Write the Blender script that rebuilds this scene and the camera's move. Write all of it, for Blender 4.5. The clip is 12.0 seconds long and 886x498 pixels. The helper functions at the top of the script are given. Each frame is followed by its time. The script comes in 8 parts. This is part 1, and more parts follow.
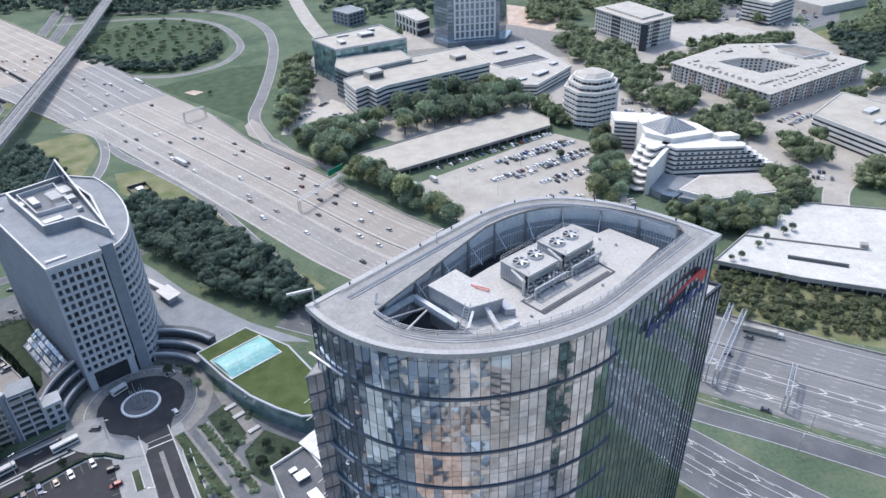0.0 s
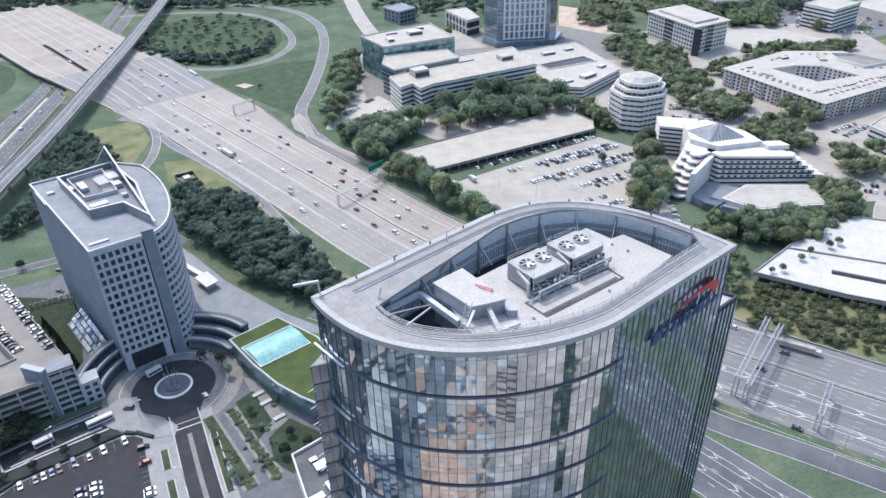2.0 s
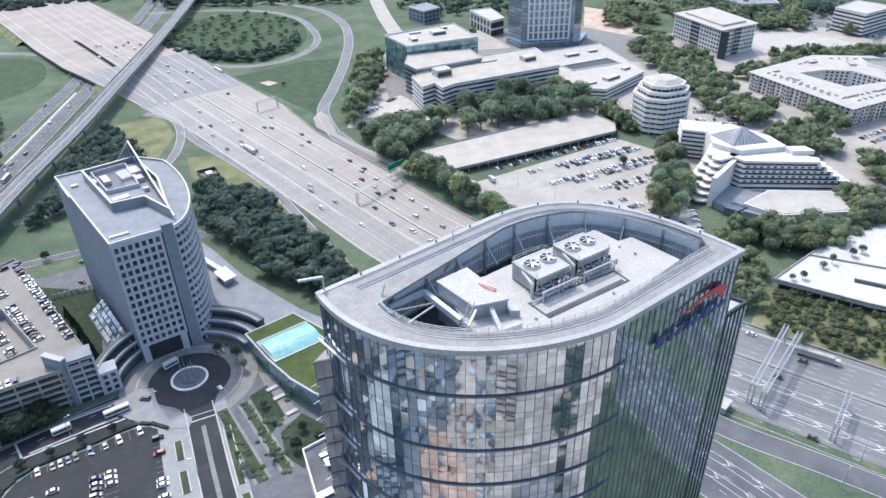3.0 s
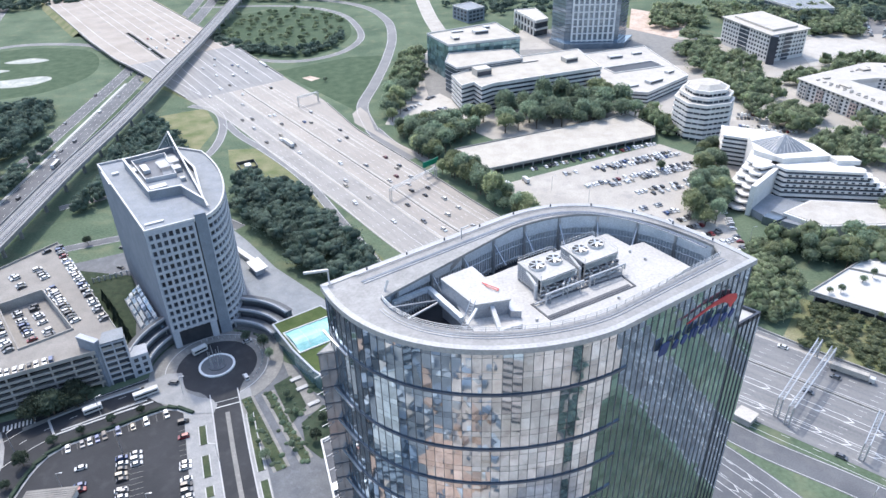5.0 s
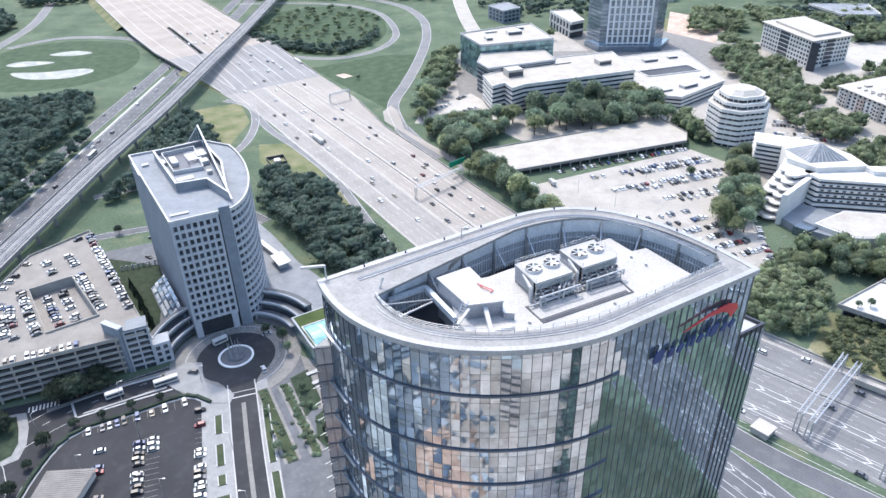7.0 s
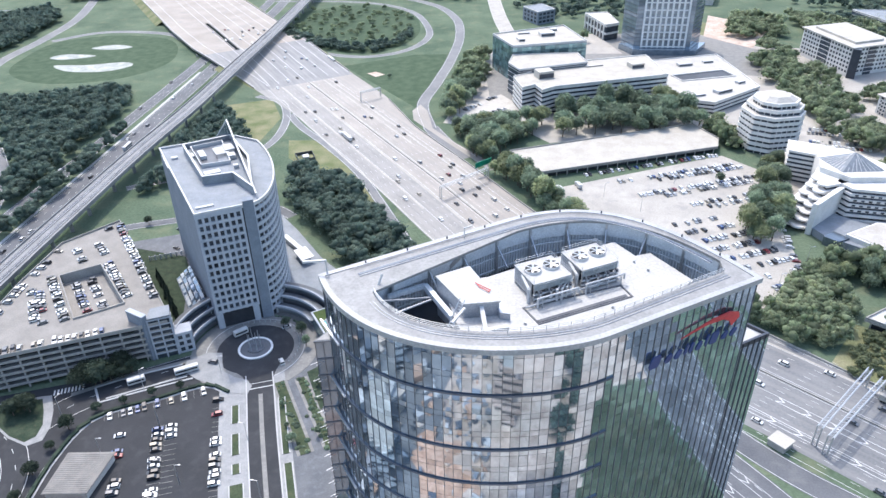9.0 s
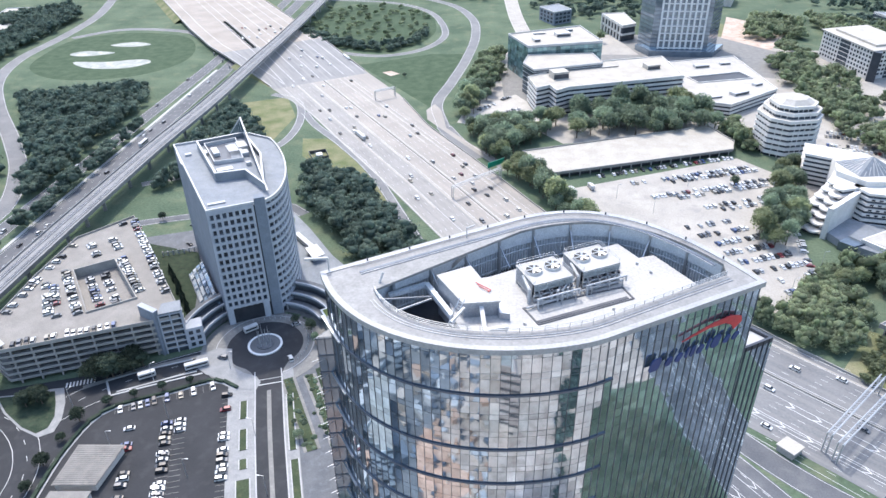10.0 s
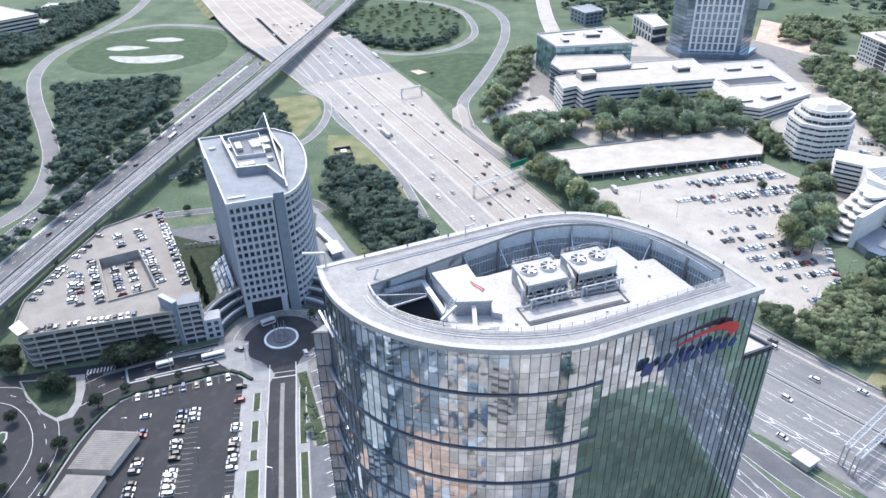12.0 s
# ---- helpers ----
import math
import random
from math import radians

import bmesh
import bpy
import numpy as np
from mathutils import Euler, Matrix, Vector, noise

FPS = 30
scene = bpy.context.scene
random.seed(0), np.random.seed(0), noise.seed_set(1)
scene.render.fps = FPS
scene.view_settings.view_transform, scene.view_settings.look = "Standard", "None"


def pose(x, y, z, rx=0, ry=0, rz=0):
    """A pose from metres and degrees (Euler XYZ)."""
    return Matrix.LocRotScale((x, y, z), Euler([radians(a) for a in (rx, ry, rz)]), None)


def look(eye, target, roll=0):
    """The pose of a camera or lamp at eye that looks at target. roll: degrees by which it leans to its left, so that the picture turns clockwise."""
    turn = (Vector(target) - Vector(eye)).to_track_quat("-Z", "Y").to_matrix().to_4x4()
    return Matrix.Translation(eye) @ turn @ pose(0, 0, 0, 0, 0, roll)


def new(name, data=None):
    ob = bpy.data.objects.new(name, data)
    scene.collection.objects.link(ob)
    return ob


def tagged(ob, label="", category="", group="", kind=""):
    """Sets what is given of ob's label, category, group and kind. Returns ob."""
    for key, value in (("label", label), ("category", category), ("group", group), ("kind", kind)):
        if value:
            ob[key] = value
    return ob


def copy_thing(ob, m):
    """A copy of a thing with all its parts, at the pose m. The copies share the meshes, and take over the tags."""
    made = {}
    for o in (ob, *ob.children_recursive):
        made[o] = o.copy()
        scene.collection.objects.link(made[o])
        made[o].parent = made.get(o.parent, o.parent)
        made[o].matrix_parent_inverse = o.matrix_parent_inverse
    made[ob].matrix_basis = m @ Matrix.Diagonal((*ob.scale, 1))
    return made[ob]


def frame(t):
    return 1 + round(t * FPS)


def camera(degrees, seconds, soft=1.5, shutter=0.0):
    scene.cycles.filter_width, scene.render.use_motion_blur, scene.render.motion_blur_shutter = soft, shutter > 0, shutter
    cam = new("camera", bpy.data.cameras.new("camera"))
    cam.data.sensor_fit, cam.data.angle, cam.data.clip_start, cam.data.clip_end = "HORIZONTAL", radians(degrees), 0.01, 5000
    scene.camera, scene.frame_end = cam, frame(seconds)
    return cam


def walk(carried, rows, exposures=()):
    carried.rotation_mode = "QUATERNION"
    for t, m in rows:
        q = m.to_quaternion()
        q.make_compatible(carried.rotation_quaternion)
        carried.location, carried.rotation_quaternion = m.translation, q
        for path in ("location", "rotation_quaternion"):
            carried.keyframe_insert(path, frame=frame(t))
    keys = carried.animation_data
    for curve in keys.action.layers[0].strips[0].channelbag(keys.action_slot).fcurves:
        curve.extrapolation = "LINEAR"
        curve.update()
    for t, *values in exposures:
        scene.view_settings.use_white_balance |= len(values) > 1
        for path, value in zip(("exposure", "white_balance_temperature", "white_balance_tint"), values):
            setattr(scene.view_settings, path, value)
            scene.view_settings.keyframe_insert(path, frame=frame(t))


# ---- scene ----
cam = camera(64.58, 12.0, soft=1.5)


def aim(x, y, z, yaw, pitch, roll):
    """A camera pose from a place and degrees of yaw, pitch and roll."""
    return pose(x, y, z, 0, 0, yaw) @ pose(0, 0, 0, 90 + pitch) @ pose(0, 0, 0, 0, 0, roll)


walk(cam, [
    (0.0, aim(0.21, -99.36, 212.57, -13.266, -31.655, -1.832)),
    (0.5, aim(1.93, -100.03, 212.62, -11.994, -31.632, -1.786)),
    (1.0, aim(3.65, -100.75, 212.78, -10.937, -31.636, -1.773)),
    (1.5, aim(5.38, -101.40, 212.82, -9.875, -31.624, -1.758)),
    (2.0, aim(6.93, -101.78, 212.82, -8.821, -31.607, -1.705)),
    (2.5, aim(8.39, -102.19, 212.74, -7.788, -31.580, -1.647)),
    (3.0, aim(10.01, -102.64, 212.68, -6.681, -31.544, -1.640)),
    (5.0, aim(16.23, -103.92, 212.71, -2.792, -31.535, -1.542)),
    (5.5, aim(18.08, -104.06, 212.74, -1.953, -31.538, -1.520)),
    (6.0, aim(19.71, -104.26, 212.67, -1.308, -31.520, -1.465)),
    (6.5, aim(21.25, -104.47, 212.78, -0.476, -31.511, -1.418)),
    (7.0, aim(22.76, -104.47, 212.73, 0.402, -31.489, -1.378)),
    (9.0, aim(28.51, -105.26, 212.88, 3.443, -31.427, -1.213)),
    (9.5, aim(29.72, -105.25, 212.93, 4.180, -31.428, -1.189)),
    (10.0, aim(30.96, -105.32, 212.87, 4.870, -31.428, -1.167)),
    (10.5, aim(32.29, -105.46, 212.97, 5.533, -31.434, -1.184)),
    (11.0, aim(33.75, -105.30, 212.76, 6.315, -31.420, -1.212)),
    (11.5, aim(35.38, -105.32, 212.81, 7.007, -31.425, -1.211)),
    (12.0, aim(37.03, -105.06, 212.71, 7.668, -31.437, -1.181)),
], [(0.0, 0.94, 6150, 11), (3.0, 1.18, 6150, 11), (6.0, 1.38, 6200, 11), (9.0, 1.42, 6200, 11), (12.0, 1.40, 6200, 11)])

# ---- light ----
SUN_EL, SUN_AZ = 56.0, -24.0     # degrees above the horizon; azimuth from +y towards -x
world = bpy.data.worlds.new("world")
scene.world = world
world.use_nodes = True
wn = world.node_tree
sky = wn.nodes.new("ShaderNodeTexSky")
sky.sky_type = "NISHITA"
sky.sun_disc = False
sky.sun_elevation = radians(SUN_EL)
sky.sun_rotation = radians(SUN_AZ)
sky.air_density, sky.dust_density = 1.2, 2.5
wn.links.new(sky.outputs[0], wn.nodes["Background"].inputs[0])
wn.nodes["Background"].inputs[1].default_value = 0.15
sun_data = bpy.data.lights.new("sun", "SUN")
sun_data.energy, sun_data.angle, sun_data.color = 1.36, radians(2.0), (1.0, 0.93, 0.83)
sun = new("sun", sun_data)
sun_from = Vector((math.sin(radians(SUN_AZ)) * math.cos(radians(SUN_EL)), math.cos(radians(SUN_AZ)) * math.cos(radians(SUN_EL)), math.sin(radians(SUN_EL))))
sun.matrix_world = look(sun_from * 900 + Vector((0, 200, 0)), (0, 200, 0))


# ---- materials ----
def material(name, a, b, size=4.0, fine=0.25, rough=0.8, metal=0.0, bump=0.2, vary=0.0, island=False, wave=None, grime=None, spec=0.5, through_light=0.0):
    """A surface that drifts between two colours at two scales, with fine relief.
    vary: how far whole objects differ in brightness; wave: (spacing, strength) of fine stripes; grime: (colour, amount) of stains."""
    m = bpy.data.materials.new(name)
    m.use_nodes = True
    t = m.node_tree
    n, l = t.nodes, t.links
    bsdf = n["Principled BSDF"]
    pos = n.new("ShaderNodeNewGeometry")
    big, small = n.new("ShaderNodeTexNoise"), n.new("ShaderNodeTexNoise")
    for tex, s, d in ((big, size, 5), (small, fine, 3)):
        tex.inputs["Scale"].default_value = 1.0 / s
        tex.inputs["Detail"].default_value = d
        l.new(pos.outputs["Position"], tex.inputs["Vector"])
    ramp = n.new("ShaderNodeMapRange")
    ramp.inputs[1].default_value, ramp.inputs[2].default_value = 0.32, 0.68
    l.new(big.outputs[0], ramp.inputs[0])
    mix = n.new("ShaderNodeMix")
    mix.data_type = "RGBA"
    mix.inputs[6].default_value, mix.inputs[7].default_value = (*a, 1), (*b, 1)
    l.new(ramp.outputs[0], mix.inputs[0])
    out = mix.outputs[2]
    grain = n.new("ShaderNodeMapRange")
    grain.inputs[1].default_value, grain.inputs[2].default_value = 0.25, 0.75
    grain.inputs[3].default_value, grain.inputs[4].default_value = 0.82, 1.18
    l.new(small.outputs[0], grain.inputs[0])
    value = grain.outputs[0]
    if vary:
        if island:
            src = pos.outputs["Random Per Island"]
        else:
            src = n.new("ShaderNodeObjectInfo").outputs["Random"]
        r = n.new("ShaderNodeMapRange")
        r.inputs[3].default_value, r.inputs[4].default_value = 1 - vary, 1 + vary
        l.new(src, r.inputs[0])
        mul = n.new("ShaderNodeMath")
        mul.operation = "MULTIPLY"
        l.new(value, mul.inputs[0])
        l.new(r.outputs[0], mul.inputs[1])
        value = mul.outputs[0]
    shade = n.new("ShaderNodeVectorMath")
    shade.operation = "SCALE"
    l.new(out, shade.inputs[0])
    l.new(value, shade.inputs[3])
    out = shade.outputs[0]
    if grime:
        g = n.new("ShaderNodeTexNoise")
        g.inputs["Scale"].default_value, g.inputs["Detail"].default_value = 1.0 / (size * 0.35), 6
        l.new(pos.outputs["Position"], g.inputs["Vector"])
        gr = n.new("ShaderNodeMapRange")
        gr.inputs[1].default_value, gr.inputs[2].default_value = 0.52, 0.72
        gr.inputs[4].default_value = grime[1]
        l.new(g.outputs[0], gr.inputs[0])
        gm = n.new("ShaderNodeMix")
        gm.data_type = "RGBA"
        gm.inputs[7].default_value = (*grime[0], 1)
        l.new(gr.outputs[0], gm.inputs[0])
        l.new(out, gm.inputs[6])
        out = gm.outputs[2]
    l.new(out, bsdf.inputs["Base Color"])
    bsdf.inputs["Roughness"].default_value = rough
    bsdf.inputs["Metallic"].default_value = metal
    bsdf.inputs["Specular IOR Level"].default_value = spec
    if bump:
        bp = n.new("ShaderNodeBump")
        bp.inputs["Strength"].default_value, bp.inputs["Distance"].default_value = bump, fine * 0.5
        l.new(small.outputs[0], bp.inputs["Height"])
        l.new(bp.outputs[0], bsdf.inputs["Normal"])
    if through_light:
        soft_leaf, blend = n.new("ShaderNodeBsdfTranslucent"), n.new("ShaderNodeMixShader")
        l.new(out, soft_leaf.inputs[0])
        blend.inputs[0].default_value = through_light
        l.new(bsdf.outputs[0], blend.inputs[1])
        l.new(soft_leaf.outputs[0], blend.inputs[2])
        l.new(blend.outputs[0], n["Material Output"].inputs["Surface"])
    return m


def picked(name, colours, rough=0.3, metal=0.0, coat=0.0, island=False):
    """A paint whose colour differs from object to object."""
    m = bpy.data.materials.new(name)
    m.use_nodes = True
    n, l = m.node_tree.nodes, m.node_tree.links
    info, ramp = n.new("ShaderNodeObjectInfo"), n.new("ShaderNodeValToRGB")
    ramp.color_ramp.interpolation = "CONSTANT"
    while len(ramp.color_ramp.elements) < len(colours):
        ramp.color_ramp.elements.new(0.99)
    at = 0.0
    for e, (share, c) in zip(ramp.color_ramp.elements, colours):
        e.position, e.color = at, (*c, 1)
        at += share
    l.new(n.new("ShaderNodeNewGeometry").outputs["Random Per Island"] if island else info.outputs["Random"], ramp.inputs[0])
    b = n["Principled BSDF"]
    l.new(ramp.outputs[0], b.inputs["Base Color"])
    b.inputs["Roughness"].default_value, b.inputs["Metallic"].default_value = rough, metal
    b.inputs["Coat Weight"].default_value = coat
    return m


M = {}
M["grass"] = material("grass", (0.068, 0.100, 0.066), (0.112, 0.146, 0.096), 38, 1.6, 0.95, bump=0.5, grime=((0.19, 0.19, 0.12), 0.4), spec=0.1)
M["lawn"] = material("lawn", (0.046, 0.074, 0.044), (0.074, 0.104, 0.064), 9, 0.5, 0.95, bump=0.4, spec=0.1)
M["dry_grass"] = material("dry_grass", (0.112, 0.136, 0.063), (0.216, 0.208, 0.126), 14, 0.9, 0.95, bump=0.4, spec=0.1)
# Leaf tone lifted in value and blue to imitate haze.
M["leaf"] = material("leaf", (0.165, 0.230, 0.165), (0.265, 0.325, 0.230), 6, 0.7, 0.75, bump=0.2, vary=0.4, spec=0.25, through_light=0.72)
# Leaf copy darkened to stand in for shade near garage and court.
M["leaf_shaded"] = material("leaf_shaded", (0.040, 0.060, 0.044), (0.075, 0.098, 0.070), 6, 0.7, 0.8, bump=0.2, vary=0.35, spec=0.2, through_light=0.5)
M["leaf_light"] = material("leaf_light", (0.210, 0.255, 0.145), (0.320, 0.355, 0.215), 6, 0.7, 0.75, bump=0.2, vary=0.3, spec=0.25, through_light=0.7)
# Woodland leaf, also raised and blued in place of haze.
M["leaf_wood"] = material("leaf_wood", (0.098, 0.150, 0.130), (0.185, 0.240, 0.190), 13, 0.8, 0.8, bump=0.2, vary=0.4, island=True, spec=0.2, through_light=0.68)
# Palest leaf tone; haze over the far trees is in its colour.
M["leaf_hazed"] = material("leaf_hazed", (0.205, 0.260, 0.165), (0.350, 0.395, 0.255), 18, 0.8, 0.8, bump=0.2, vary=0.45, island=True, spec=0.2, through_light=0.72)
M["bark"] = material("bark", (0.07, 0.05, 0.035), (0.13, 0.10, 0.075), 1.5, 0.15, 0.9)
M["concrete_road"] = material("concrete_road", (0.251, 0.221, 0.189), (0.314, 0.279, 0.243), 26, 1.1, 0.85, bump=0.15, grime=((0.20, 0.19, 0.18), 0.5))


def lane_material(name, a, b, streak, turn, size=26):
    """A worn carriageway: drifting tone, with pale and dark streaks along the lanes."""
    m = material(name, a, b, size, 1.1, 0.75, bump=0.12)
    n, l = m.node_tree.nodes, m.node_tree.links
    bsdf = n["Principled BSDF"]
    old = bsdf.inputs["Base Color"].links[0].from_socket
    pos, mp = n.new("ShaderNodeNewGeometry"), n.new("ShaderNodeMapping")
    mp.vector_type = "TEXTURE"
    mp.inputs["Rotation"].default_value = (0, 0, radians(turn))
    mp.inputs["Scale"].default_value = (90.0, 2.6, 5.0)
    l.new(pos.outputs["Position"], mp.inputs["Vector"])
    tex = n.new("ShaderNodeTexNoise")
    tex.inputs["Scale"].default_value, tex.inputs["Detail"].default_value = 1.0, 4
    l.new(mp.outputs[0], tex.inputs["Vector"])
    rg = n.new("ShaderNodeMapRange")
    rg.inputs[1].default_value, rg.inputs[2].default_value = 0.38, 0.66
    l.new(tex.outputs[0], rg.inputs[0])
    mx = n.new("ShaderNodeMix")
    mx.data_type = "RGBA"
    mx.inputs[7].default_value = (*streak, 1)
    sc = n.new("ShaderNodeMath")
    sc.operation = "MULTIPLY"
    sc.inputs[1].default_value = 0.6
    l.new(rg.outputs[0], sc.inputs[0])
    l.new(sc.outputs[0], mx.inputs[0])
    l.new(old, mx.inputs[6])
    l.new(mx.outputs[2], bsdf.inputs["Base Color"])
    return m


M["road_near"] = lane_material("road_near", (0.182, 0.176, 0.168), (0.238, 0.229, 0.217), (0.275, 0.260, 0.240), -57.6)
M["road_fan"] = lane_material("road_fan", (0.140, 0.141, 0.145), (0.185, 0.185, 0.187), (0.255, 0.247, 0.236), -57.6)
# Far carriageways paled in colour to imitate glare on the road.
M["road_glare"] = lane_material("road_glare", (0.245, 0.222, 0.196), (0.315, 0.284, 0.250), (0.215, 0.204, 0.190), -57.6)
M["road_bend"] = lane_material("road_bend", (0.118, 0.121, 0.128), (0.165, 0.167, 0.170), (0.205, 0.201, 0.195), -42.5)
M["asphalt"] = material("asphalt", (0.073, 0.077, 0.086), (0.116, 0.120, 0.129), 18, 0.6, 0.85, bump=0.2, grime=((0.17, 0.165, 0.16), 0.4))
M["asphalt_mid"] = material("asphalt_mid", (0.125, 0.128, 0.135), (0.175, 0.176, 0.178), 22, 0.8, 0.85, bump=0.15, grime=((0.22, 0.215, 0.21), 0.5))
M["asphalt_dark"] = material("asphalt_dark", (0.014, 0.016, 0.020), (0.025, 0.027, 0.032), 14, 0.5, 0.85, bump=0.2, grime=((0.055, 0.055, 0.06), 0.4))
M["asphalt_pale"] = material("asphalt_pale", (0.290, 0.272, 0.242), (0.372, 0.348, 0.310), 22, 0.8, 0.85, bump=0.15, grime=((0.21, 0.205, 0.20), 0.5))
M["paint_line"] = material("paint_line", (0.458, 0.458, 0.449), (0.598, 0.598, 0.585), 3, 0.3, 0.7, bump=0.1)
M["paving"] = material("paving", (0.151, 0.149, 0.142), (0.199, 0.194, 0.182), 5, 0.4, 0.8, bump=0.15, grime=((0.30, 0.285, 0.27), 0.5))
# Grey lowered to put the shade of court and terraces into the colour.
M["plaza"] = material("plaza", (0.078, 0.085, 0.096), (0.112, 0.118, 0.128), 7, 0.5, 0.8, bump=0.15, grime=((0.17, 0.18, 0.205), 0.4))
M["dirt"] = material("dirt", (0.38, 0.29, 0.23), (0.52, 0.43, 0.36), 14, 0.9, 0.95, bump=0.6, grime=((0.22, 0.15, 0.11), 0.7))
M["roof_white"] = material("roof_white", (0.340, 0.318, 0.282), (0.415, 0.392, 0.352), 9, 0.6, 0.7, bump=0.1, grime=((0.45, 0.44, 0.42), 0.7))
M["membrane"] = material("membrane", (0.368, 0.358, 0.340), (0.430, 0.420, 0.400), 6, 0.5, 0.75, bump=0.1, grime=((0.35, 0.345, 0.335), 0.7))
# Wall colour brightened and blued to imitate sky light in the well.
M["well_skylit"] = material("well_skylit", (0.48, 0.53, 0.58), (0.58, 0.62, 0.66), 5, 0.4, 0.7, bump=0.08, grime=((0.40, 0.44, 0.48), 0.5))
M["roof_cream"] = material("roof_cream", (0.325, 0.300, 0.256), (0.400, 0.374, 0.325), 10, 0.6, 0.8, bump=0.1, grime=((0.40, 0.375, 0.34), 0.6))
M["roof_grey"] = material("roof_grey", (0.168, 0.187, 0.208), (0.227, 0.245, 0.264), 8, 0.5, 0.8, bump=0.15, grime=((0.24, 0.26, 0.30), 0.6))
M["deck_garage"] = material("deck_garage", (0.195, 0.181, 0.164), (0.250, 0.235, 0.214), 9, 0.5, 0.85, bump=0.12, grime=((0.17, 0.16, 0.15), 0.5))
M["precast"] = material("precast", (0.307, 0.330, 0.368), (0.391, 0.409, 0.442), 6, 0.4, 0.8, bump=0.12, grime=((0.38, 0.39, 0.42), 0.35))
M["precast_blue"] = material("precast_blue", (0.143, 0.168, 0.204), (0.184, 0.209, 0.244), 7, 0.4, 0.75, bump=0.1, grime=((0.24, 0.27, 0.32), 0.4))
M["concrete"] = material("concrete", (0.235, 0.226, 0.210), (0.311, 0.299, 0.278), 5, 0.35, 0.85, bump=0.2, grime=((0.36, 0.35, 0.33), 0.5))
M["white_wall"] = material("white_wall", (0.523, 0.506, 0.477), (0.636, 0.619, 0.590), 7, 0.4, 0.75, bump=0.1, grime=((0.58, 0.56, 0.53), 0.5))
M["beige_wall"] = material("beige_wall", (0.44, 0.41, 0.37), (0.53, 0.50, 0.46), 7, 0.4, 0.8, bump=0.12, grime=((0.42, 0.39, 0.36), 0.4))
M["brick_wall"] = material("brick_wall", (0.36, 0.27, 0.23), (0.46, 0.37, 0.33), 6, 0.35, 0.85, bump=0.2, grime=((0.5, 0.45, 0.41), 0.4))
M["grey_metal"] = material("grey_metal", (0.30, 0.32, 0.35), (0.40, 0.42, 0.45), 3, 0.3, 0.45, 0.5, bump=0.1)
M["white_metal"] = material("white_metal", (0.387, 0.387, 0.387), (0.475, 0.475, 0.471), 4, 0.3, 0.45, bump=0.06, grime=((0.56, 0.55, 0.53), 0.5))
M["galvanised"] = material("galvanised", (0.400, 0.416, 0.432), (0.496, 0.512, 0.528), 2.0, 0.2, 0.4, 0.7, bump=0.1, grime=((0.36, 0.36, 0.37), 0.5))
# Slat colour raised for the same imitated sky light.
M["louvre_blue"] = material("louvre_blue", (0.56, 0.60, 0.63), (0.66, 0.695, 0.72), 4, 0.3, 0.45, 0.1, bump=0.05, grime=((0.42, 0.46, 0.49), 0.4))
M["dark_metal"] = material("dark_metal", (0.040, 0.047, 0.062), (0.062, 0.070, 0.088), 4, 0.3, 0.4, 0.4, bump=0.05)
M["black"] = material("black", (0.010, 0.011, 0.013), (0.02, 0.02, 0.024), 2, 0.2, 0.6, bump=0.05)
M["window"] = material("window", (0.020, 0.027, 0.038), (0.045, 0.056, 0.072), 5, 2.0, 0.12, bump=0, vary=0.5)
M["window_band"] = material("window_band", (0.025, 0.032, 0.042), (0.06, 0.07, 0.085), 6, 1.5, 0.15, bump=0, vary=0.3)
M["glass_green"] = material("glass_green", (0.14, 0.24, 0.25), (0.28, 0.40, 0.42), 7, 2.0, 0.08, 0.55, bump=0, vary=0.45)
M["glass_blue"] = material("glass_blue", (0.15, 0.19, 0.235), (0.25, 0.295, 0.34), 7, 2.0, 0.08, 0.55, bump=0, vary=0.4)
M["pane"] = material("pane", (0.374, 0.480, 0.560), (0.518, 0.619, 0.700), 9, 2.2, 0.03, 0.9, bump=0, vary=0.22)
M["pane_rest"] = material("pane_rest", (0.374, 0.480, 0.560), (0.518, 0.619, 0.700), 9, 2.2, 0.03, 0.9, bump=0, vary=0.22, island=True)
M["ring_deck"] = material("ring_deck", (0.208, 0.206, 0.202), (0.258, 0.255, 0.249), 6, 0.5, 0.7, bump=0.1, grime=((0.32, 0.316, 0.308), 0.6))
M["ring_edge"] = material("ring_edge", (0.290, 0.292, 0.292), (0.345, 0.346, 0.345), 6, 0.5, 0.5, bump=0.05, grime=((0.22, 0.22, 0.22), 0.3))
M["conifer"] = material("conifer", (0.018, 0.030, 0.022), (0.035, 0.050, 0.034), 3, 0.4, 0.85, bump=0.3, vary=0.3, spec=0.2)
M["apron"] = material("apron", (0.205, 0.208, 0.210), (0.265, 0.266, 0.264), 5, 0.4, 0.8, bump=0.12, grime=((0.32, 0.315, 0.30), 0.5))
M["viaduct"] = material("viaduct", (0.170, 0.172, 0.174), (0.235, 0.235, 0.233), 9, 0.5, 0.85, bump=0.15, grime=((0.30, 0.295, 0.285), 0.5))
# Low planting in very dark green, with shade put into the colour.
M["dark_cover"] = material("dark_cover", (0.026, 0.042, 0.028), (0.052, 0.070, 0.046), 4, 0.4, 0.95, bump=0.6, grime=((0.08, 0.075, 0.05), 0.5), spec=0.1)
M["roof_grass"] = material("roof_grass", (0.048, 0.072, 0.026), (0.078, 0.104, 0.042), 6, 0.4, 0.95, bump=0.4, grime=((0.10, 0.10, 0.045), 0.4), spec=0.1)
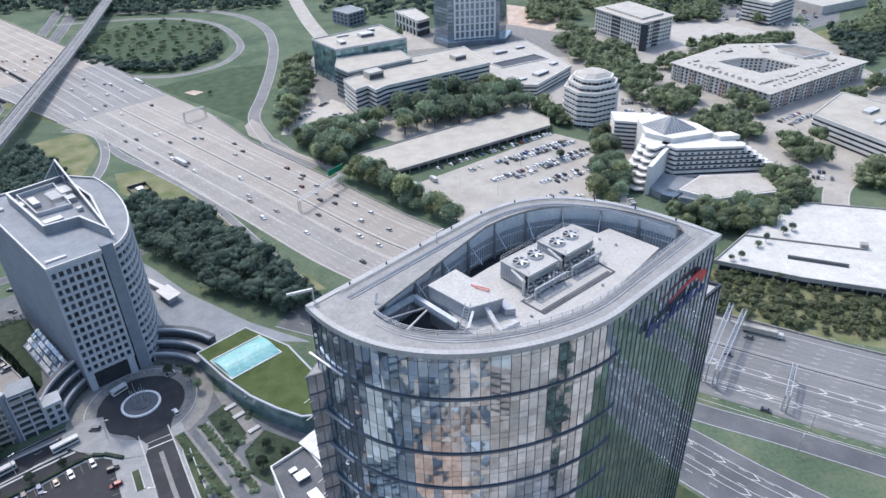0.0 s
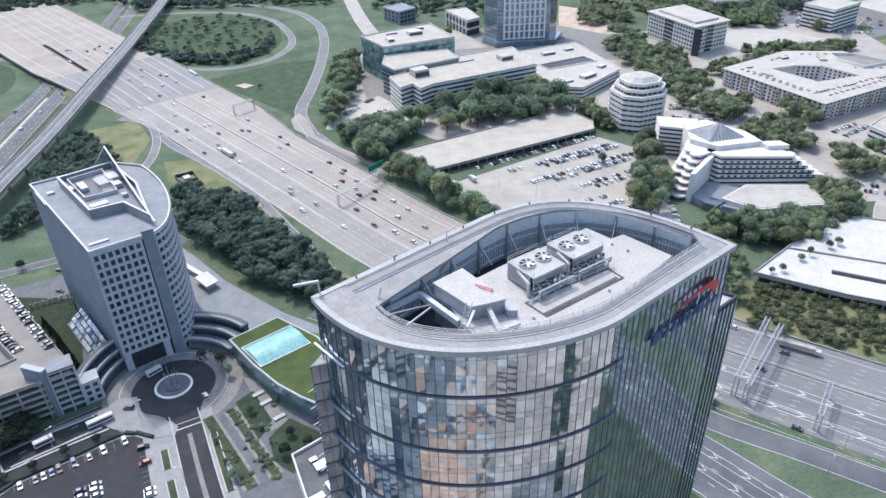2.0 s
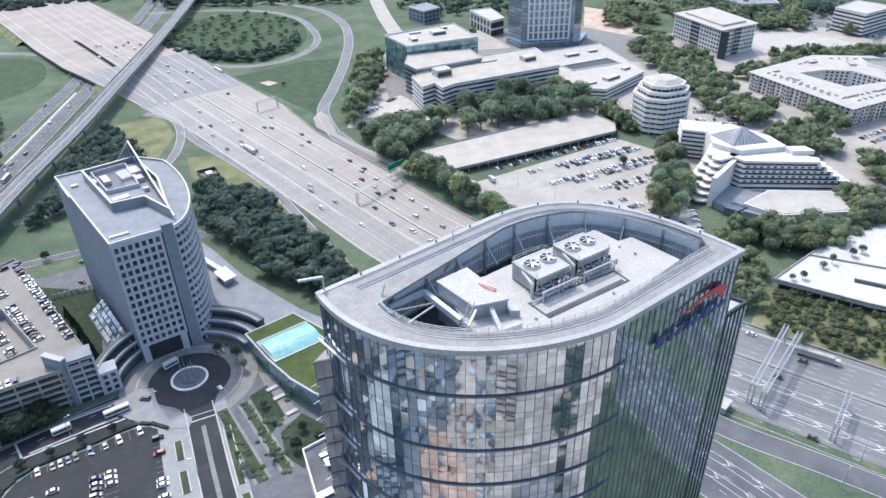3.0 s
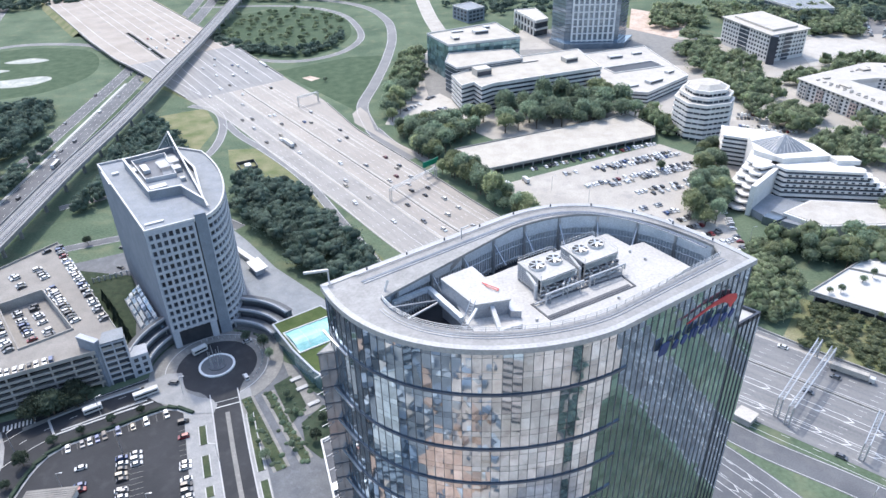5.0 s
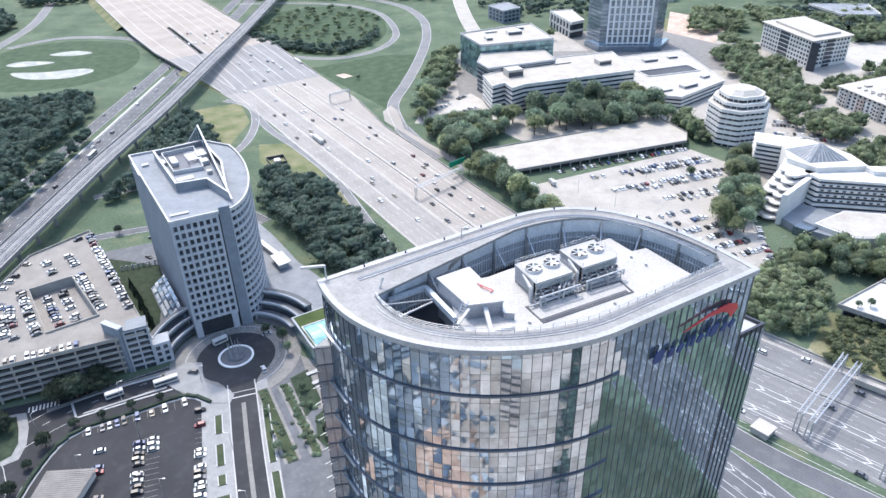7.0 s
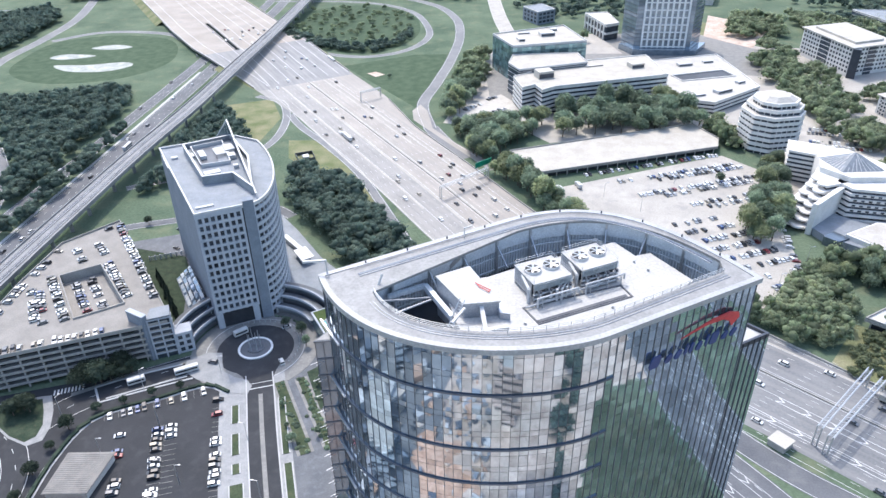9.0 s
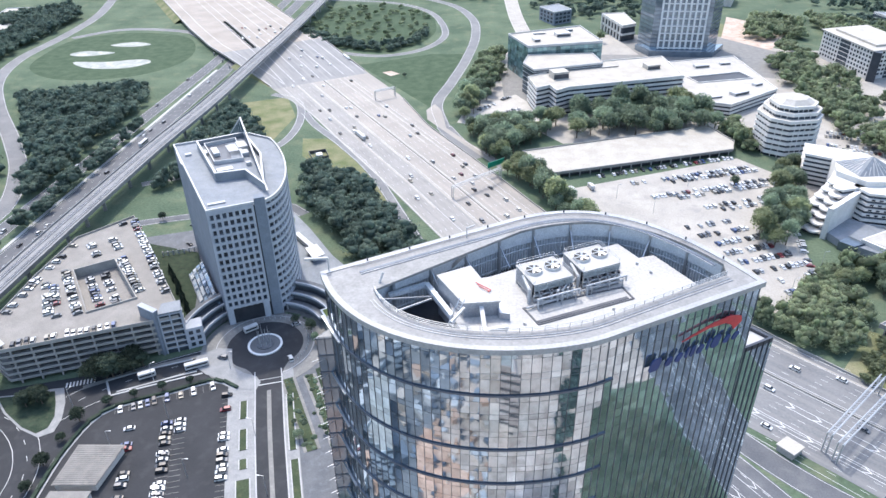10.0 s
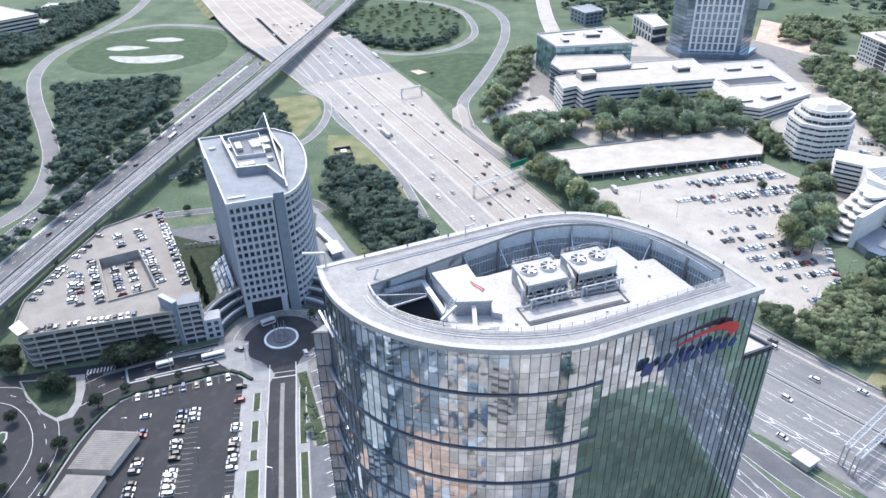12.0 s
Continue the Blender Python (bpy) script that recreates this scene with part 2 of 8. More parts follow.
M["verge_dark"] = material("verge_dark", (0.038, 0.055, 0.032), (0.068, 0.084, 0.048), 12, 0.7, 0.95, bump=0.5, grime=((0.11, 0.105, 0.06), 0.5), spec=0.1)
M["deck_white"] = material("deck_white", (0.44, 0.43, 0.405), (0.53, 0.52, 0.49), 8, 0.5, 0.75, bump=0.1, grime=((0.36, 0.345, 0.32), 0.6))
M["fin_metal"] = material("fin_metal", (0.11, 0.118, 0.13), (0.15, 0.158, 0.17), 4, 0.3, 0.4, 0.4, bump=0.05)
# Pane colours picked from white to dark blue to imitate reflections.
M["shard"] = picked("shard", [(0.34, (0.50, 0.54, 0.58)), (0.22, (0.28, 0.36, 0.44)), (0.24, (0.10, 0.14, 0.19)), (0.20, (0.60, 0.61, 0.61))], 0.2, 0.2)
# Near-black fill; in parking decks it paints the shade of the interior.
M["dark_fill"] = material("dark_fill", (0.015, 0.018, 0.024), (0.03, 0.034, 0.042), 3, 0.5, 0.5, bump=0)
M["sign_blue"] = material("sign_blue", (0.012, 0.03, 0.12), (0.02, 0.045, 0.16), 3, 0.4, 0.35, bump=0)
M["sign_red"] = material("sign_red", (0.42, 0.03, 0.035), (0.52, 0.05, 0.05), 3, 0.4, 0.35, bump=0)
M["sign_green"] = material("sign_green", (0.0, 0.17, 0.10), (0.0, 0.22, 0.13), 3, 0.4, 0.5, bump=0)
M["pool_glass"] = material("pool_glass", (0.13, 0.33, 0.325), (0.20, 0.42, 0.41), 5, 0.8, 0.3, bump=0.05, grime=((0.36, 0.55, 0.54), 0.4))
CAR_COLOURS = [(0.37, (0.62, 0.62, 0.61)), (0.17, (0.36, 0.37, 0.38)), (0.15, (0.11, 0.115, 0.125)), (0.18, (0.015, 0.016, 0.019)), (0.04, (0.17, 0.022, 0.026)), (0.05, (0.03, 0.06, 0.16)), (0.04, (0.28, 0.25, 0.2))]
M["car_paint"] = picked("car_paint", CAR_COLOURS, 0.28, 0.1, 0.6)
M["car_paint_far"] = picked("car_paint_far", CAR_COLOURS, 0.3, 0.1, 0.5, True)
M["car_glass"] = material("car_glass", (0.012, 0.015, 0.02), (0.03, 0.034, 0.04), 2, 0.5, 0.08, bump=0)
M["tyre"] = material("tyre", (0.012, 0.012, 0.013), (0.03, 0.03, 0.03), 0.5, 0.1, 0.8)
M["clutter"] = picked("clutter", [(0.24, (0.44, 0.43, 0.42)), (0.18, (0.20, 0.21, 0.23)), (0.14, (0.40, 0.25, 0.17)), (0.20, (0.07, 0.085, 0.11)), (0.08, (0.42, 0.35, 0.29)), (0.10, (0.16, 0.185, 0.22)), (0.06, (0.46, 0.36, 0.28))], 0.6, 0, 0, True)
M["white_paint"] = material("white_paint", (0.598, 0.598, 0.590), (0.686, 0.686, 0.678), 5, 0.4, 0.6, bump=0.05, grime=((0.6, 0.59, 0.57), 0.4))
M["shed_roof"] = material("shed_roof", (0.115, 0.112, 0.108), (0.165, 0.16, 0.152), 5, 0.4, 0.6, 0.1, bump=0.15, grime=((0.20, 0.18, 0.16), 0.5))
M["band_metal"] = material("band_metal", (0.085, 0.105, 0.135), (0.125, 0.145, 0.175), 4, 0.3, 0.4, 0.4, bump=0.05)
M["clay"] = material("clay", (0.45, 0.255, 0.165), (0.58, 0.385, 0.275), 6, 0.8, 0.95, bump=0.5, grime=((0.27, 0.15, 0.10), 0.7))
M["water"] = material("water", (0.125, 0.150, 0.140), (0.290, 0.300, 0.275), 12, 2.0, 0.55, bump=0.05, grime=((0.08, 0.11, 0.07), 0.8))
M["stone_white"] = material("stone_white", (0.337, 0.337, 0.337), (0.413, 0.413, 0.410), 4, 0.3, 0.7, bump=0.1, grime=((0.5, 0.5, 0.49), 0.4))


# ---- helpers of this scene ----
def thing(name, label, category, group="", kind="", at=None):
    ob = new(name)
    ob.empty_display_size = 0.5
    if at is not None:
        ob.matrix_world = at
    return tagged(ob, label, category, group, kind)


def mesh_of(bm, mat, name):
    me = bpy.data.meshes.new(name)
    bm.to_mesh(me)
    bm.free()
    me.materials.append(mat)
    return me


def put(name, me, parent=None, at=None, label=""):
    """An object on a mesh, under its parent, at a pose in the parent's space."""
    ob = new(name, me)
    if parent is not None:
        ob.parent = parent
    if at is not None:
        ob.matrix_basis = at
    return tagged(ob, label)


def part(name, bm, mat, parent, label="", at=None):
    return put(name, mesh_of(bm, mat, name), parent, at, label)


def single(name, bm, mat, label, category, group="", kind="", at=None):
    return tagged(put(name, mesh_of(bm, mat, name), None, at), label, category, group, kind)


def add_box(bm, x0, x1, y0, y1, z0, z1, m=None):
    vs = [bm.verts.new((x, y, z)) for z in (z0, z1) for x, y in ((x0, y0), (x1, y0), (x1, y1), (x0, y1))]
    for f in ((3, 2, 1, 0), (4, 5, 6, 7), (0, 1, 5, 4), (1, 2, 6, 5), (2, 3, 7, 6), (3, 0, 4, 7)):
        bm.faces.new([vs[i] for i in f])
    if m is not None:
        for v in vs:
            v.co = m @ v.co
    return vs


def box(x0, x1, y0, y1, z0, z1, bevel=0.0):
    bm = bmesh.new()
    add_box(bm, x0, x1, y0, y1, z0, z1)
    if bevel:
        bmesh.ops.bevel(bm, geom=bm.edges[:], offset=bevel, segments=1, affect="EDGES")
    return bm


def area_of(poly):
    return 0.5 * sum(a[0] * b[1] - b[0] * a[1] for a, b in zip(poly, poly[1:] + poly[:1]))


def ccw(poly):
    poly = [tuple(p) for p in poly]
    return poly if area_of(poly) > 0 else poly[::-1]


def add_prism(bm, poly, z0, z1):
    poly = ccw(poly)
    lo, hi = [bm.verts.new((x, y, z0)) for x, y in poly], [bm.verts.new((x, y, z1)) for x, y in poly]
    n = len(poly)
    bm.faces.new(lo[::-1])
    bm.faces.new(hi)
    for i in range(n):
        j = (i + 1) % n
        bm.faces.new((lo[i], lo[j], hi[j], hi[i]))


def prism(poly, z0, z1):
    bm = bmesh.new()
    add_prism(bm, poly, z0, z1)
    return bm


def add_ring(bm, outer, inner, z0, z1):
    """A closed band between two outlines with as many points each."""
    n = len(outer)
    rows = [[bm.verts.new((*p, z)) for p in line] for line, z in ((outer, z0), (outer, z1), (inner, z1), (inner, z0))]
    for i in range(n):
        j = (i + 1) % n
        for k in range(4):
            a, b = rows[k], rows[(k + 1) % 4]
            bm.faces.new((a[i], a[j], b[j], b[i]))
    bmesh.ops.recalc_face_normals(bm, faces=bm.faces)


def ring(outer, inner, z0, z1):
    bm = bmesh.new()
    add_ring(bm, outer, inner, z0, z1)
    return bm


def inset(poly, d):
    """The outline moved inwards by d (outwards where d is negative), corner by corner."""
    poly = ccw(poly)
    out, n = [], len(poly)
    for i in range(n):
        p, q, r = Vector(poly[i - 1]), Vector(poly[i]), Vector(poly[(i + 1) % n])
        a, b = (q - p).normalized(), (r - q).normalized()
        na, nb = Vector((-a.y, a.x)), Vector((-b.y, b.x))
        k = (na + nb)
        k = k / max(k.length_squared, 0.25) * 2
        out.append(tuple(q + k * d * 0.5 * 1.0 if k.length < 1e-6 else q + k * d))
    return out


def add_bar(bm, a, b, w, h=None, sides=4):
    """A straight bar of width w from a to b."""
    a, b = Vector(a), Vector(b)
    d = b - a
    q = d.to_track_quat("Z", "Y").to_matrix().to_4x4()
    m = Matrix.Translation(a) @ q
    if sides == 4:
        h = h or w
        add_box(bm, -w / 2, w / 2, -h / 2, h / 2, 0, d.length, m)
    else:
        add_tube(bm, w / 2, w / 2, 0, d.length, sides, m)


def add_tube(bm, r0, r1, z0, z1, sides=12, m=None):
    lo = [bm.verts.new((r0 * math.cos(math.tau * k / sides), r0 * math.sin(math.tau * k / sides), z0)) for k in range(sides)]
    hi = [bm.verts.new((r1 * math.cos(math.tau * k / sides), r1 * math.sin(math.tau * k / sides), z1)) for k in range(sides)]
    bm.faces.new(lo[::-1])
    bm.faces.new(hi)
    for i in range(sides):
        j = (i + 1) % sides
        bm.faces.new((lo[i], lo[j], hi[j], hi[i]))
    if m is not None:
        for v in lo + hi:
            v.co = m @ v.co


def tube(r0, r1, z0, z1, sides=12):
    bm = bmesh.new()
    add_tube(bm, r0, r1, z0, z1, sides)
    return bm


def bezier(p0, c0, c1, p1, n):
    out = []
    for k in range(n + 1):
        t = k / n
        out.append(tuple(sum(w * p[i] for w, p in zip(((1 - t) ** 3, 3 * t * (1 - t) ** 2, 3 * t * t * (1 - t), t ** 3), (p0, c0, c1, p1))) for i in (0, 1)))
    return out


def spline(points, step=8.0):
    """A smooth line through the points, as (place, heading) every step metres."""
    pts = [Vector(p) for p in points]
    pts = [2 * pts[0] - pts[1]] + pts + [2 * pts[-1] - pts[-2]]
    out = []
    for i in range(1, len(pts) - 2):
        a, b, c, d = pts[i - 1:i + 3]
        k = max(1, int((c - b).length / step))
        for j in range(k):
            t = j / k
            out.append(0.5 * (2 * b + (c - a) * t + (2 * a - 5 * b + 4 * c - d) * t * t + (3 * b - 3 * c + d - a) * t ** 3))
    out.append(pts[-2])
    dirs = [(out[min(i + 1, len(out) - 1)] - out[max(i - 1, 0)]).normalized() for i in range(len(out))]
    return list(zip(out, dirs))


def offset_line(line, d):
    """The line moved to its left by d metres (a number or one for each end)."""
    a, b = d if isinstance(d, tuple) else (d, d)
    n = max(1, len(line) - 1)
    return [p + Vector((-u.y, u.x)) * (a + (b - a) * i / n) for i, (p, u) in enumerate(line)]


def add_strip(bm, line, left, right, z, thick=0.0, slope=None):
    """A road sheet along a line between two offsets."""
    L, R = offset_line(line, left), offset_line(line, right)
    zs = [z if slope is None else slope(i / max(1, len(line) - 1)) for i in range(len(line))]
    a = [bm.verts.new((p.x, p.y, h)) for p, h in zip(L, zs)]
    b = [bm.verts.new((p.x, p.y, h)) for p, h in zip(R, zs)]
    for i in range(len(a) - 1):
        bm.faces.new((b[i], b[i + 1], a[i + 1], a[i]))
    if thick:
        c = [bm.verts.new((p.x, p.y, h - thick)) for p, h in zip(L, zs)]
        d = [bm.verts.new((p.x, p.y, h - thick)) for p, h in zip(R, zs)]
        for i in range(len(a) - 1):
            bm.faces.new((a[i], a[i + 1], c[i + 1], c[i]))
            bm.faces.new((d[i], d[i + 1], b[i + 1], b[i]))
            bm.faces.new((c[i], c[i + 1], d[i + 1], d[i]))
        bm.faces.new((a[0], c[0], d[0], b[0]))
        bm.faces.new((b[-1], d[-1], c[-1], a[-1]))


def strip(line, left, right, z, thick=0.0, slope=None):
    bm = bmesh.new()
    add_strip(bm, line, left, right, z, thick, slope)
    return bm


def sheet(poly, z):
    bm = bmesh.new()
    bm.faces.new([bm.verts.new((x, y, z)) for x, y in ccw(poly)])
    return bm


def add_dashes(bm, line, off, z, dash=3.0, gap=9.0, w=0.18, step=None):
    """Broken lane lines along an offset of a line."""
    pts = offset_line(line, off)
    run = 0.0
    for p, q in zip(pts, pts[1:]):
        d = (q - p)
        n = d.length
        if n < 1e-6:
            continue
        u = d / n
        v = Vector((-u.y, u.x)) * w / 2
        s = -run
        while s < n:
            if s >= 0:
                a, b = p + u * s, p + u * (s + dash)
                bm.faces.new([bm.verts.new((k.x, k.y, z)) for k in (a - v, b - v, b + v, a + v)])
            s += dash + gap
        run = (run + n) % (dash + gap)


def blob(poly, n=6):
    """A rounded closed outline through the given corners."""
    out, m = [], len(poly)
    for i in range(m):
        a, b, c, d = (Vector(poly[(i + k - 1) % m]) for k in range(4))
        for j in range(n):
            t = j / n
            out.append(tuple(0.5 * (2 * b + (c - a) * t + (2 * a - 5 * b + 4 * c - d) * t * t + (3 * b - 3 * c + d - a) * t ** 3)))
    return out


def inside(p, poly):
    x, y = p
    odd = False
    for (x0, y0), (x1, y1) in zip(poly, poly[1:] + poly[:1]):
        if (y0 > y) != (y1 > y) and x < (x1 - x0) * (y - y0) / (y1 - y0) + x0:
            odd = not odd
    return odd


def scatter(poly, gap, rnd, most=999):
    """Loose places inside an outline, about gap metres apart."""
    xs, ys = [p[0] for p in poly], [p[1] for p in poly]
    out, y = [], min(ys)
    while y < max(ys):
        x = min(xs) + rnd.uniform(0, gap)
        while x < max(xs):
            p = (x + rnd.uniform(-0.38, 0.38) * gap, y + rnd.uniform(-0.38, 0.38) * gap)
            if inside(p, poly):
                out.append(p)
            x += gap
        y += gap * 0.9
    rnd.shuffle(out)
    return out[:most]


# ---- ground and roads ----
def setting(name, bm, mat, label, category):
    return single(name, bm, mat, label, category, kind="structure")


setting("ground", sheet([(-3000, -3000), (3000, -3000), (3000, 3500), (-3000, 3500)], 0.0), M["grass"], "mown and rough green grass land with bare patches", "ground")

# Paved lots and plazas, each a thin sheet over the grass.
LOTS = [
    ("building_site", [(-64, -86), (-36, -78), (0, -94), (12, -112), (-18, -124), (-56, -114)], "clay", "orange clay of freshly dug ground"),
    ("parking_lot", [(70, 318), (205, 377), (224, 352), (212, 300), (206, 226), (172, 188), (150, 204), (95, 268)], "asphalt_pale", "pale worn asphalt parking lot with rows of cars"),
    ("parking_lot", [(3, 470), (47, 512), (78, 455), (60, 436), (26, 432)], "roof_white", "bright concrete parking yard beside the striped building"),
    ("parking_lot", [(-145, 104), (-131, 103.5), (-85.5, 125), (-62, 50), (-50, 10), (-160, 0), (-142, 62)], "asphalt_dark", "dark fresh asphalt parking lot beside the drive"),
    ("parking_lot", [(-215, 60), (-160, 62), (-150, 0), (-230, 0)], "asphalt_dark", "dark asphalt parking lot with planted islands"),
    ("pavement", [(40, 437), (78, 455), (196, 480), (215, 462), (196, 640), (30, 640)], "paving", "pale paved forecourt round office buildings"),
    ("pavement", [(186, 600), (300, 560), (330, 640), (270, 720), (160, 720)], "paving", "pale paved street beside the tall glass tower"),
    ("pavement", [(205, 300), (330, 240), (395, 235), (520, 330), (540, 440), (345, 480), (250, 420)], "asphalt_pale", "pale streets and drives between office blocks"),
    ("parking_lot", [(410, 545), (470, 530), (540, 560), (500, 660), (430, 620)], "roof_white", "glaring pale concrete yard behind apartments"),
    ("parking_lot", [(265, 390), (318, 380), (335, 425), (290, 450)], "asphalt_pale", "pale asphalt parking lot behind the stepped office"),
    ("bare_earth", [(266, 668), (318, 660), (365, 745), (310, 805)], "dirt", "bare tan earth clearing among trees"),
    ("pavement", [(-95, 275), (-77, 201), (-60, 178), (-52, 166), (-20, 178), (-2, 172), (-30, 196), (-62, 232), (-82, 262), (-108, 296), (-118, 290)], "roof_grey", "blue-grey paved plaza behind the curved office tower"),
    ("pavement", [(-150, 178), (-118, 158), (-98, 190), (-140, 262), (-182, 246)], "plaza", "grey service yard between garage and office tower"),
    ("pavement", [(-62, 130), (-52, 158), (-30, 128), (-4, 112), (-4, 30), (-30, 30)], "plaza", "stone paving of the garden court with shade in its grey"),
    ("pavement", [(-20, -40), (60, -40), (90, 0), (60, 40), (-8, 30)], "paving", "pale paving round the glass tower"),
    ("building_site", [(-30, -80), (72, -60), (80, -330), (-40, -300)], "dirt", "tan bare earth of a building site"),
    ("building_site", [(64, -40), (112, -53), (150, -73), (190, -64), (206, -44), (300, -112), (440, -195), (400, -340), (60, -340)], "dirt", "pale graded earth beyond the side road"),
    ("parking_lot", [(-30, -80), (-40, -20), (-60, 10), (-260, -30), (-280, -220), (-40, -300)], "asphalt_mid", "grey asphalt yards and parking south of the drive"),
    ("pavement", [(-2, 442), (26, 430), (60, 430), (82, 400), (205, 428), (330, 385), (560, 470), (600, 640), (330, 660), (270, 720), (150, 720), (40, 650)], "asphalt_pale", "pale streets and yards of the office park"),
    ("parking_lot", [(505, 628), (536, 612), (590, 690), (556, 740), (520, 716)], "asphalt_mid", "grey parking lot with trees beyond the pale yard"),
    ("parking_lot", [(560, 560), (640, 590), (700, 660), (650, 690), (600, 590)], "asphalt_mid", "grey parking lot among far trees"),
    ("lawn", [(528, 530), (600, 566), (660, 570), (640, 520), (560, 490)], "dry_grass", "yellowed lawn beside a far drive"),
    ("meadow", [(268, 690), (292, 668), (306, 690), (300, 760), (286, 790)], "dry_grass", "yellow grass edge of the clearing"),
    ("lawn", [(296, 640), (346, 660), (348, 560), (372, 490), (352, 452), (346, 410), (322, 374), (300, 392), (284, 440), (286, 520)], "grass", "uneven grass with trees between office blocks"),
    ("pavement", [(-246, 62), (-206, 108), (-188, 112), (-112, 138), (-86, 128), (-62, 40), (-50, -10), (-260, -20)], "asphalt_dark", "dark streets and kerbs round the garage"),
]
for k, (kind_name, poly, surface, label) in enumerate(LOTS[::-1]):
    setting(kind_name, sheet(poly, 0.030 + 0.004 * k), M[surface], label, kind_name.replace("_", " "))
setting("lawn", sheet([(88, 2), (98, 70), (118, 58), (134, 30), (160, -4), (186, -30), (186, -62), (150, -72), (112, -52), (84, -26)], 0.02), M["verge_dark"], "green mown lawn beside the highway ramps", "lawn")
setting("verge", sheet([(-122, 404), (-94, 404), (-20, 268), (10, 215), (-12, 215), (-66, 318), (-114, 370)], 0.02), M["dry_grass"], "sunburnt grass verge along the highway", "verge")
setting("verge", sheet([(-205, 480), (-160, 500), (-140, 452), (-145, 400), (-200, 395)], 0.02), M["dry_grass"], "yellowed grass beside the slip road", "verge")
setting("lawn", sheet([(-112, 600), (-28, 478), (-12, 520), (-4, 640), (-40, 640)], 0.02), M["lawn"], "green mown lawn inside the ramp", "lawn")
setting("verge", sheet([(183, 140), (212, 176), (285, 128), (340, 90), (300, 60), (254, 92), (215, 118)], 0.024), M["dry_grass"], "overgrown bank with yellow-green scrub", "verge")

setting("lawn", sheet(blob([(-224, 760), (-196, 850), (-118, 876), (-62, 825), (-44, 740), (-58, 678), (-86, 645), (-124, 648), (-180, 690)]), 0.022), M["lawn"], "rough green meadow inside the loop ramp", "meadow")
CORNER = [(-186, 108), (-176, 98.5), (-163.6, 90.2), (-153.5, 86.2), (-148.6, 89.5), (-149.2, 97), (-153, 106.6), (-158.5, 115.5), (-163, 114.6), (-174, 110.5)]
setting("pavement", sheet(CORNER, 0.2), M["apron"], "pale pavement curving round a planted corner", "pavement")
setting("lawn", sheet([(-184.5, 107.6), (-175.5, 99.2), (-163.4, 91.2), (-155.5, 88.2), (-152.4, 91.5), (-153, 98), (-157, 106), (-161.5, 113.2), (-174, 109.6)], 0.23), M["dark_cover"], "dark planted corner beside the garage", "planted corner")
for c, r in (((-172, 70), 9), ((-196, 62), 7), ((-163, 46), 7)):
    ring_pts = [(c[0] + r * 0.45 * math.cos(math.tau * k / 10), c[1] + r * math.sin(math.tau * k / 10)) for k in range(10)]
    setting("kerb", sheet(ring_pts, 0.23), M["stone_white"], "pale kerb of a traffic island", "kerb")
    setting("lawn", sheet(inset(ring_pts, 0.7), 0.25), M["lawn"], "planted traffic island", "traffic island")
HEDGE = spline([(-80.5, 119.6), (-92.6, 123.8), (-110.8, 114.8), (-130.0, 105.2), (-136.4, 95.4), (-138.6, 80.4), (-138.6, 69.7), (-137.2, 50)], 4.0)
setting("kerb", strip(HEDGE, 1.5, -1.5, 0.22, 0.2), M["stone_white"], "pale kerb along the dark lot", "kerb")
setting("kerb", strip(spline([(-141.5, 120.9), (-135.4, 111.7)], 4.0), 0.45, -0.45, 0.36, 0.2), M["stone_white"], "white kerb of the bus lane", "kerb")
setting("kerb", strip(spline([(-135.4, 111.7), (-118.6, 119.8), (-99.9, 128.3)], 4.0), 0.45, -0.45, 0.36, 0.2), M["stone_white"], "white kerb of the bus lane", "kerb")
setting("kerb", strip(spline([(-133.6, 114.2), (-117.4, 122.4), (-103, 129.5)], 4.0), 0.35, -0.35, 0.36, 0.2), M["stone_white"], "white kerb of the bus lane", "kerb")
setting("kerb", strip(spline([(-141.5, 120.9), (-128, 128.5), (-108, 137.5)], 4.0), 0.45, -0.45, 0.36, 0.2), M["stone_white"], "pale kerb below the garage", "kerb")
setting("pavement", sheet([(-106, 133.2), (-98, 127.5), (-92, 125.2), (-81, 119.2), (-72, 118.8), (-71.5, 124), (-74.5, 127.5), (-80.8, 129.4), (-87, 133), (-89.7, 139), (-92, 146), (-99, 146), (-107, 140)], 0.345), M["apron"], "pale stone apron between street and turning circle", "pavement")
bm = bmesh.new()
for k in range(9):
    a, b = Vector((-158.1, 117.0)).lerp(Vector((-147.2, 121.2)), k / 8), Vector((0.6, -1.6))
    u = Vector((0.93, 0.36)) * 0.35
    bm.faces.new([bm.verts.new((v.x, v.y, 0.2)) for v in (a - u - b, a + u - b, a + u + b, a - u + b)])
bmesh.ops.recalc_face_normals(bm, faces=bm.faces)
single("crossing_stripes", bm, M["paint_line"], "white crossing bars on the street", "road markings", kind="stuff")
# Lawn colour darkened for the shade between garage and tower.
setting("lawn", sheet([(-176, 240), (-141, 231), (-132, 214), (-126, 190), (-119, 166), (-118, 156.5)], 0.17), M["dark_cover"], "lawn strip between garage and office tower, shade in its colour", "lawn")
setting("pavement", strip(spline([(-150, 116), (-128, 129.5), (-106, 140)], 5.0), 1.2, -1.2, 0.22), M["paving"], "pale pavement below the garage", "pavement")
bm = bmesh.new()
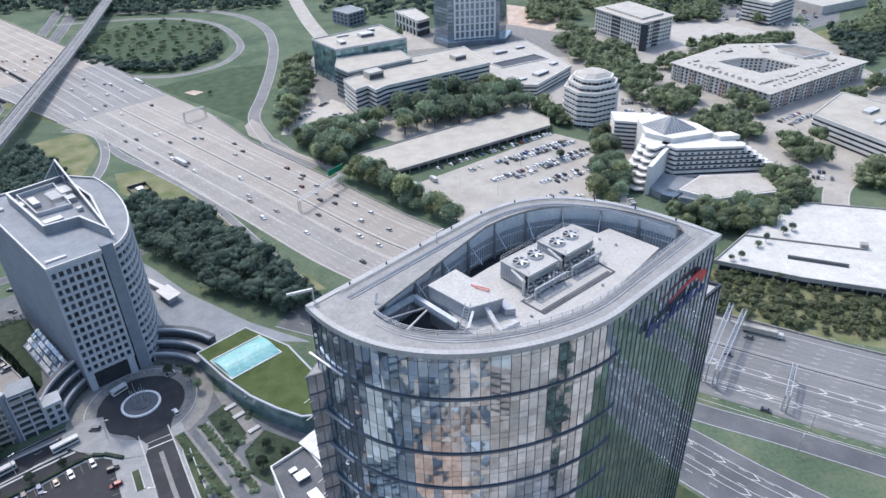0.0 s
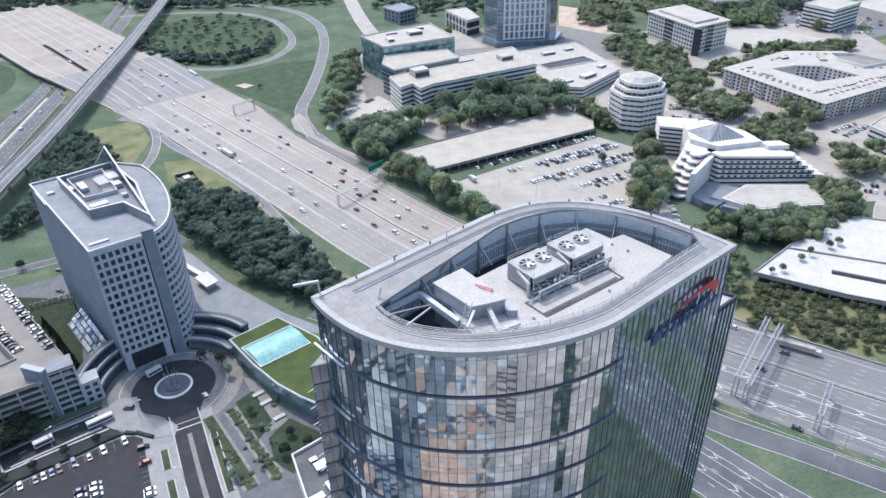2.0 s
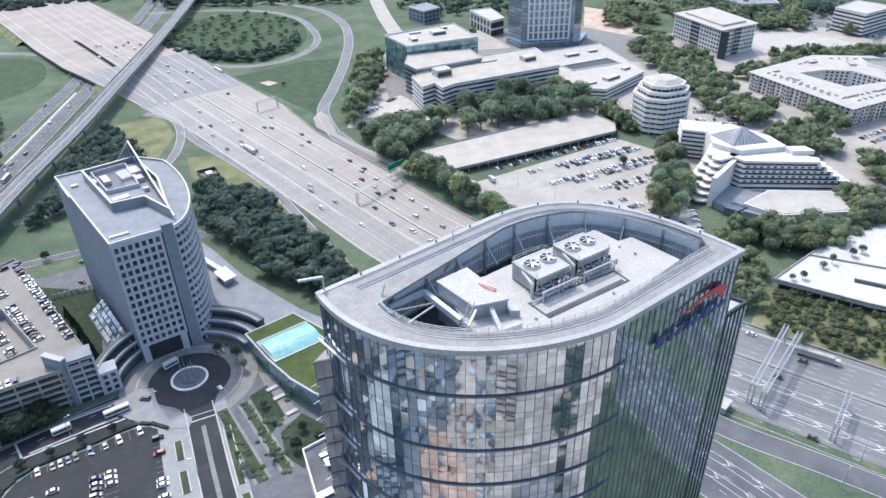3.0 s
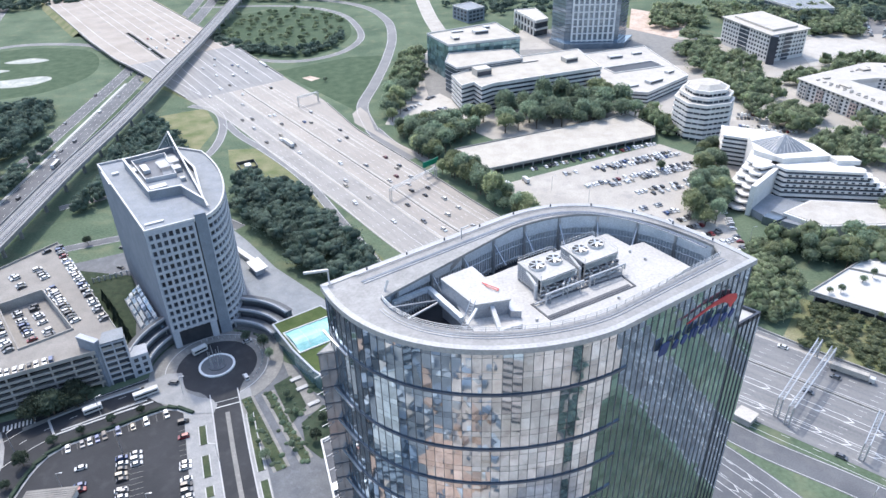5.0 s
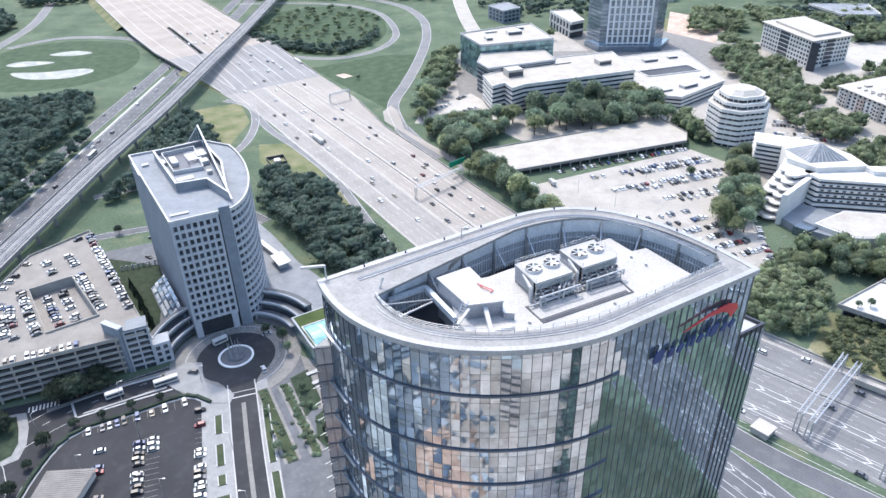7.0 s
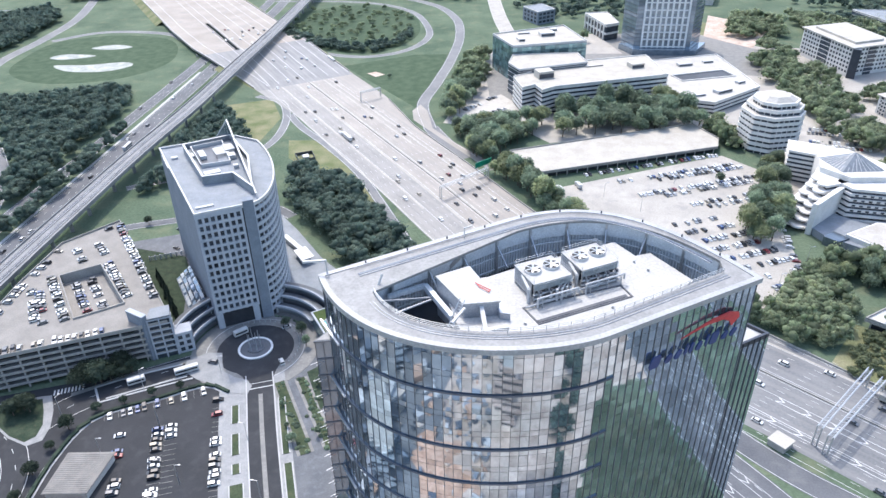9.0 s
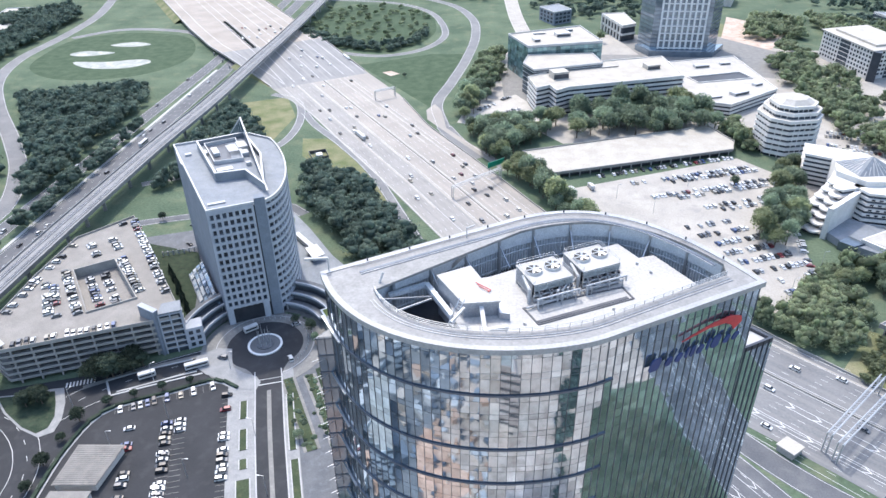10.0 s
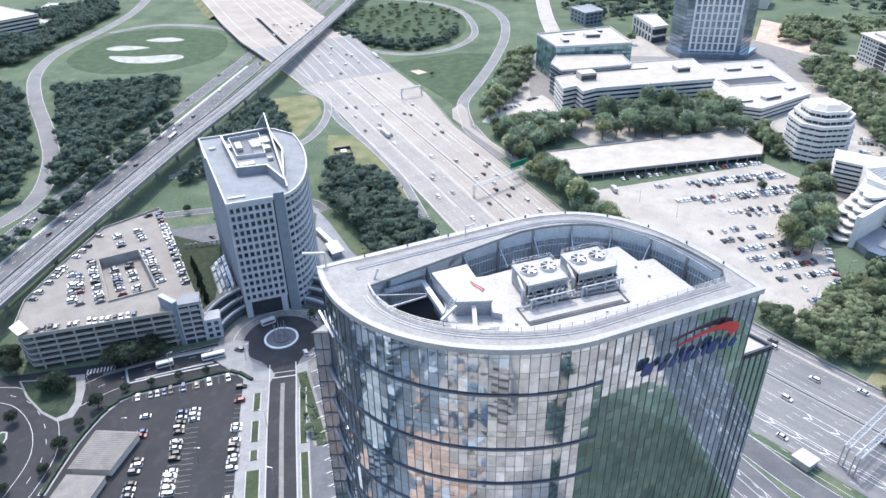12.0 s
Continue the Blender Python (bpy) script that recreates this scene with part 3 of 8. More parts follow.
for a, b, cnt in (((-128, 101), (-90, 118), 15), ((-106, 98), (-80, 18), 29), ((-101, 99), (-76, 19), 29), ((-86, 115), (-64, 40), 27)):
    a, b = Vector(a), Vector(b)
    u = (b - a).normalized()
    n = Vector((-u.y, u.x))
    for k in range(cnt):
        p = a + u * (k * 2.8)
        bm.faces.new([bm.verts.new((v.x, v.y, 0.128)) for v in (p - u * 0.06, p + u * 0.06, p + u * 0.06 + n * 5, p - u * 0.06 + n * 5)])
bmesh.ops.recalc_face_normals(bm, faces=bm.faces)
single("stall_lines", bm, M["concrete"], "white parking stall lines on dark asphalt", "parking lines", kind="stuff")

# The highway: its median line runs straight, then bends.
HWY = spline([(-439.4, 1023.8), (-278.6, 770.6), (-117.8, 517.4), (-10.6, 348.6), (53.7, 247.3), (122, 173), (195.6, 104), (232, 71), (310, 4), (420, -85), (600, -220)], 10.0)
arc = [0.0]
for (p, _), (q, _) in zip(HWY, HWY[1:]):
    arc.append(arc[-1] + (q - p).length)
ARC = dict(near=([0, 300, 400, 520, 640, 900, 1100, 1300], [-76, -76, -72, -55, -41, -41, -36, -36]),
           far=([0, 550, 640, 720, 1000, 1100, 1300], [47, 47, 46, 34, 30, 25, 25]),
           high=([0, 60, 280, 440, 560], [0.0, 4.5, 4.5, 4.5, 0.0]))


GAP0, GAP1 = 296.0, 438.0     # stretch of the open slot between the bridge decks


def along(key, a, shift=0.0):
    return float(np.interp(a, *ARC[key])) + shift


def hwy_band(off_a, off_b, lift, a0=0.0, a1=1e9, thick=0.0):
    """A band of the highway between two offsets (numbers, or names of its edges), lying at its height plus lift."""
    bm = bmesh.new()
    rows = []
    for (p, u), a in zip(HWY, arc):
        if not a0 <= a <= a1:
            continue
        n = Vector((-u.y, u.x))
        z = along("high", a) + lift
        lo, hi = [along(o[0], a, o[1]) if isinstance(o, tuple) else o for o in (off_a, off_b)]
        rows.append([bm.verts.new((*(p + n * o), h)) for o, h in ((lo, z), (hi, z), (hi, z - thick), (lo, z - thick))])
    for r, s in zip(rows, rows[1:]):
        bm.faces.new((r[0], s[0], s[1], r[1]))
        if thick:
            bm.faces.new((r[1], s[1], s[2], r[2]))
            bm.faces.new((r[2], s[2], s[3], r[3]))
            bm.faces.new((r[3], s[3], s[0], r[0]))
    bmesh.ops.recalc_face_normals(bm, faces=bm.faces)
    if not thick and bm.faces[:] and bm.faces[:][0].normal.z < 0:
        bmesh.ops.reverse_faces(bm, faces=bm.faces)
    return bm


setting("road", hwy_band(("near", 0), -11.3, 0.08, 540, 985), M["road_near"], "grey worn asphalt carriageways of the wide highway", "highway")
setting("road", hwy_band(-11.3, ("far", 0), 0.08, 540, 985), M["road_glare"], "pale concrete carriageways of the wide highway, glare put into their colour", "highway")
setting("road", hwy_band(("near", 0), ("far", 0), 0.08, 975), M["road_bend"], "grey asphalt highway with painted buffers", "highway")
setting("road", hwy_band(("near", 0.6), ("far", -0.6), 0.09, 426, 568, 1.1), M["road_fan"], "grey asphalt lanes fanning out beyond the bridge", "highway")
for lo, hi, a0, a1 in ((-27.6, -26.2, 556, 860), (-13.4, -11.6, 556, 980), (0.5, 1.6, 556, 980), (14.4, 16.0, 556, 760), (20.6, 21.8, 640, 1120), (-40.0, -39.2, 640, 980)):
    setting("road_shoulder", hwy_band(lo, hi, 0.095, a0, a1), M["asphalt_pale"], "pale concrete shoulder strip between lanes", "shoulder")
setting("road", hwy_band(("near", 0), -33.0, 0.08, 0, 556, 1.1), M["concrete_road"], "concrete highway bridge deck over another road", "highway bridge")
setting("road", hwy_band(-29.0, ("far", 0), 0.08, 0, 556, 1.1), M["concrete_road"], "concrete highway bridge deck over another road", "highway bridge")
setting("road", hwy_band(-33.2, -28.8, 0.075, 0, GAP0, 1.0), M["concrete_road"], "concrete infill joining the two bridge decks", "highway bridge")
bm = bmesh.new()
for s, key in ((-1, "near"), (1, "far")):
    for a0, a1 in ((0, 250), (470, 570)):
        rows = []
        for (p, u), a in zip(HWY, arc):
            if a0 <= a <= a1:
                n, z, o = Vector((-u.y, u.x)), along("high", a), along(key, a)
                rows.append([bm.verts.new((*(p + n * (o + s * k * (z + 0.3))), h)) for k, h in ((0, z + 0.05), (1.8, 0.0))])
        for r, q in zip(rows, rows[1:]):
            bm.faces.new((r[0], q[0], q[1], r[1]))
setting("embankment", bm, M["dry_grass"], "grassy slopes of the highway embankment", "embankment")

# Lane lines and barriers of the highway.
main = [pu for pu, a in zip(HWY, arc) if a >= 560]
bm = bmesh.new()
for off in (-37.2, -33.5, -29.8, -22.4, -18.7, -15.0, -7.6, -3.9, 5.5, 9.2, 12.9, 16.6, 24.0, 27.7):
    add_dashes(bm, main, off, 0.12, 3.2, 8.8, 0.16)
single("lane_dashes", bm, M["paint_line"], "broken white lane lines on the highway", "lane lines", kind="stuff")
for off, w in ((-40.2, 0.2), (-26.0, 0.22), (-11.3, 0.22), (-1.2, 0.2), (1.8, 0.22), (20.3, 0.22), (24.6, 0.2)):
    setting("road_line", hwy_band(off - w / 2, off + w / 2, 0.115, 560), M["paint_line"], "solid white line painted along the highway", "road line")
for off in (("near", 2.0), ("near", 14.0), -35.5, -26, -14, -1, 12, 24, ("far", -12.0), ("far", -2.0)):
    lo, hi = ((off[0], off[1] - 0.2), (off[0], off[1] + 0.2)) if isinstance(off, tuple) else (off - 0.2, off + 0.2)
    setting("road_line", hwy_band(lo, hi, 0.11, 0, 556), M["paint_line"], "solid white line painted along the highway", "road line")
setting("median_barrier", hwy_band(-0.3, 0.3, 0.55, 560, thick=0.5), M["concrete"], "long pale concrete median barrier", "barrier")
setting("road_barrier", hwy_band(("far", -0.5), ("far", 0.0), 1.0, 640, thick=0.95), M["concrete"], "pale concrete barrier along the highway edge", "barrier")
for lo, hi, a0, a1 in ((("near", 0), ("near", 0.6), 0, 556), (-33.6, -33.0, GAP0, GAP1), (-29.0, -28.4, GAP0, GAP1), (("far", -0.6), ("far", 0), 0, 556)):
    setting("road_barrier", hwy_band(lo, hi, 1.0, a0, a1, thick=0.9), M["concrete"], "concrete parapet of the highway bridge", "parapet")


def chevrons(off, a0, a1, step, w):
    """A painted buffer: two lines with arrow bars between them."""
    bm = bmesh.new()
    a = a0
    while a < a1:
        i = max(k for k in range(len(arc)) if arc[k] <= a)
        p, u = HWY[i]
        p = p + u * (a - arc[i])
        n = Vector((-u.y, u.x))
        for s in (-1, 1):
            tip, tail = p + u * 3.0 + n * off, p + n * (off + s * w / 2)
            k = u * 0.45
            bm.faces.new([bm.verts.new((v.x, v.y, 0.13)) for v in ((tail - k, tail + k, tip + k, tip - k) if s > 0 else (tip - k, tip + k, tail + k, tail - k))])
            e = p + u * step + n * (off + s * w / 2)
            f = p + n * (off + s * w / 2)
            g = n * 0.14
            bm.faces.new([bm.verts.new((v.x, v.y, 0.127)) for v in (f - g, e - g, e + g, f + g)])
        a += step
    bmesh.ops.recalc_face_normals(bm, faces=bm.faces)
    return bm


single("chevron_markings", chevrons(-13.0, 1080, 1230, 11.0, 3.4), M["paint_line"], "white chevron markings of a painted buffer", "road markings", kind="stuff")
single("chevron_markings", chevrons(-26.5, 1060, 1230, 11.0, 3.4), M["paint_line"], "white chevron markings of a painted buffer", "road markings", kind="stuff")

# Other roads: name, line, half width, surface, edge lines, dashes, label.
ROADS = [
    ("road", [(-276, -250), (-275, 200), (-270, 430), (-266, 620), (-268, 900), (-290, 1300)], 6.5, "asphalt", 2, "grey asphalt carriageway passing under the highway", 0.06),
    ("road", [(-252, -250), (-251, 200), (-248, 430), (-246, 620), (-248, 900), (-270, 1300)], 7.5, "asphalt", 2, "grey asphalt carriageway beside the viaduct", 0.06),
    ("ramp", [(40, 216), (92, 150), (125, 108), (147, 83), (172, 62), (200, 37), (250, -8), (330, -70)], 5.8, "asphalt", 0, "grey asphalt slip road between grass verges", 0.07),
    ("road", [(-10, 200), (62, 146), (102, 104), (127, 71), (149, 37), (178, 2), (228, -44), (320, -105), (460, -190)], 14.0, "asphalt", 3, "grey asphalt road with white lane lines", 0.065),
    ("ramp", [(-12, 430), (-22, 486), (-13, 545), (-2, 625), (4, 715), (-4, 800), (-38, 878), (-110, 930), (-260, 960)], 5.4, "asphalt_mid", 0, "grey curving concrete ramp", 0.07),
    ("ramp", [(20, 372), (2, 400), (-12, 432)], 6.5, "asphalt_mid", 0, "grey ramp merging into the highway", 0.075),
    ("ramp", [(-160, 655), (-120, 636), (-85, 634), (-50, 660), (-32, 712), (-40, 775), (-62, 835), (-105, 880), (-165, 900), (-260, 905)], 4.2, "asphalt_mid", 0, "grey loop ramp round a wooded circle", 0.07),
    ("ramp", [(-300, 215), (-290, 272), (-315, 333), (-355, 390), (-417, 468), (-464, 541), (-487, 617), (-489, 709), (-500, 812), (-540, 950)], 6.5, "asphalt_mid", 0, "grey ramp winding through woods", 0.06),
    ("ramp", [(-474, 700), (-440, 735), (-400, 742), (-345, 730), (-318, 705)], 5.0, "asphalt_mid", 0, "grey ramp joining the bridge", 0.055),
    ("ramp", [(-176, 508), (-150, 492), (-136, 455), (-133, 412), (-142, 380), (-170, 345), (-215, 318)], 3.6, "asphalt_mid", 0, "narrow grey slip road curving under the viaduct", 0.07),
    ("ramp", [(-135, 462), (-118, 432), (-88, 392), (-56, 342), (-22, 268), (0, 220)], 3.4, "asphalt_mid", 0, "narrow grey slip road along the highway", 0.068),
    ("road", [(42, 1010), (46, 900), (52, 800), (60, 720), (64, 650)], 9.0, "asphalt_pale", 1, "pale street leading away between trees", 0.06),
    ("road", [(-205, 250), (-195, 262), (-160, 275), (-110, 292), (-90, 280)], 4.0, "asphalt", 0, "narrow grey service road below the viaduct", 0.05),
    ("road", [(-240, 60), (-205, 92), (-178, 98), (-152, 76), (-146, 40), (-150, -60)], 5.5, "asphalt_dark", 1, "grey asphalt street with kerbs", 0.16),
    ("road", [(-160, 92), (-146, 110), (-128, 124), (-96, 142)], 7.0, "asphalt_dark", 1, "grey asphalt street below the garage", 0.165),
    ("road", [(300, 180), (345, 236), (394, 258), (470, 300), (560, 350)], 8.0, "asphalt_pale", 1, "pale asphalt street between office blocks", 0.075),
    ("road", [(345, 332), (430, 366), (510, 400), (600, 440)], 7.0, "asphalt", 1, "grey street beside the apartment block", 0.075),
    ("road", [(480, 470), (520, 520), (560, 580), (640, 660)], 5.0, "paving", 0, "pale drive crossing a field", 0.06),
]
marks = bmesh.new()
for name, pts, half, surface, lanes, label, z in ROADS:
    line = spline(pts, 6.0)
    setting(name, strip(line, half, -half, z), M[surface], label, name)
    for s in (-1, 1):
        e = s * (half - 0.6)
        add_strip(marks, line, e + 0.11, e - 0.11, z + 0.02)
    for k in range(lanes):
        add_dashes(marks, line, (k - (lanes - 1) / 2) * half * 2 / (lanes + 1), z + 0.02, 3.0, 7.0, 0.2)
setting("road", sheet([(-10, 430), (-17, 470), (-24, 486), (-30, 470), (-27, 448), (6, 396), (36, 350), (44, 352), (26, 378), (8, 402)], 0.082), M["road_glare"], "pale concrete gore where the ramp merges", "gore")
single("lane_lines", marks, M["paint_line"], "white lane lines of the smaller roads", "lane lines", kind="stuff")
low = spline([(62, 146), (102, 104), (127, 71), (149, 37), (178, 2), (228, -44)], 6.0)
bm = bmesh.new()
for p, u in low[::2]:
    n = Vector((-u.y, u.x))
    for off in (-2.5, 6.0):
        for s in (-1, 1):
            tip, tail = p + u * 3 + n * off, p + n * (off + s * 1.6)
            k = u * 0.3
            bm.faces.new([bm.verts.new((v.x, v.y, 0.10)) for v in (tail - k, tail + k, tip + k, tip - k)])
bmesh.ops.recalc_face_normals(bm, faces=bm.faces)
for off in (-4.1, -0.9, 4.4, 7.6):
    add_strip(bm, low, off + 0.1, off - 0.1, 0.10)
single("chevron_markings", bm, M["paint_line"], "white chevron markings on the side road", "road markings", kind="stuff")
setting("median_strip", strip(spline([(-261, -250), (-260, 200), (-257, 430), (-255, 580)], 12.0), 1.1, -1.1, 0.24, 0.2), M["stone_white"], "pale raised median of the dual road", "median")
setting("verge", strip(spline([(-242, -200), (-240, 200), (-236, 560)], 12.0), 9, -14, 0.03), M["lawn"], "dark grass strip below the viaduct", "verge")
setting("pond", sheet(blob([(-420, 604), (-395, 584), (-355, 584), (-336, 604), (-350, 616), (-385, 606)]), 0.05), M["water"], "shallow pale pond in a meadow", "pond")
setting("pond", sheet(blob([(-412, 670), (-385, 664), (-366, 674), (-390, 684)]), 0.05), M["water"], "small pale pond in a meadow", "pond")
setting("pond", sheet(blob([(-440, 632), (-420, 626), (-392, 640), (-428, 646)]), 0.05), M["water"], "small pale pond in a meadow", "pond")
setting("lawn", sheet(blob([(-470, 640), (-455, 580), (-400, 545), (-330, 560), (-300, 620), (-330, 700), (-400, 725), (-462, 700)]), 0.02), M["lawn"], "green meadow inside a ramp loop", "meadow")
setting("gravel_patch", sheet([(-84, 575), (-74, 564), (-66, 571), (-76, 580)], 0.05), M["dirt"], "small pale patch in the lawn", "patch")


# ---- rail viaduct ----
VIA = spline([(-226, -260), (-224, 165), (-222, 280), (-219.5, 360), (-213.5, 450), (-210, 580), (-206, 744), (-205, 1150)], 15.0)
via = thing("rail_viaduct", "long grey concrete rail viaduct on piers crossing the highway", "viaduct", kind="structure")
part("deck", strip(VIA, 7.0, -7.0, 12.0, 1.6), M["viaduct"], via)
for s in (-1, 1):
    part("parapet", strip(VIA, s * 7.0 + 0.25, s * 7.0 - 0.25, 13.0, 1.0), M["viaduct"], via)
for c in (-2.9, 2.9):
    part("track_bed", strip(VIA, c + 1.6, c - 1.6, 12.12, 0.12), M["asphalt"], via, "dark track bed")
    for s in (-0.75, 0.75):
        part("rail", strip(VIA, c + s + 0.09, c + s - 0.09, 12.3, 0.18), M["grey_metal"], via, "steel rail")
pier = bmesh.new()
add_tube(pier, 1.2, 1.2, 0, 8.6, 10)
add_box(pier, -5.2, 5.2, -1.2, 1.2, 8.6, 10.42)
pier = mesh_of(pier, M["viaduct"], "pier")
for k, (p, u) in enumerate(VIA[1::2]):
    if not 520 < p.y < 760:
        put("pier", pier, via, pose(p.x, p.y, 0))

# Bridge piers below the highway decks.
bp = thing("bridge_piers", "rows of concrete columns below the highway bridge", "bridge pier", kind="structure")
col = mesh_of(tube(0.7, 0.7, 0, 3.4, 8), M["concrete"], "column")
for x in (-243, -258, -276):
    for k in range(9):
        put("column", col, bp, pose(x, 606 + k * 17 - (x + 258) * 1.4, 0))


# ---- the curved glass tower ----
TOP = 143.0
near_line = bezier((0, -0.5), (10, -26), (40, -21.6), (49.5, -16), 40) + [(78, 0.5)]
far_line = [(0, -0.5), (33.7, 20.2)] + bezier((33.7, 20.2), (46, 27.8), (62, 29), (78, 0.5), 30)[1:]
OUT = near_line + far_line[::-1][1:-1]


def resample(line, step):
    """Even places along a broken line, with the heading at each."""
    pts = [Vector(p) for p in line]
    run = [0.0]
    for p, q in zip(pts, pts[1:]):
        run.append(run[-1] + (q - p).length)
    n = max(1, round(run[-1] / step))
    out = []
    for k in range(n + 1):
        s = run[-1] * k / n
        i = min(max(j for j in range(len(run)) if run[j] <= s + 1e-9), len(pts) - 2)
        u = (pts[i + 1] - pts[i]).normalized()
        out.append((pts[i] + u * (s - run[i]), u))
    return out


def facing(p, u, z, out=0.0):
    """A pose on a facade: x along it, y outwards, z up (the line runs with its outside to the right)."""
    n = Vector((u.y, -u.x))
    q = p + n * out
    return Matrix(((-u.x, n.x, 0, q.x), (-u.y, n.y, 0, q.y), (0, 0, 1, z), (0, 0, 0, 1)))


tower = thing("glass_tower", "tall curved tower of mirror glass with a white roof ring", "tower")
core_line = inset(OUT, 0.35)
part("dark_fill", prism(core_line, 0, 134.0), M["dark_fill"], tower)

MOD = 1.62
BANDS = [133.0, 120.5] + [112.0 - 8.5 * k for k in range(13)]
edges = [142.0] + BANDS + [0.0]
rows_all = []
for hi, lo in zip(edges, edges[1:]):
    hi -= 0.0 if hi == 142.0 else 0.3
    lo2 = lo + 0.3
    floors = max(1, round((hi - lo2) / 4.2))
    for k in range(floors):
        t0, t1 = hi - (hi - lo2) * k / floors, hi - (hi - lo2) * (k + 1) / floors
        rows_all += [(t0 - 1.25, t0, "s"), (t1, t0 - 1.25, "v")]
rows_side = [(142.0 - 2.1 * (k + 1), 142.0 - 2.1 * k, "v") for k in range(67)]
rnd = random.Random(4)


def tilt():
    k = 0.26 if rnd.random() < 0.9 else 0.8
    return pose(0, 0, 0, rnd.gauss(0, k), 0, rnd.gauss(0, k))


mods = resample(near_line, MOD)
shared = {}
rest = bmesh.new()
count = 0
for (p, u), (q, _) in zip(mods, mods[1:]):
    d = q - p
    w = d.length
    u = d / w
    c = (p + q) / 2
    curve = c.x < 50
    for lo, hi, kind in (rows_all if curve else rows_side):
        m = facing(c, u, (lo + hi) / 2) @ tilt()
        h = hi - lo
        if curve and lo > 126.0 and c.x > 3 and count < 300:
            key = (round(h, 2), round(w, 2))
            if key not in shared:
                shared[key] = mesh_of(box(-w / 2 + 0.03, w / 2 - 0.03, -0.05, 0.02, -h / 2 + 0.03, h / 2 - 0.03), M["pane"], "pane")
            put("pane", shared[key], tower, m)
            count += 1
        else:
            vs = [m @ Vector((x, 0.02, z)) for x, z in ((-w / 2 + 0.03, -h / 2 + 0.03), (w / 2 - 0.03, -h / 2 + 0.03), (w / 2 - 0.03, h / 2 - 0.03), (-w / 2 + 0.03, h / 2 - 0.03))]
            f = rest.faces.new([rest.verts.new(v) for v in vs])
far_mods = resample(far_line[::-1], 3.2)
for (p, u), (q, _) in zip(far_mods, far_mods[1:]):
    d = q - p
    w, u, c = d.length, (q - p).normalized(), (p + q) / 2
    for hi, lo in zip(edges, edges[1:]):
        m = facing(c, u, (lo + hi) / 2)
        h = hi - lo
        vs = [m @ Vector((x, 0.02, z)) for x, z in ((-w / 2 + 0.03, -h / 2 + 0.3), (w / 2 - 0.03, -h / 2 + 0.3), (w / 2 - 0.03, h / 2 - 0.3), (-w / 2 + 0.03, h / 2 - 0.3))]
        rest.faces.new([rest.verts.new(v) for v in vs])
bmesh.ops.recalc_face_normals(rest, faces=rest.faces)
tagged(part("glass_panes", rest, M["pane_rest"], tower), kind="stuff")

# Mullions on the curve, deeper fins on the straight side.
mul = mesh_of(box(-0.035, 0.035, -0.1, 0.10, 0, 141.9), M["dark_metal"], "mullion")
fin = mesh_of(box(-0.035, 0.035, -0.1, 0.16, 0, 141.9), M["fin_metal"], "fin")
for p, u in mods:
    put("fin" if p.x > 49.6 else "mullion", fin if p.x > 49.6 else mul, tower, facing(p, u, 0))
for z in BANDS:
    bm = bmesh.new()
    a, b = [], []
    for (p, u) in mods:
        if p.x <= 51.2:
            n = Vector((u.y, -u.x))
            a.append(p + n * 0.28)
            b.append(p - n * 0.2)
    r = [[bm.verts.new((v.x, v.y, h)) for v in line] for line, h in ((a, z - 0.2), (a, z + 0.2), (b, z + 0.2), (b, z - 0.2))]
    for i in range(len(a) - 1):
        for k in range(4):
            bm.faces.new((r[k][i], r[k][i + 1], r[(k + 1) % 4][i + 1], r[(k + 1) % 4][i]))
    bmesh.ops.recalc_face_normals(bm, faces=bm.faces)
    part("floor_band", bm, M["band_metal"], tower, "dark metal band")
    # light ledge at the sharp corner of each band
    s = bmesh.new()
    add_bar(s, (-1.2, -0.6, z), (3.6, -8.2, z), 0.4, 0.3)
    part("corner_ledge", s, M["galvanised"], tower, "pale metal ledge")

# The lower wing behind the sharp corners.
wing_r = [(78.2, 0.7), (84.6, 4.4), (79.5, 9.5), (73.5, 6.0)]
part("end_wing", prism(wing_r, 0, 126.5), M["pane"], tower, "lower glazed end wing")
part("wing_parapet", ring(ccw(wing_r), inset(wing_r, 0.5), 126.5, 127.6), M["dark_metal"], tower)
part("wing_roof", prism(inset(wing_r, 0.5), 126.5, 126.9), M["white_metal"], tower, "white roof of the end wing")
u = (Vector((84.6, 4.4)) - Vector((78.2, 0.7))).normalized()
wf = mesh_of(box(-0.035, 0.035, -0.1, 0.2, 0, 127.6), M["dark_metal"], "fin")
for k in range(5):
    put("fin", wf, tower, facing(Vector((78.4, 0.85)) + u * (0.2 + 1.5 * k), u, 0))
wing_l = [(-2.4, -2.4), (0.6, -2.0), (6.0, 3.0), (1.5, 3.4)]
part("end_wing", prism(wing_l, 0, 129.0), M["glass_blue"], tower, "lower glazed end wing")
part("wing_roof", prism(inset(wing_l, 0.1), 129.0, 129.25), M["ring_deck"], tower, "pale roof of the end wing")
for k in range(31):
    part("wing_rail", ring(inset(wing_l, -0.12), inset(wing_l, 0.1), 129.0 - 4.2 * k - 0.2, 129.0 - 4.2 * k + 0.15), M["band_metal"], tower)
wm = mesh_of(box(-0.05, 0.05, -0.1, 0.16, 0, 129.2), M["dark_metal"], "mullion")
for a, b in zip(wing_l, wing_l[1:] + wing_l[:1]):
    d = Vector(b) - Vector(a)
    n = max(2, round(d.length / 1.5))
    for k in range(n):
        put("mullion", wm, tower, facing(Vector(a) + d * (k / n), d.normalized(), 0))
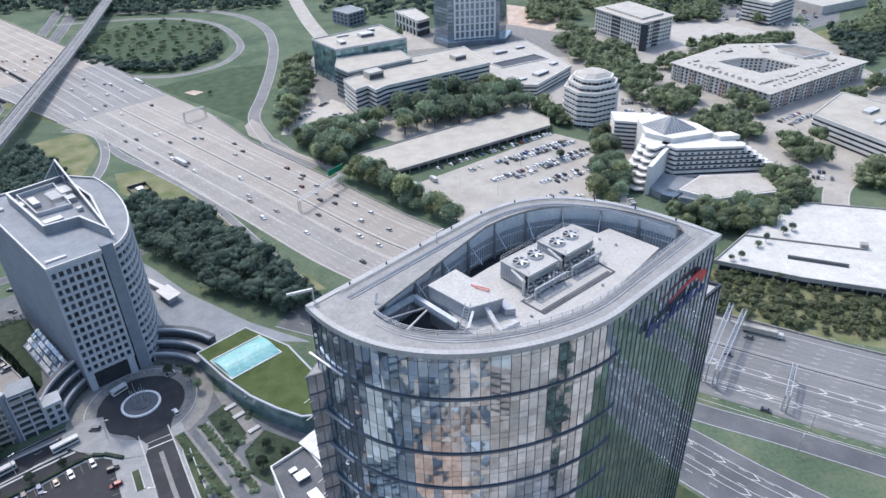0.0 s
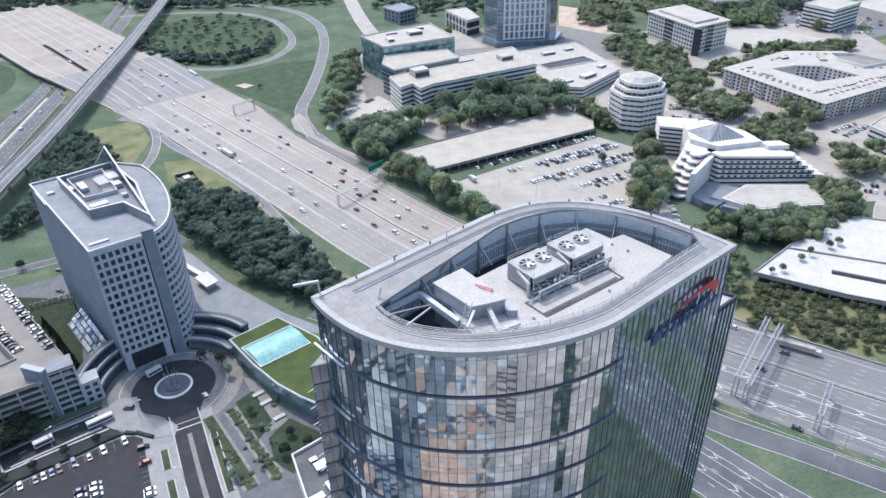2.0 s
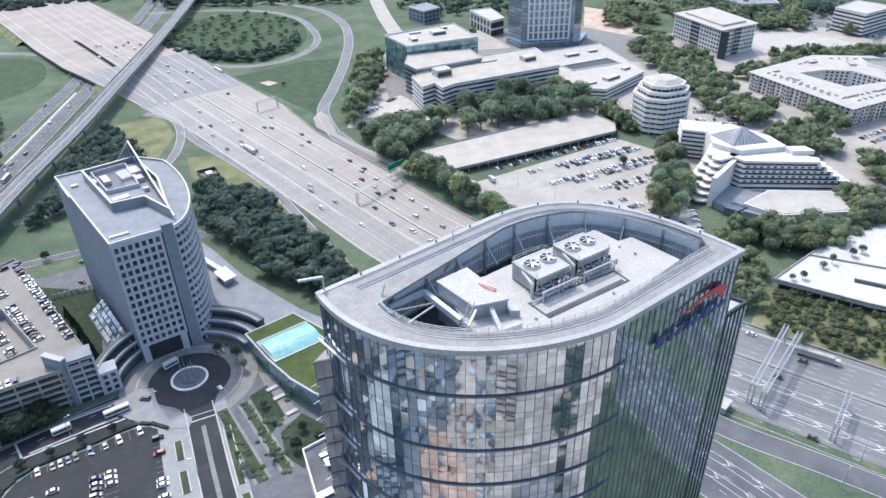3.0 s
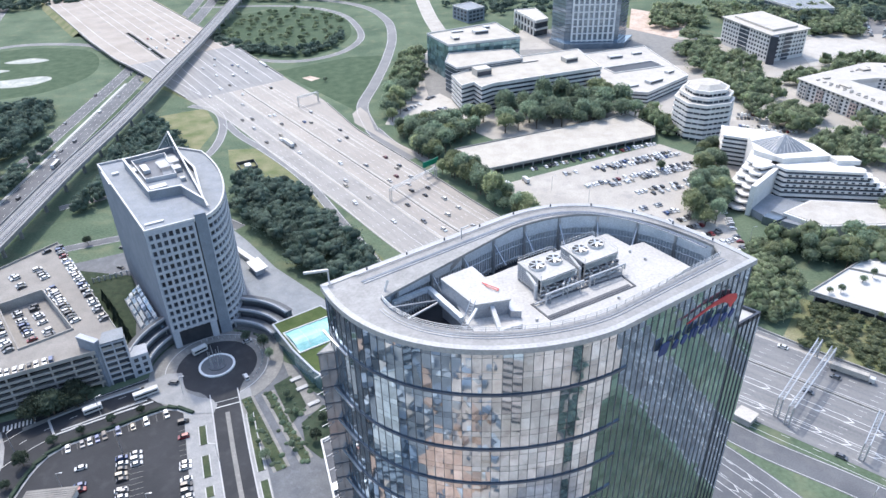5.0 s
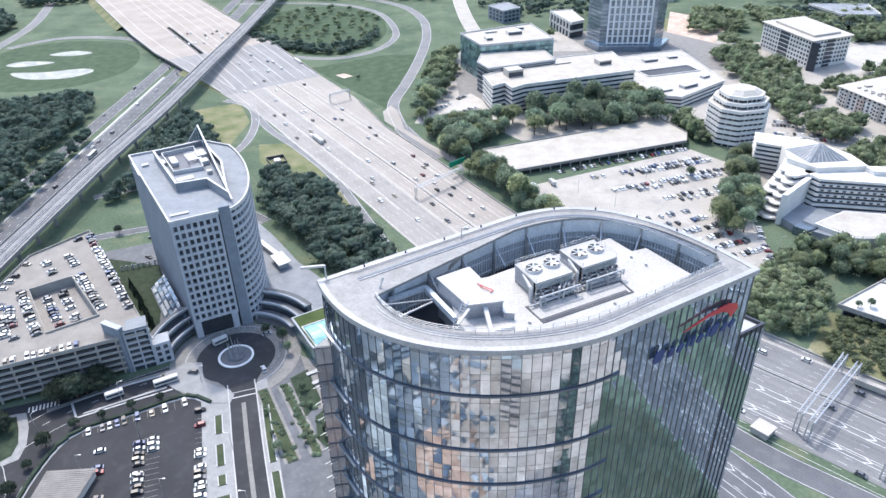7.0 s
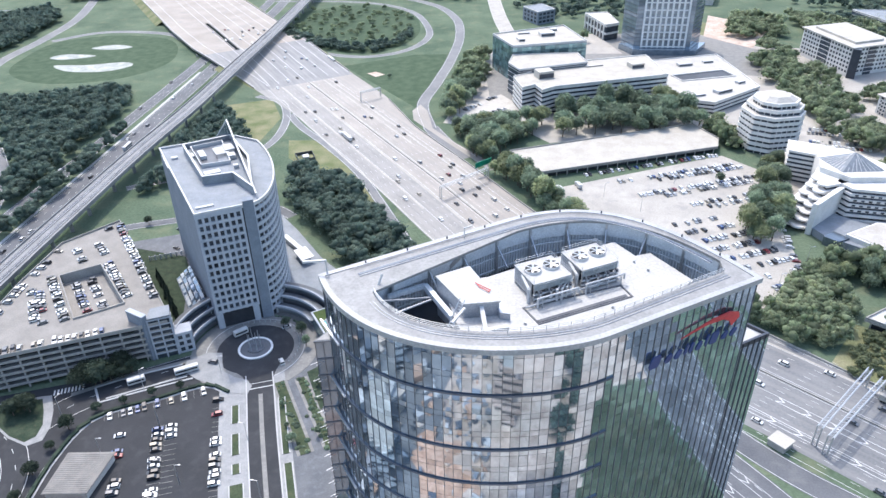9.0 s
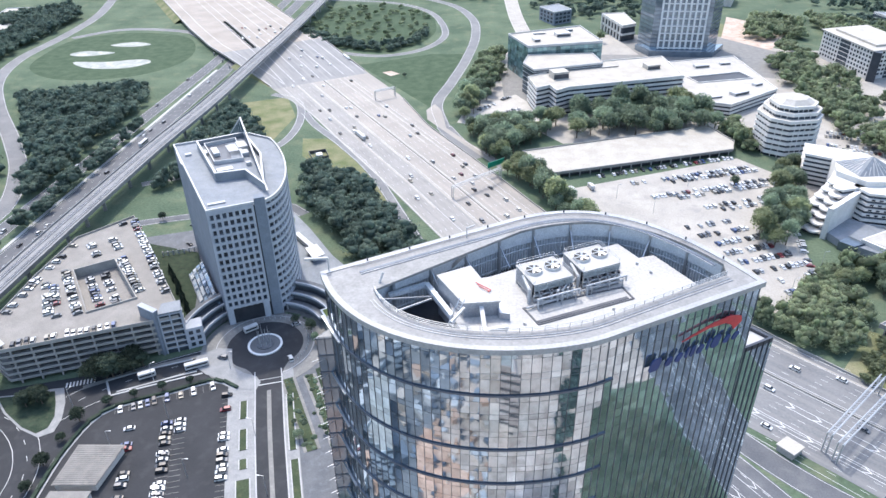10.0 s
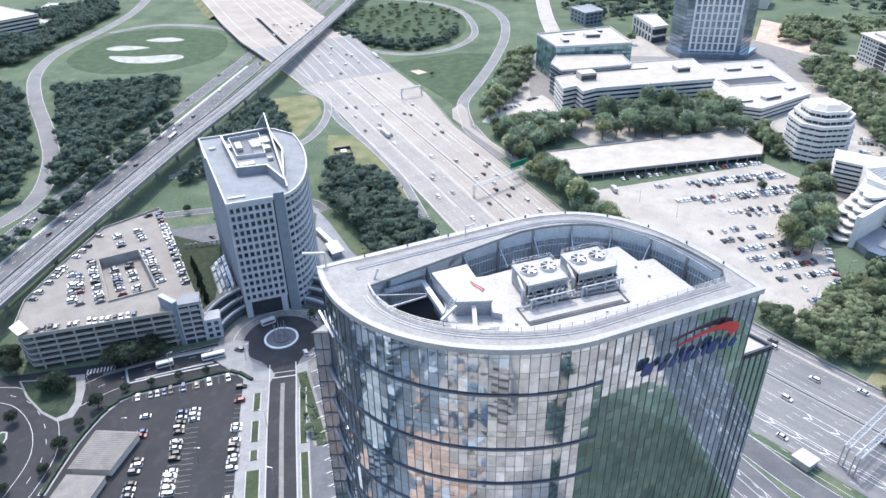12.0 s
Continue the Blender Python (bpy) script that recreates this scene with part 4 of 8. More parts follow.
for k in range(14):
    for a, b in (((-2.2, -2.3), (-3.6, -3.3)), ((-1.2, -2.2), (-2.4, -3.4))):
        lf = bmesh.new()
        add_bar(lf, (*a, 124 - 4.2 * k), (*b, 124 - 4.2 * k), 0.09)
        part("outrigger", lf, M["grey_metal"], tower, "short metal outrigger")

# Roof ring with its raised rim, rails and inner well.
inner = bezier((10, -5.4), (16, -20.0), (40, -17.0), (48.9, -11.8), 26)
inner += [(72.6, 2.4), (72.9, 6.1)]
inner += bezier((72.9, 6.1), (60, 25.0), (46, 23.0), (33.9, 15.0), 26)[1:]
inner += [(13, -0.6)]


def loop_resample(poly, n):
    pts = [Vector(p) for p in poly] + [Vector(poly[0])]
    run = [0.0]
    for p, q in zip(pts, pts[1:]):
        run.append(run[-1] + (q - p).length)
    out = []
    for k in range(n):
        s = run[-1] * k / n
        i = min(max(j for j in range(len(run)) if run[j] <= s + 1e-9), len(pts) - 2)
        out.append(tuple(pts[i] + (pts[i + 1] - pts[i]).normalized() * (s - run[i])))
    return out


def nearest_ring(poly, to):
    """Places on an outline nearest to each point of another one."""
    fine = [Vector(p) for p in loop_resample(poly, 900)]
    return [tuple(min(fine, key=lambda f: (f - Vector(q)).length_squared)) for q in to]


rim = inset(OUT, -0.55)
part("roof_fascia", ring(rim, inset(OUT, 0.5), 141.9, 142.95), M["ring_edge"], tower, "white metal edge of the roof ring")
bm = bmesh.new()
ring_in = nearest_ring(inner, OUT)
add_ring(bm, inset(OUT, 0.5), ring_in, 142.3, 142.8)
part("roof_ring", bm, M["ring_deck"], tower, "pale walkway of the roof ring")
fr = resample(far_line, 2.0)
for d, z, w, mt in ((0.9, 143.2, 0.12, "grey_metal"), (3.0, 142.9, 0.55, "band_metal"), (3.7, 142.98, 0.14, "grey_metal")):
    bm = bmesh.new()
    line = [(p, u) for p, u in fr if 4 < p.x < 74]
    add_strip(bm, line, -d + w / 2, -d - w / 2, z, 0.2)
    part("gutter_rail", bm, M[mt], tower, "long metal rail on the roof ring")
# guard rail along the near inner edge
nr = resample(bezier((10.3, -5.8), (16, -20.4), (40, -17.4), (48.9, -12.2), 26) + [(72.3, 2.0)], 2.1)
for h in (0.45, 0.8, 1.15):
    part("guard_rail", strip([(p, u) for p, u in nr], 0.04, -0.04, 142.8 + h, 0.07), M["galvanised"], tower)
post = mesh_of(box(-0.04, 0.04, -0.04, 0.04, 0, 1.2), M["galvanised"], "rail_post")
for p, u in nr:
    put("rail_post", post, tower, pose(p.x, p.y, 142.75))
for off, hw in ((-0.9, 0.05), (-1.5, 0.04)):
    part("window_track", strip(nr[1:], off + hw, off - hw, 142.92, 0.12), M["grey_metal"], tower, "grey track for window cleaning")
anchor = bmesh.new()
add_tube(anchor, 0.16, 0.16, 0, 0.5, 8)
anchor = mesh_of(anchor, M["dark_metal"], "anchor_post")
for p, u in resample(far_line, 8.5)[1:-1]:
    put("anchor_post", anchor, tower, pose(p.x + u.y * 0.2, p.y - u.x * 0.2, 142.95))

# Inner walls: louvre slats between posts on the far side, a plain wall on the near side.
well = inset(inner, -1.2)
part("well_wall", ring(inset(inner, -1.7), well, 130.0, 142.3), M["well_skylit"], tower, "grey inner wall of the roof well")
part("well_floor", prism(inset(inner, -1.1), 130.0, 131.0), M["dark_metal"], tower, "dark floor of the roof well")
far_in = bezier((72.9, 6.1), (60, 25.0), (46, 23.0), (33.9, 15.0), 26) + [(13, -0.6)]
slat = mesh_of(box(-0.09, 0.09, -0.14, 0.14, 131.2, 139.6), M["louvre_blue"], "louvre_slat")
sl = resample(far_in, 0.62)
for p, u in sl:
    put("louvre_slat", slat, tower, facing(p, u, 0, 0.75))
for z in (132.6, 135.2, 138.0, 141.6):
    part("louvre_rail", strip(resample(far_in, 1.5), -0.45, -0.62, z, 0.22), M["louvre_blue"], tower)
part("screen_panel", strip(resample(far_in, 1.5), -0.42, -0.56, 142.2, 2.9), M["louvre_blue"], tower, "smooth pale upper screen panel")
lp = mesh_of(box(-0.22, 0.22, -0.3, 0.3, 131, 142.3), M["galvanised"], "louvre_post")
for p, u in resample(far_in, 8.4):
    put("louvre_post", lp, tower, facing(p, u, 0, 0.35))
for p, u in resample(far_in, 8.4)[2:-1]:
    bm = bmesh.new()
    n = Vector((u.y, -u.x))
    a = p + n * 0.3
    b = p - n * 3.2
    add_bar(bm, (a.x, a.y, 141.0), (b.x, b.y, 137.5), 0.22)
    part("brace", bm, M["galvanised"], tower, "slanting steel brace")

# White deck with the stair box, and the open pit at the sharp end.
deck = [(22, 2.0), (30.4, 4.8), (34.4, 7.2), (55.8, 18.0), (59.1, 12.8), (62.2, 13.9), (68.2, 4.2), (49, -9.8), (38, -13.0), (27, -14.5), (24.5, -9.0)]
part("roof_deck", prism(deck, 138.6, 139.5), M["membrane"], tower, "white membrane deck of the plant roof")
part("deck_gutter", prism([(38.6, -8.6), (38.9, -9.2), (55.2, -1.1), (54.9, -0.5)], 139.5, 139.62), M["asphalt"], tower, "dark drain channel")
sb = [(20.9, 0.1), (26.7, 3.5), (32.1, -7.2), (26.0, -8.2)]
part("stair_box", prism(sb, 131, 142.3), M["grey_metal"], tower, "grey stair box with white roof")
part("stair_box_roof", prism(inset(sb, -0.15), 142.3, 142.6), M["membrane"], tower)
vent = [(31.0, -4.4), (32.6, -5.0), (34.0, -8.6), (32.2, -8.4)]
part("vent_hood", prism(vent, 139.5, 140.9), M["grey_metal"], tower, "low grey metal vent hood")
for nm, a, b, w, mt, lb in (("roof_post", (9.9, -4.1, 140.4), (11.4, -2.4, 144.6), 0.3, "white_metal", "slanting white post"),
                            ("roof_strut", (14.6, -11.0, 142.4), (19.9, -2.2, 139.0), 0.26, "white_metal", "thin white strut across the open pit"),
                            ("pit_truss", (12.0, -1.5, 139.0), (18.6, 2.3, 139.0), 0.8, "louvre_blue", "blue-grey truss beam of the pit"),
                            ("pit_truss", (18.6, 2.3, 139.0), (24.0, -7.4, 139.0), 0.9, "louvre_blue", "blue-grey truss beam of the pit"),
                            ("roof_brace", (20.8, 6.8, 138.0), (25.6, 9.0, 142.3), 0.8, "galvanised", "broad slanting steel brace"),
                            ("duct", (28.9, -6.6, 141.6), (29.8, -12.8, 140.2), 0.75, "white_metal", "white sloping duct"),
                            ("duct", (29.6, -12.8, 140.2), (33.6, -11.2, 140.1), 0.7, "white_metal", "white sloping duct"),
                            ("pit_truss", (10.6, -6.4, 141.4), (20.6, -0.6, 138.4), 0.3, "grey_metal", "grey cross tie"),
                            ("roof_strut", (24.2, -13.6, 142.5), (26.2, -9.4, 142.5), 0.4, "white_metal", "short white gangway")):
    bm = bmesh.new()
    add_bar(bm, a, b, w)
    part(nm, bm, M[mt], tower, lb)
bm = bmesh.new()
for k in range(8):
    t0, t1 = Vector((18.6, 2.3, 139.5)).lerp(Vector((24.0, -7.4, 139.5)), k / 8), Vector((18.6, 2.3, 138.0)).lerp(Vector((24.0, -7.4, 138.0)), (k + 0.5) / 8)
    t2 = Vector((18.6, 2.3, 139.5)).lerp(Vector((24.0, -7.4, 139.5)), (k + 1) / 8)
    add_bar(bm, t0, t1, 0.14)
    add_bar(bm, t1, t2, 0.14)
add_bar(bm, (18.6, 2.3, 137.9), (24.0, -7.4, 137.9), 0.3)
part("truss_lattice", bm, M["louvre_blue"], tower, "lattice of the truss beam")
bm = bmesh.new()
for k in range(9):
    add_bar(bm, (23.5 + 0.2 * k, -10.2 + 0.28 * k, 139.6 + 0.36 * k), (24.3 + 0.2 * k, -10.7 + 0.28 * k, 139.6 + 0.36 * k), 0.1)
for s in (0, 0.8):
    add_bar(bm, (23.4 + s, -10.3 - 0.6 * s, 139.4), (25.4 + s, -7.6 - 0.6 * s, 143.3), 0.13)
part("roof_ladder", bm, M["galvanised"], tower)
bm = bmesh.new()
for a, b in (((27.9, -2.2), (30.6, -4.4)), ((28.6, -3.4), (30.4, -4.9)), ((28.0, -2.1), (28.7, -3.5)), ((30.6, -4.3), (30.2, -5.0))):
    add_bar(bm, (*a, 142.85), (*b, 142.85), 0.17, sides=8)
part("valve_pipes", bm, M["sign_red"], tower, "short reddish pipes on the stair box roof")
for p in ((36.5, -9.6), (28.5, -12.2), (60.5, 7.5), (58.4, 10.4), (52, -4.6)):
    part("roof_drain", tube(0.3, 0.24, 0, 0.5, 8), M["galvanised"], tower, at=pose(p[0], p[1], 139.5))
# davit at the sharp corner
bm = bmesh.new()
add_bar(bm, (0.9, 0.4, 142.8), (0.9, 0.4, 145.6), 0.25)
add_bar(bm, (0.9, 0.4, 145.5), (-3.4, 0.6, 145.0), 0.4)
part("davit", bm, M["white_metal"], tower, "white davit arm at the roof corner")
bm = bmesh.new()
add_bar(bm, (25.6, 13.4, 142.8), (25.6, 13.4, 145.2), 0.2)
add_bar(bm, (25.6, 13.4, 145.0), (27.2, 14.6, 145.0), 0.2)
part("davit", bm, M["white_metal"], tower, "small white davit on the roof ring")


def cooling_tower(at):
    """A plant unit: louvred box on legs with two fans on top and pipes in front."""
    t = thing("cooling_tower", "white rooftop cooling tower with two fans and front pipes", "cooling tower", "cooling towers on the tower roof", at=at)
    L, D = 7.6, 7.2
    part("casing", box(-L / 2, L / 2, -0.4, D / 2, 0.7, 3.6, 0.06), M["grey_metal"], t, "grey metal casing")
    part("top_panel", box(-L / 2 - 0.15, L / 2 + 0.15, -D / 2, D / 2, 3.6, 3.82, 0.04), M["membrane"], t)
    part("base_frame", box(-L / 2, L / 2, -D / 2 + 0.3, D / 2, 0.45, 0.7), M["galvanised"], t)
    part("coil", box(-L / 2 + 0.15, L / 2 - 0.15, -D / 2 + 1.5, -0.4, 0.75, 2.9), M["black"], t, "dark coil bank")
    part("side_panel", box(-L / 2, -L / 2 + 0.12, -D / 2 + 1.0, -0.4, 0.7, 3.6), M["grey_metal"], t)
    part("side_panel", box(L / 2 - 0.12, L / 2, -D / 2 + 1.0, -0.4, 0.7, 3.6), M["grey_metal"], t)
    leg = mesh_of(box(-0.14, 0.14, -0.14, 0.14, 0, 3.6), M["galvanised"], "leg")
    for x in (-L / 2 + 0.16, -L / 6, L / 6, L / 2 - 0.16):
        put("leg", leg, t, pose(x, -D / 2 + 0.2, 0))
        put("leg", leg, t, pose(x, D / 2 - 0.2, 0))
    lou = mesh_of(box(-L / 2 - 0.1, L / 2 + 0.1, -0.5, 0.0, -0.04, 0.05), M["galvanised"], "louvre")
    for k in range(4):
        put("louvre", lou, t, pose(0, -D / 2 + 0.2, 2.55 + 0.3 * k, -24))
    beam = mesh_of(box(-L / 2, L / 2, -0.09, 0.09, -0.1, 0.1), M["galvanised"], "beam")
    for z in (1.15, 2.3):
        put("beam", beam, t, pose(0, -D / 2 + 0.15, z))
    slat_s = mesh_of(box(-0.06, 0.06, 0.0, D / 2 + 0.2, -0.05, 0.05), M["grey_metal"], "side_slat")
    for k in range(7):
        for s in (-1, 1):
            put("side_slat", slat_s, t, pose(s * L / 2, -0.2, 1.0 + 0.36 * k))
    rib = mesh_of(box(-0.05, 0.0, -0.05, 0.05, 0.75, 3.5), M["galvanised"], "casing_rib")
    for k in range(9):
        put("casing_rib", rib, t, pose(-L / 2, -D / 2 + 1.1 + k * 0.68, 0))
    for x in (-L / 2 + 0.5, 0.4, L / 2 - 0.5):
        rack = bmesh.new()
        add_bar(rack, (x, -D / 2 - 2.2, 0), (x, -D / 2 - 2.2, 1.9), 0.14)
        add_bar(rack, (x, -D / 2 - 0.3, 0), (x, -D / 2 - 0.3, 1.9), 0.14)
        add_bar(rack, (x, -D / 2 - 2.3, 1.85), (x, -D / 2, 1.85), 0.16)
        add_bar(rack, (x, -D / 2 - 2.3, 0.9), (x, -D / 2, 0.9), 0.12)
        part("pipe_rack", rack, M["galvanised"], t)
    bm = bmesh.new()
    add_bar(bm, (-L / 2 - 0.3, -D / 2 - 1.9, 2.1), (L / 2 + 0.4, -D / 2 - 1.9, 2.1), 0.36, sides=8)
    add_bar(bm, (-L / 2 - 0.3, -D / 2 - 1.9, 0.0), (-L / 2 - 0.3, -D / 2 - 1.9, 2.2), 0.42, sides=8)
    add_bar(bm, (L / 2 + 0.35, -D / 2 - 1.9, 1.0), (L / 2 + 0.35, -D / 2 - 1.9, 2.2), 0.36, sides=8)
    add_bar(bm, (-L / 2 - 0.9, -D / 2 + 0.4, 0.0), (-L / 2 - 0.9, -D / 2 + 0.4, 3.0), 0.6, sides=10)
    add_bar(bm, (-L / 2 - 0.9, -D / 2 + 0.4, 2.9), (-L / 2 - 0.1, 0.6, 3.2), 0.55, sides=10)
    part("header_pipe", bm, M["white_metal"], t, "thick white header pipe")
    for z, y, w in ((0.5, -D / 2 - 1.0, 0.42), (1.1, -D / 2 - 0.6, 0.34), (1.75, -D / 2 - 0.3, 0.3)):
        bm = bmesh.new()
        add_bar(bm, (-L / 2 - 0.4, y, z), (L / 2 + 0.3, y, z), w, sides=8)
        part("pipe", bm, M["white_metal"], t)
    for x in (-3.0, -0.9, 1.2, 3.1):
        bm = bmesh.new()
        add_bar(bm, (x, -D / 2 - 0.9, 0), (x, -D / 2 - 0.9, 2.3), 0.4, sides=8)
        add_bar(bm, (x, -D / 2 - 0.9, 2.2), (x, -D / 2 + 1.6, 2.2), 0.36, sides=8)
        add_tube(bm, 0.36, 0.36, 0.9, 1.3, 8, pose(x, -D / 2 - 0.9, 0))
        part("riser_pipe", bm, M["white_metal"], t)
        part("valve", tube(0.22, 0.3, 2.3, 2.75, 8), M["dark_metal"], t, "dark valve wheel", at=pose(x, -D / 2 - 0.9, 0))
    for x in (-1.9, 1.9):
        f = part("fan", tube(1.62, 1.5, 3.8, 4.3, 24), M["white_metal"], t, at=pose(x, 0.4, 0))
        # Black disc on the closed drum paints the shade of its opening.
        part("fan_throat", tube(1.42, 1.42, 4.3, 4.32, 24), M["black"], f, "black disc for the shade in the fan opening")
        for k in range(6):
            b = bmesh.new()
            add_box(b, 0.25, 1.36, -0.2, 0.2, 0, 0.04, pose(0, 0, 4.36, 14, 0, 0))
            part("fan_blade", b, M["galvanised"], f, at=pose(0, 0, 0, 0, 0, 60 * k))
        part("fan_hub", tube(0.32, 0.28, 4.3, 4.48, 10), M["white_metal"], f)
    for s in (-L / 2, L / 2):
        bm = bmesh.new()
        for h in (0.5, 0.95):
            add_bar(bm, (s, -D / 2 + 0.1, 3.8 + h), (s, D / 2, 3.8 + h), 0.05)
        for y in (-D / 2 + 0.1, 0, D / 2):
            add_bar(bm, (s, y, 3.8), (s, y, 4.8), 0.05)
        part("side_rail", bm, M["galvanised"], t)
    bm = bmesh.new()
    for h in (0.5, 0.95):
        add_bar(bm, (-L / 2, D / 2, 3.8 + h), (L / 2, D / 2, 3.8 + h), 0.05)
    part("side_rail", bm, M["galvanised"], t)
    return t


unit = cooling_tower(pose(40.1, 1.6, 139.5, 0, 0, 26.5))
copy_thing(unit, pose(49.0, 6.3, 139.5, 0, 0, 26.5))
pipes = bmesh.new()
for dx, w in ((0.0, 0.5), (0.9, 0.5), (1.8, 0.32)):
    a = Vector((42.4 + dx, -2.6 + dx * 0.5))
    add_bar(pipes, (a.x, a.y, 139.5), (a.x, a.y, 142.0), w, sides=8)
    add_bar(pipes, (a.x, a.y, 141.8), (a.x + 1.6, a.y + 3.4, 141.8), w * 0.8, sides=8)
    add_bar(pipes, (a.x, a.y, 140.0), (a.x - 5.6, a.y - 3.0, 140.0), w * 0.7, sides=8)
    add_bar(pipes, (a.x, a.y, 140.3), (a.x + 8.0, a.y + 4.4, 140.3), w * 0.6, sides=8)
single("roof_pipework", pipes, M["white_metal"], "white insulated pipes between the cooling towers", "pipes")
kerb = [(36.2, -5.0), (38.8, -9.8), (56.2, -1.2), (54.6, 2.6)]
single("plant_pad", ring(ccw(kerb), inset(kerb, 0.3), 139.5, 139.66), M["asphalt"], "low grey kerb round the roof plant", "kerb")

# The sign on the straight side: plain blue blocks below a red sweep.
fu = (Vector((78, 0.5)) - Vector((49.5, -16))).normalized()
base = Vector((49.5, -16))
sign = thing("wall_sign", "navy blue sign blocks below a red sweep", "sign")


def on_face(u, z, out=0.75):
    n = Vector((fu.y, -fu.x))
    p = base + fu * u + n * out
    return (p.x, p.y, z)


def flat_shape(points, thick=0.25):
    bm = bmesh.new()
    a, b = [bm.verts.new(on_face(u, z, 0.6)) for u, z in points], [bm.verts.new(on_face(u, z, 0.6 + thick)) for u, z in points]
    bm.faces.new(a)
    bm.faces.new(b[::-1])
    for i in range(len(a)):
        j = (i + 1) % len(a)
        bm.faces.new((a[i], a[j], b[j], b[i]))
    bmesh.ops.recalc_face_normals(bm, faces=bm.faces)
    return bm


x = 9.0
for k, (w, h) in enumerate(((3.2, 2.5), (1.9, 1.7), (1.9, 1.7), (0.8, 2.4), (1.3, 2.2), (1.9, 1.7), (0.8, 2.6), (2.6, 2.5), (1.8, 1.6), (1.8, 1.6))):
    z = 131.7 + 0.02 * x
    v = w * 0.68
    pts = [(x + 0.2, z), (x + v - 0.3, z), (x + v, z + 0.4), (x + v + 0.45, z + h - 0.4), (x + v + 0.2, z + h), (x + 0.8, z + h), (x + 0.4, z + h - 0.4), (x, z + 0.4)]
    part("sign_block", flat_shape(pts), M["sign_blue"], sign, "navy blue sign block")
    x += w + 0.28
part("sign_sweep", flat_shape([(15.5, 136.2), (18.5, 137.1), (22.5, 138.0), (26.5, 138.2), (28.8, 137.4), (29.2, 136.2), (27.6, 134.8), (26.9, 136.0), (25.2, 137.0), (21.5, 137.2)]), M["sign_red"], sign, "red curved sweep")


# ---- buildings: shared makers ----
def wall_pose(a, b, s, z, out=0.0):
    """A pose on the outside of the wall from a to b (outline anticlockwise), s metres along it."""
    a, b = Vector(a), Vector(b)
    u = (b - a).normalized()
    return facing(a + u * s, u, z, out)


def punched(parent, a, b, z0, floors, fh, cols, w, h, mat, depth=0.05, margin=1.5, skip=None, me_cache={}, frame_mat=None):
    """Single windows in even rows on one wall, each an object of its own."""
    key = (round(w, 2), round(h, 2), mat.name)
    if key not in me_cache:
        me_cache[key] = mesh_of(box(-w / 2, w / 2, -0.1, depth, -h / 2, h / 2), mat, "window")
    n = (Vector(b) - Vector(a)).length
    step = (n - 2 * margin) / cols
    for f in range(floors):
        for c in range(cols):
            if skip and skip(f, c):
                continue
            put("window", me_cache[key], parent, wall_pose(a, b, margin + step * (c + 0.5), z0 + fh * (f + 0.5)))


def parapet_roof(t, poly, h, mat, wall, p=0.9, wide=0.5):
    part("roof", prism(inset(poly, wide), h - 0.3, h + 0.1), mat, t)
    part("parapet", ring(ccw(poly), inset(poly, wide), h - 0.6, h + p), wall, t)


def striped(name, label, category, poly, h, floors, wall, roof, glass, band=0.55, group="", base=0.0):
    """Floors of dark ribbon glass between pale spandrel bands that stand proud."""
    t = thing(name, label, category, group)
    part("glazing", prism(inset(poly, 0.7), base, h - 0.2), glass, t, "dark ribbon windows")
    fh = (h - base) / floors
    o, i = ccw(poly), inset(poly, 0.9)
    for f in range(1, floors + 1):
        z = base + fh * f
        part("spandrel", ring(o, i, z - fh * band, z), wall, t)
    parapet_roof(t, poly, h, roof, wall)
    return t


def roof_units(spots, z, rnd, mat="white_metal"):
    for x, y, w, d, h, a in spots:
        ob = thing("roof_unit", "pale metal air handling box on a roof", "roof unit", "boxes on flat roofs", at=pose(x, y, z, 0, 0, a))
        part("housing", box(-w / 2, w / 2, -d / 2, d / 2, 0.0, h, 0.08), M[mat], ob)
        part("grille", box(-w / 2 + 0.3, w / 2 - 0.3, -d / 2 - 0.03, -d / 2 + 0.1, 0.4, h * 0.7), M["dark_metal"], ob, "dark grille")


# ---- the office tower with the sail ----
office = thing("office_tower", "grey precast office tower with square windows and a rooftop sail", "office tower")
A, B, C = (-145, 238.5), (-99, 164), (-75, 176)
curve2 = bezier((-75, 176), (-66, 186), (-73, 222), (-94, 250), 14)
foot = [A, B] + curve2 + [(-108, 256.5)]
H2 = 64.0
part("body", prism(inset(foot, 0.9), 0, H2 - 0.4), M["dark_fill"], office, "dark glass behind the precast frame")
part("side_wall", prism([A, B, (B[0] + 1.2, B[1] + 0.9), (A[0] + 1.2, A[1] + 0.9)], 0, H2), M["precast_blue"], office, "plain blue-grey side wall")
part("side_wall", prism([A, (-108, 256.5), (-108.3, 255.3), (A[0] + 0.8, A[1] - 0.6)], 0, H2), M["precast_blue"], office, "plain blue-grey back wall")
fv = (Vector(C) - Vector(B)).normalized()
FN = (Vector(C) - Vector(B)).length
# front: seven bays of piers and spandrels over a tall entrance
rows2, fh2, z_first, flat_w = 13, 4.05, 9.0, 20.0
bay = flat_w / 7.0
pier_me = mesh_of(box(-0.55, 0.55, -0.9, 0.0, z_first, H2), M["precast"], "pier")
for k in range(8):
    put("pier", pier_me, office, wall_pose(B, C, k * bay + 0.55, 0))
sp_me = mesh_of(box(-flat_w / 2, flat_w / 2, -0.9, -0.04, -0.72, 0.72), M["precast"], "spandrel")
win_me = mesh_of(box(-bay / 2 + 0.6, bay / 2 - 0.6, -0.82, -0.62, -1.2, 1.2), M["window"], "window")
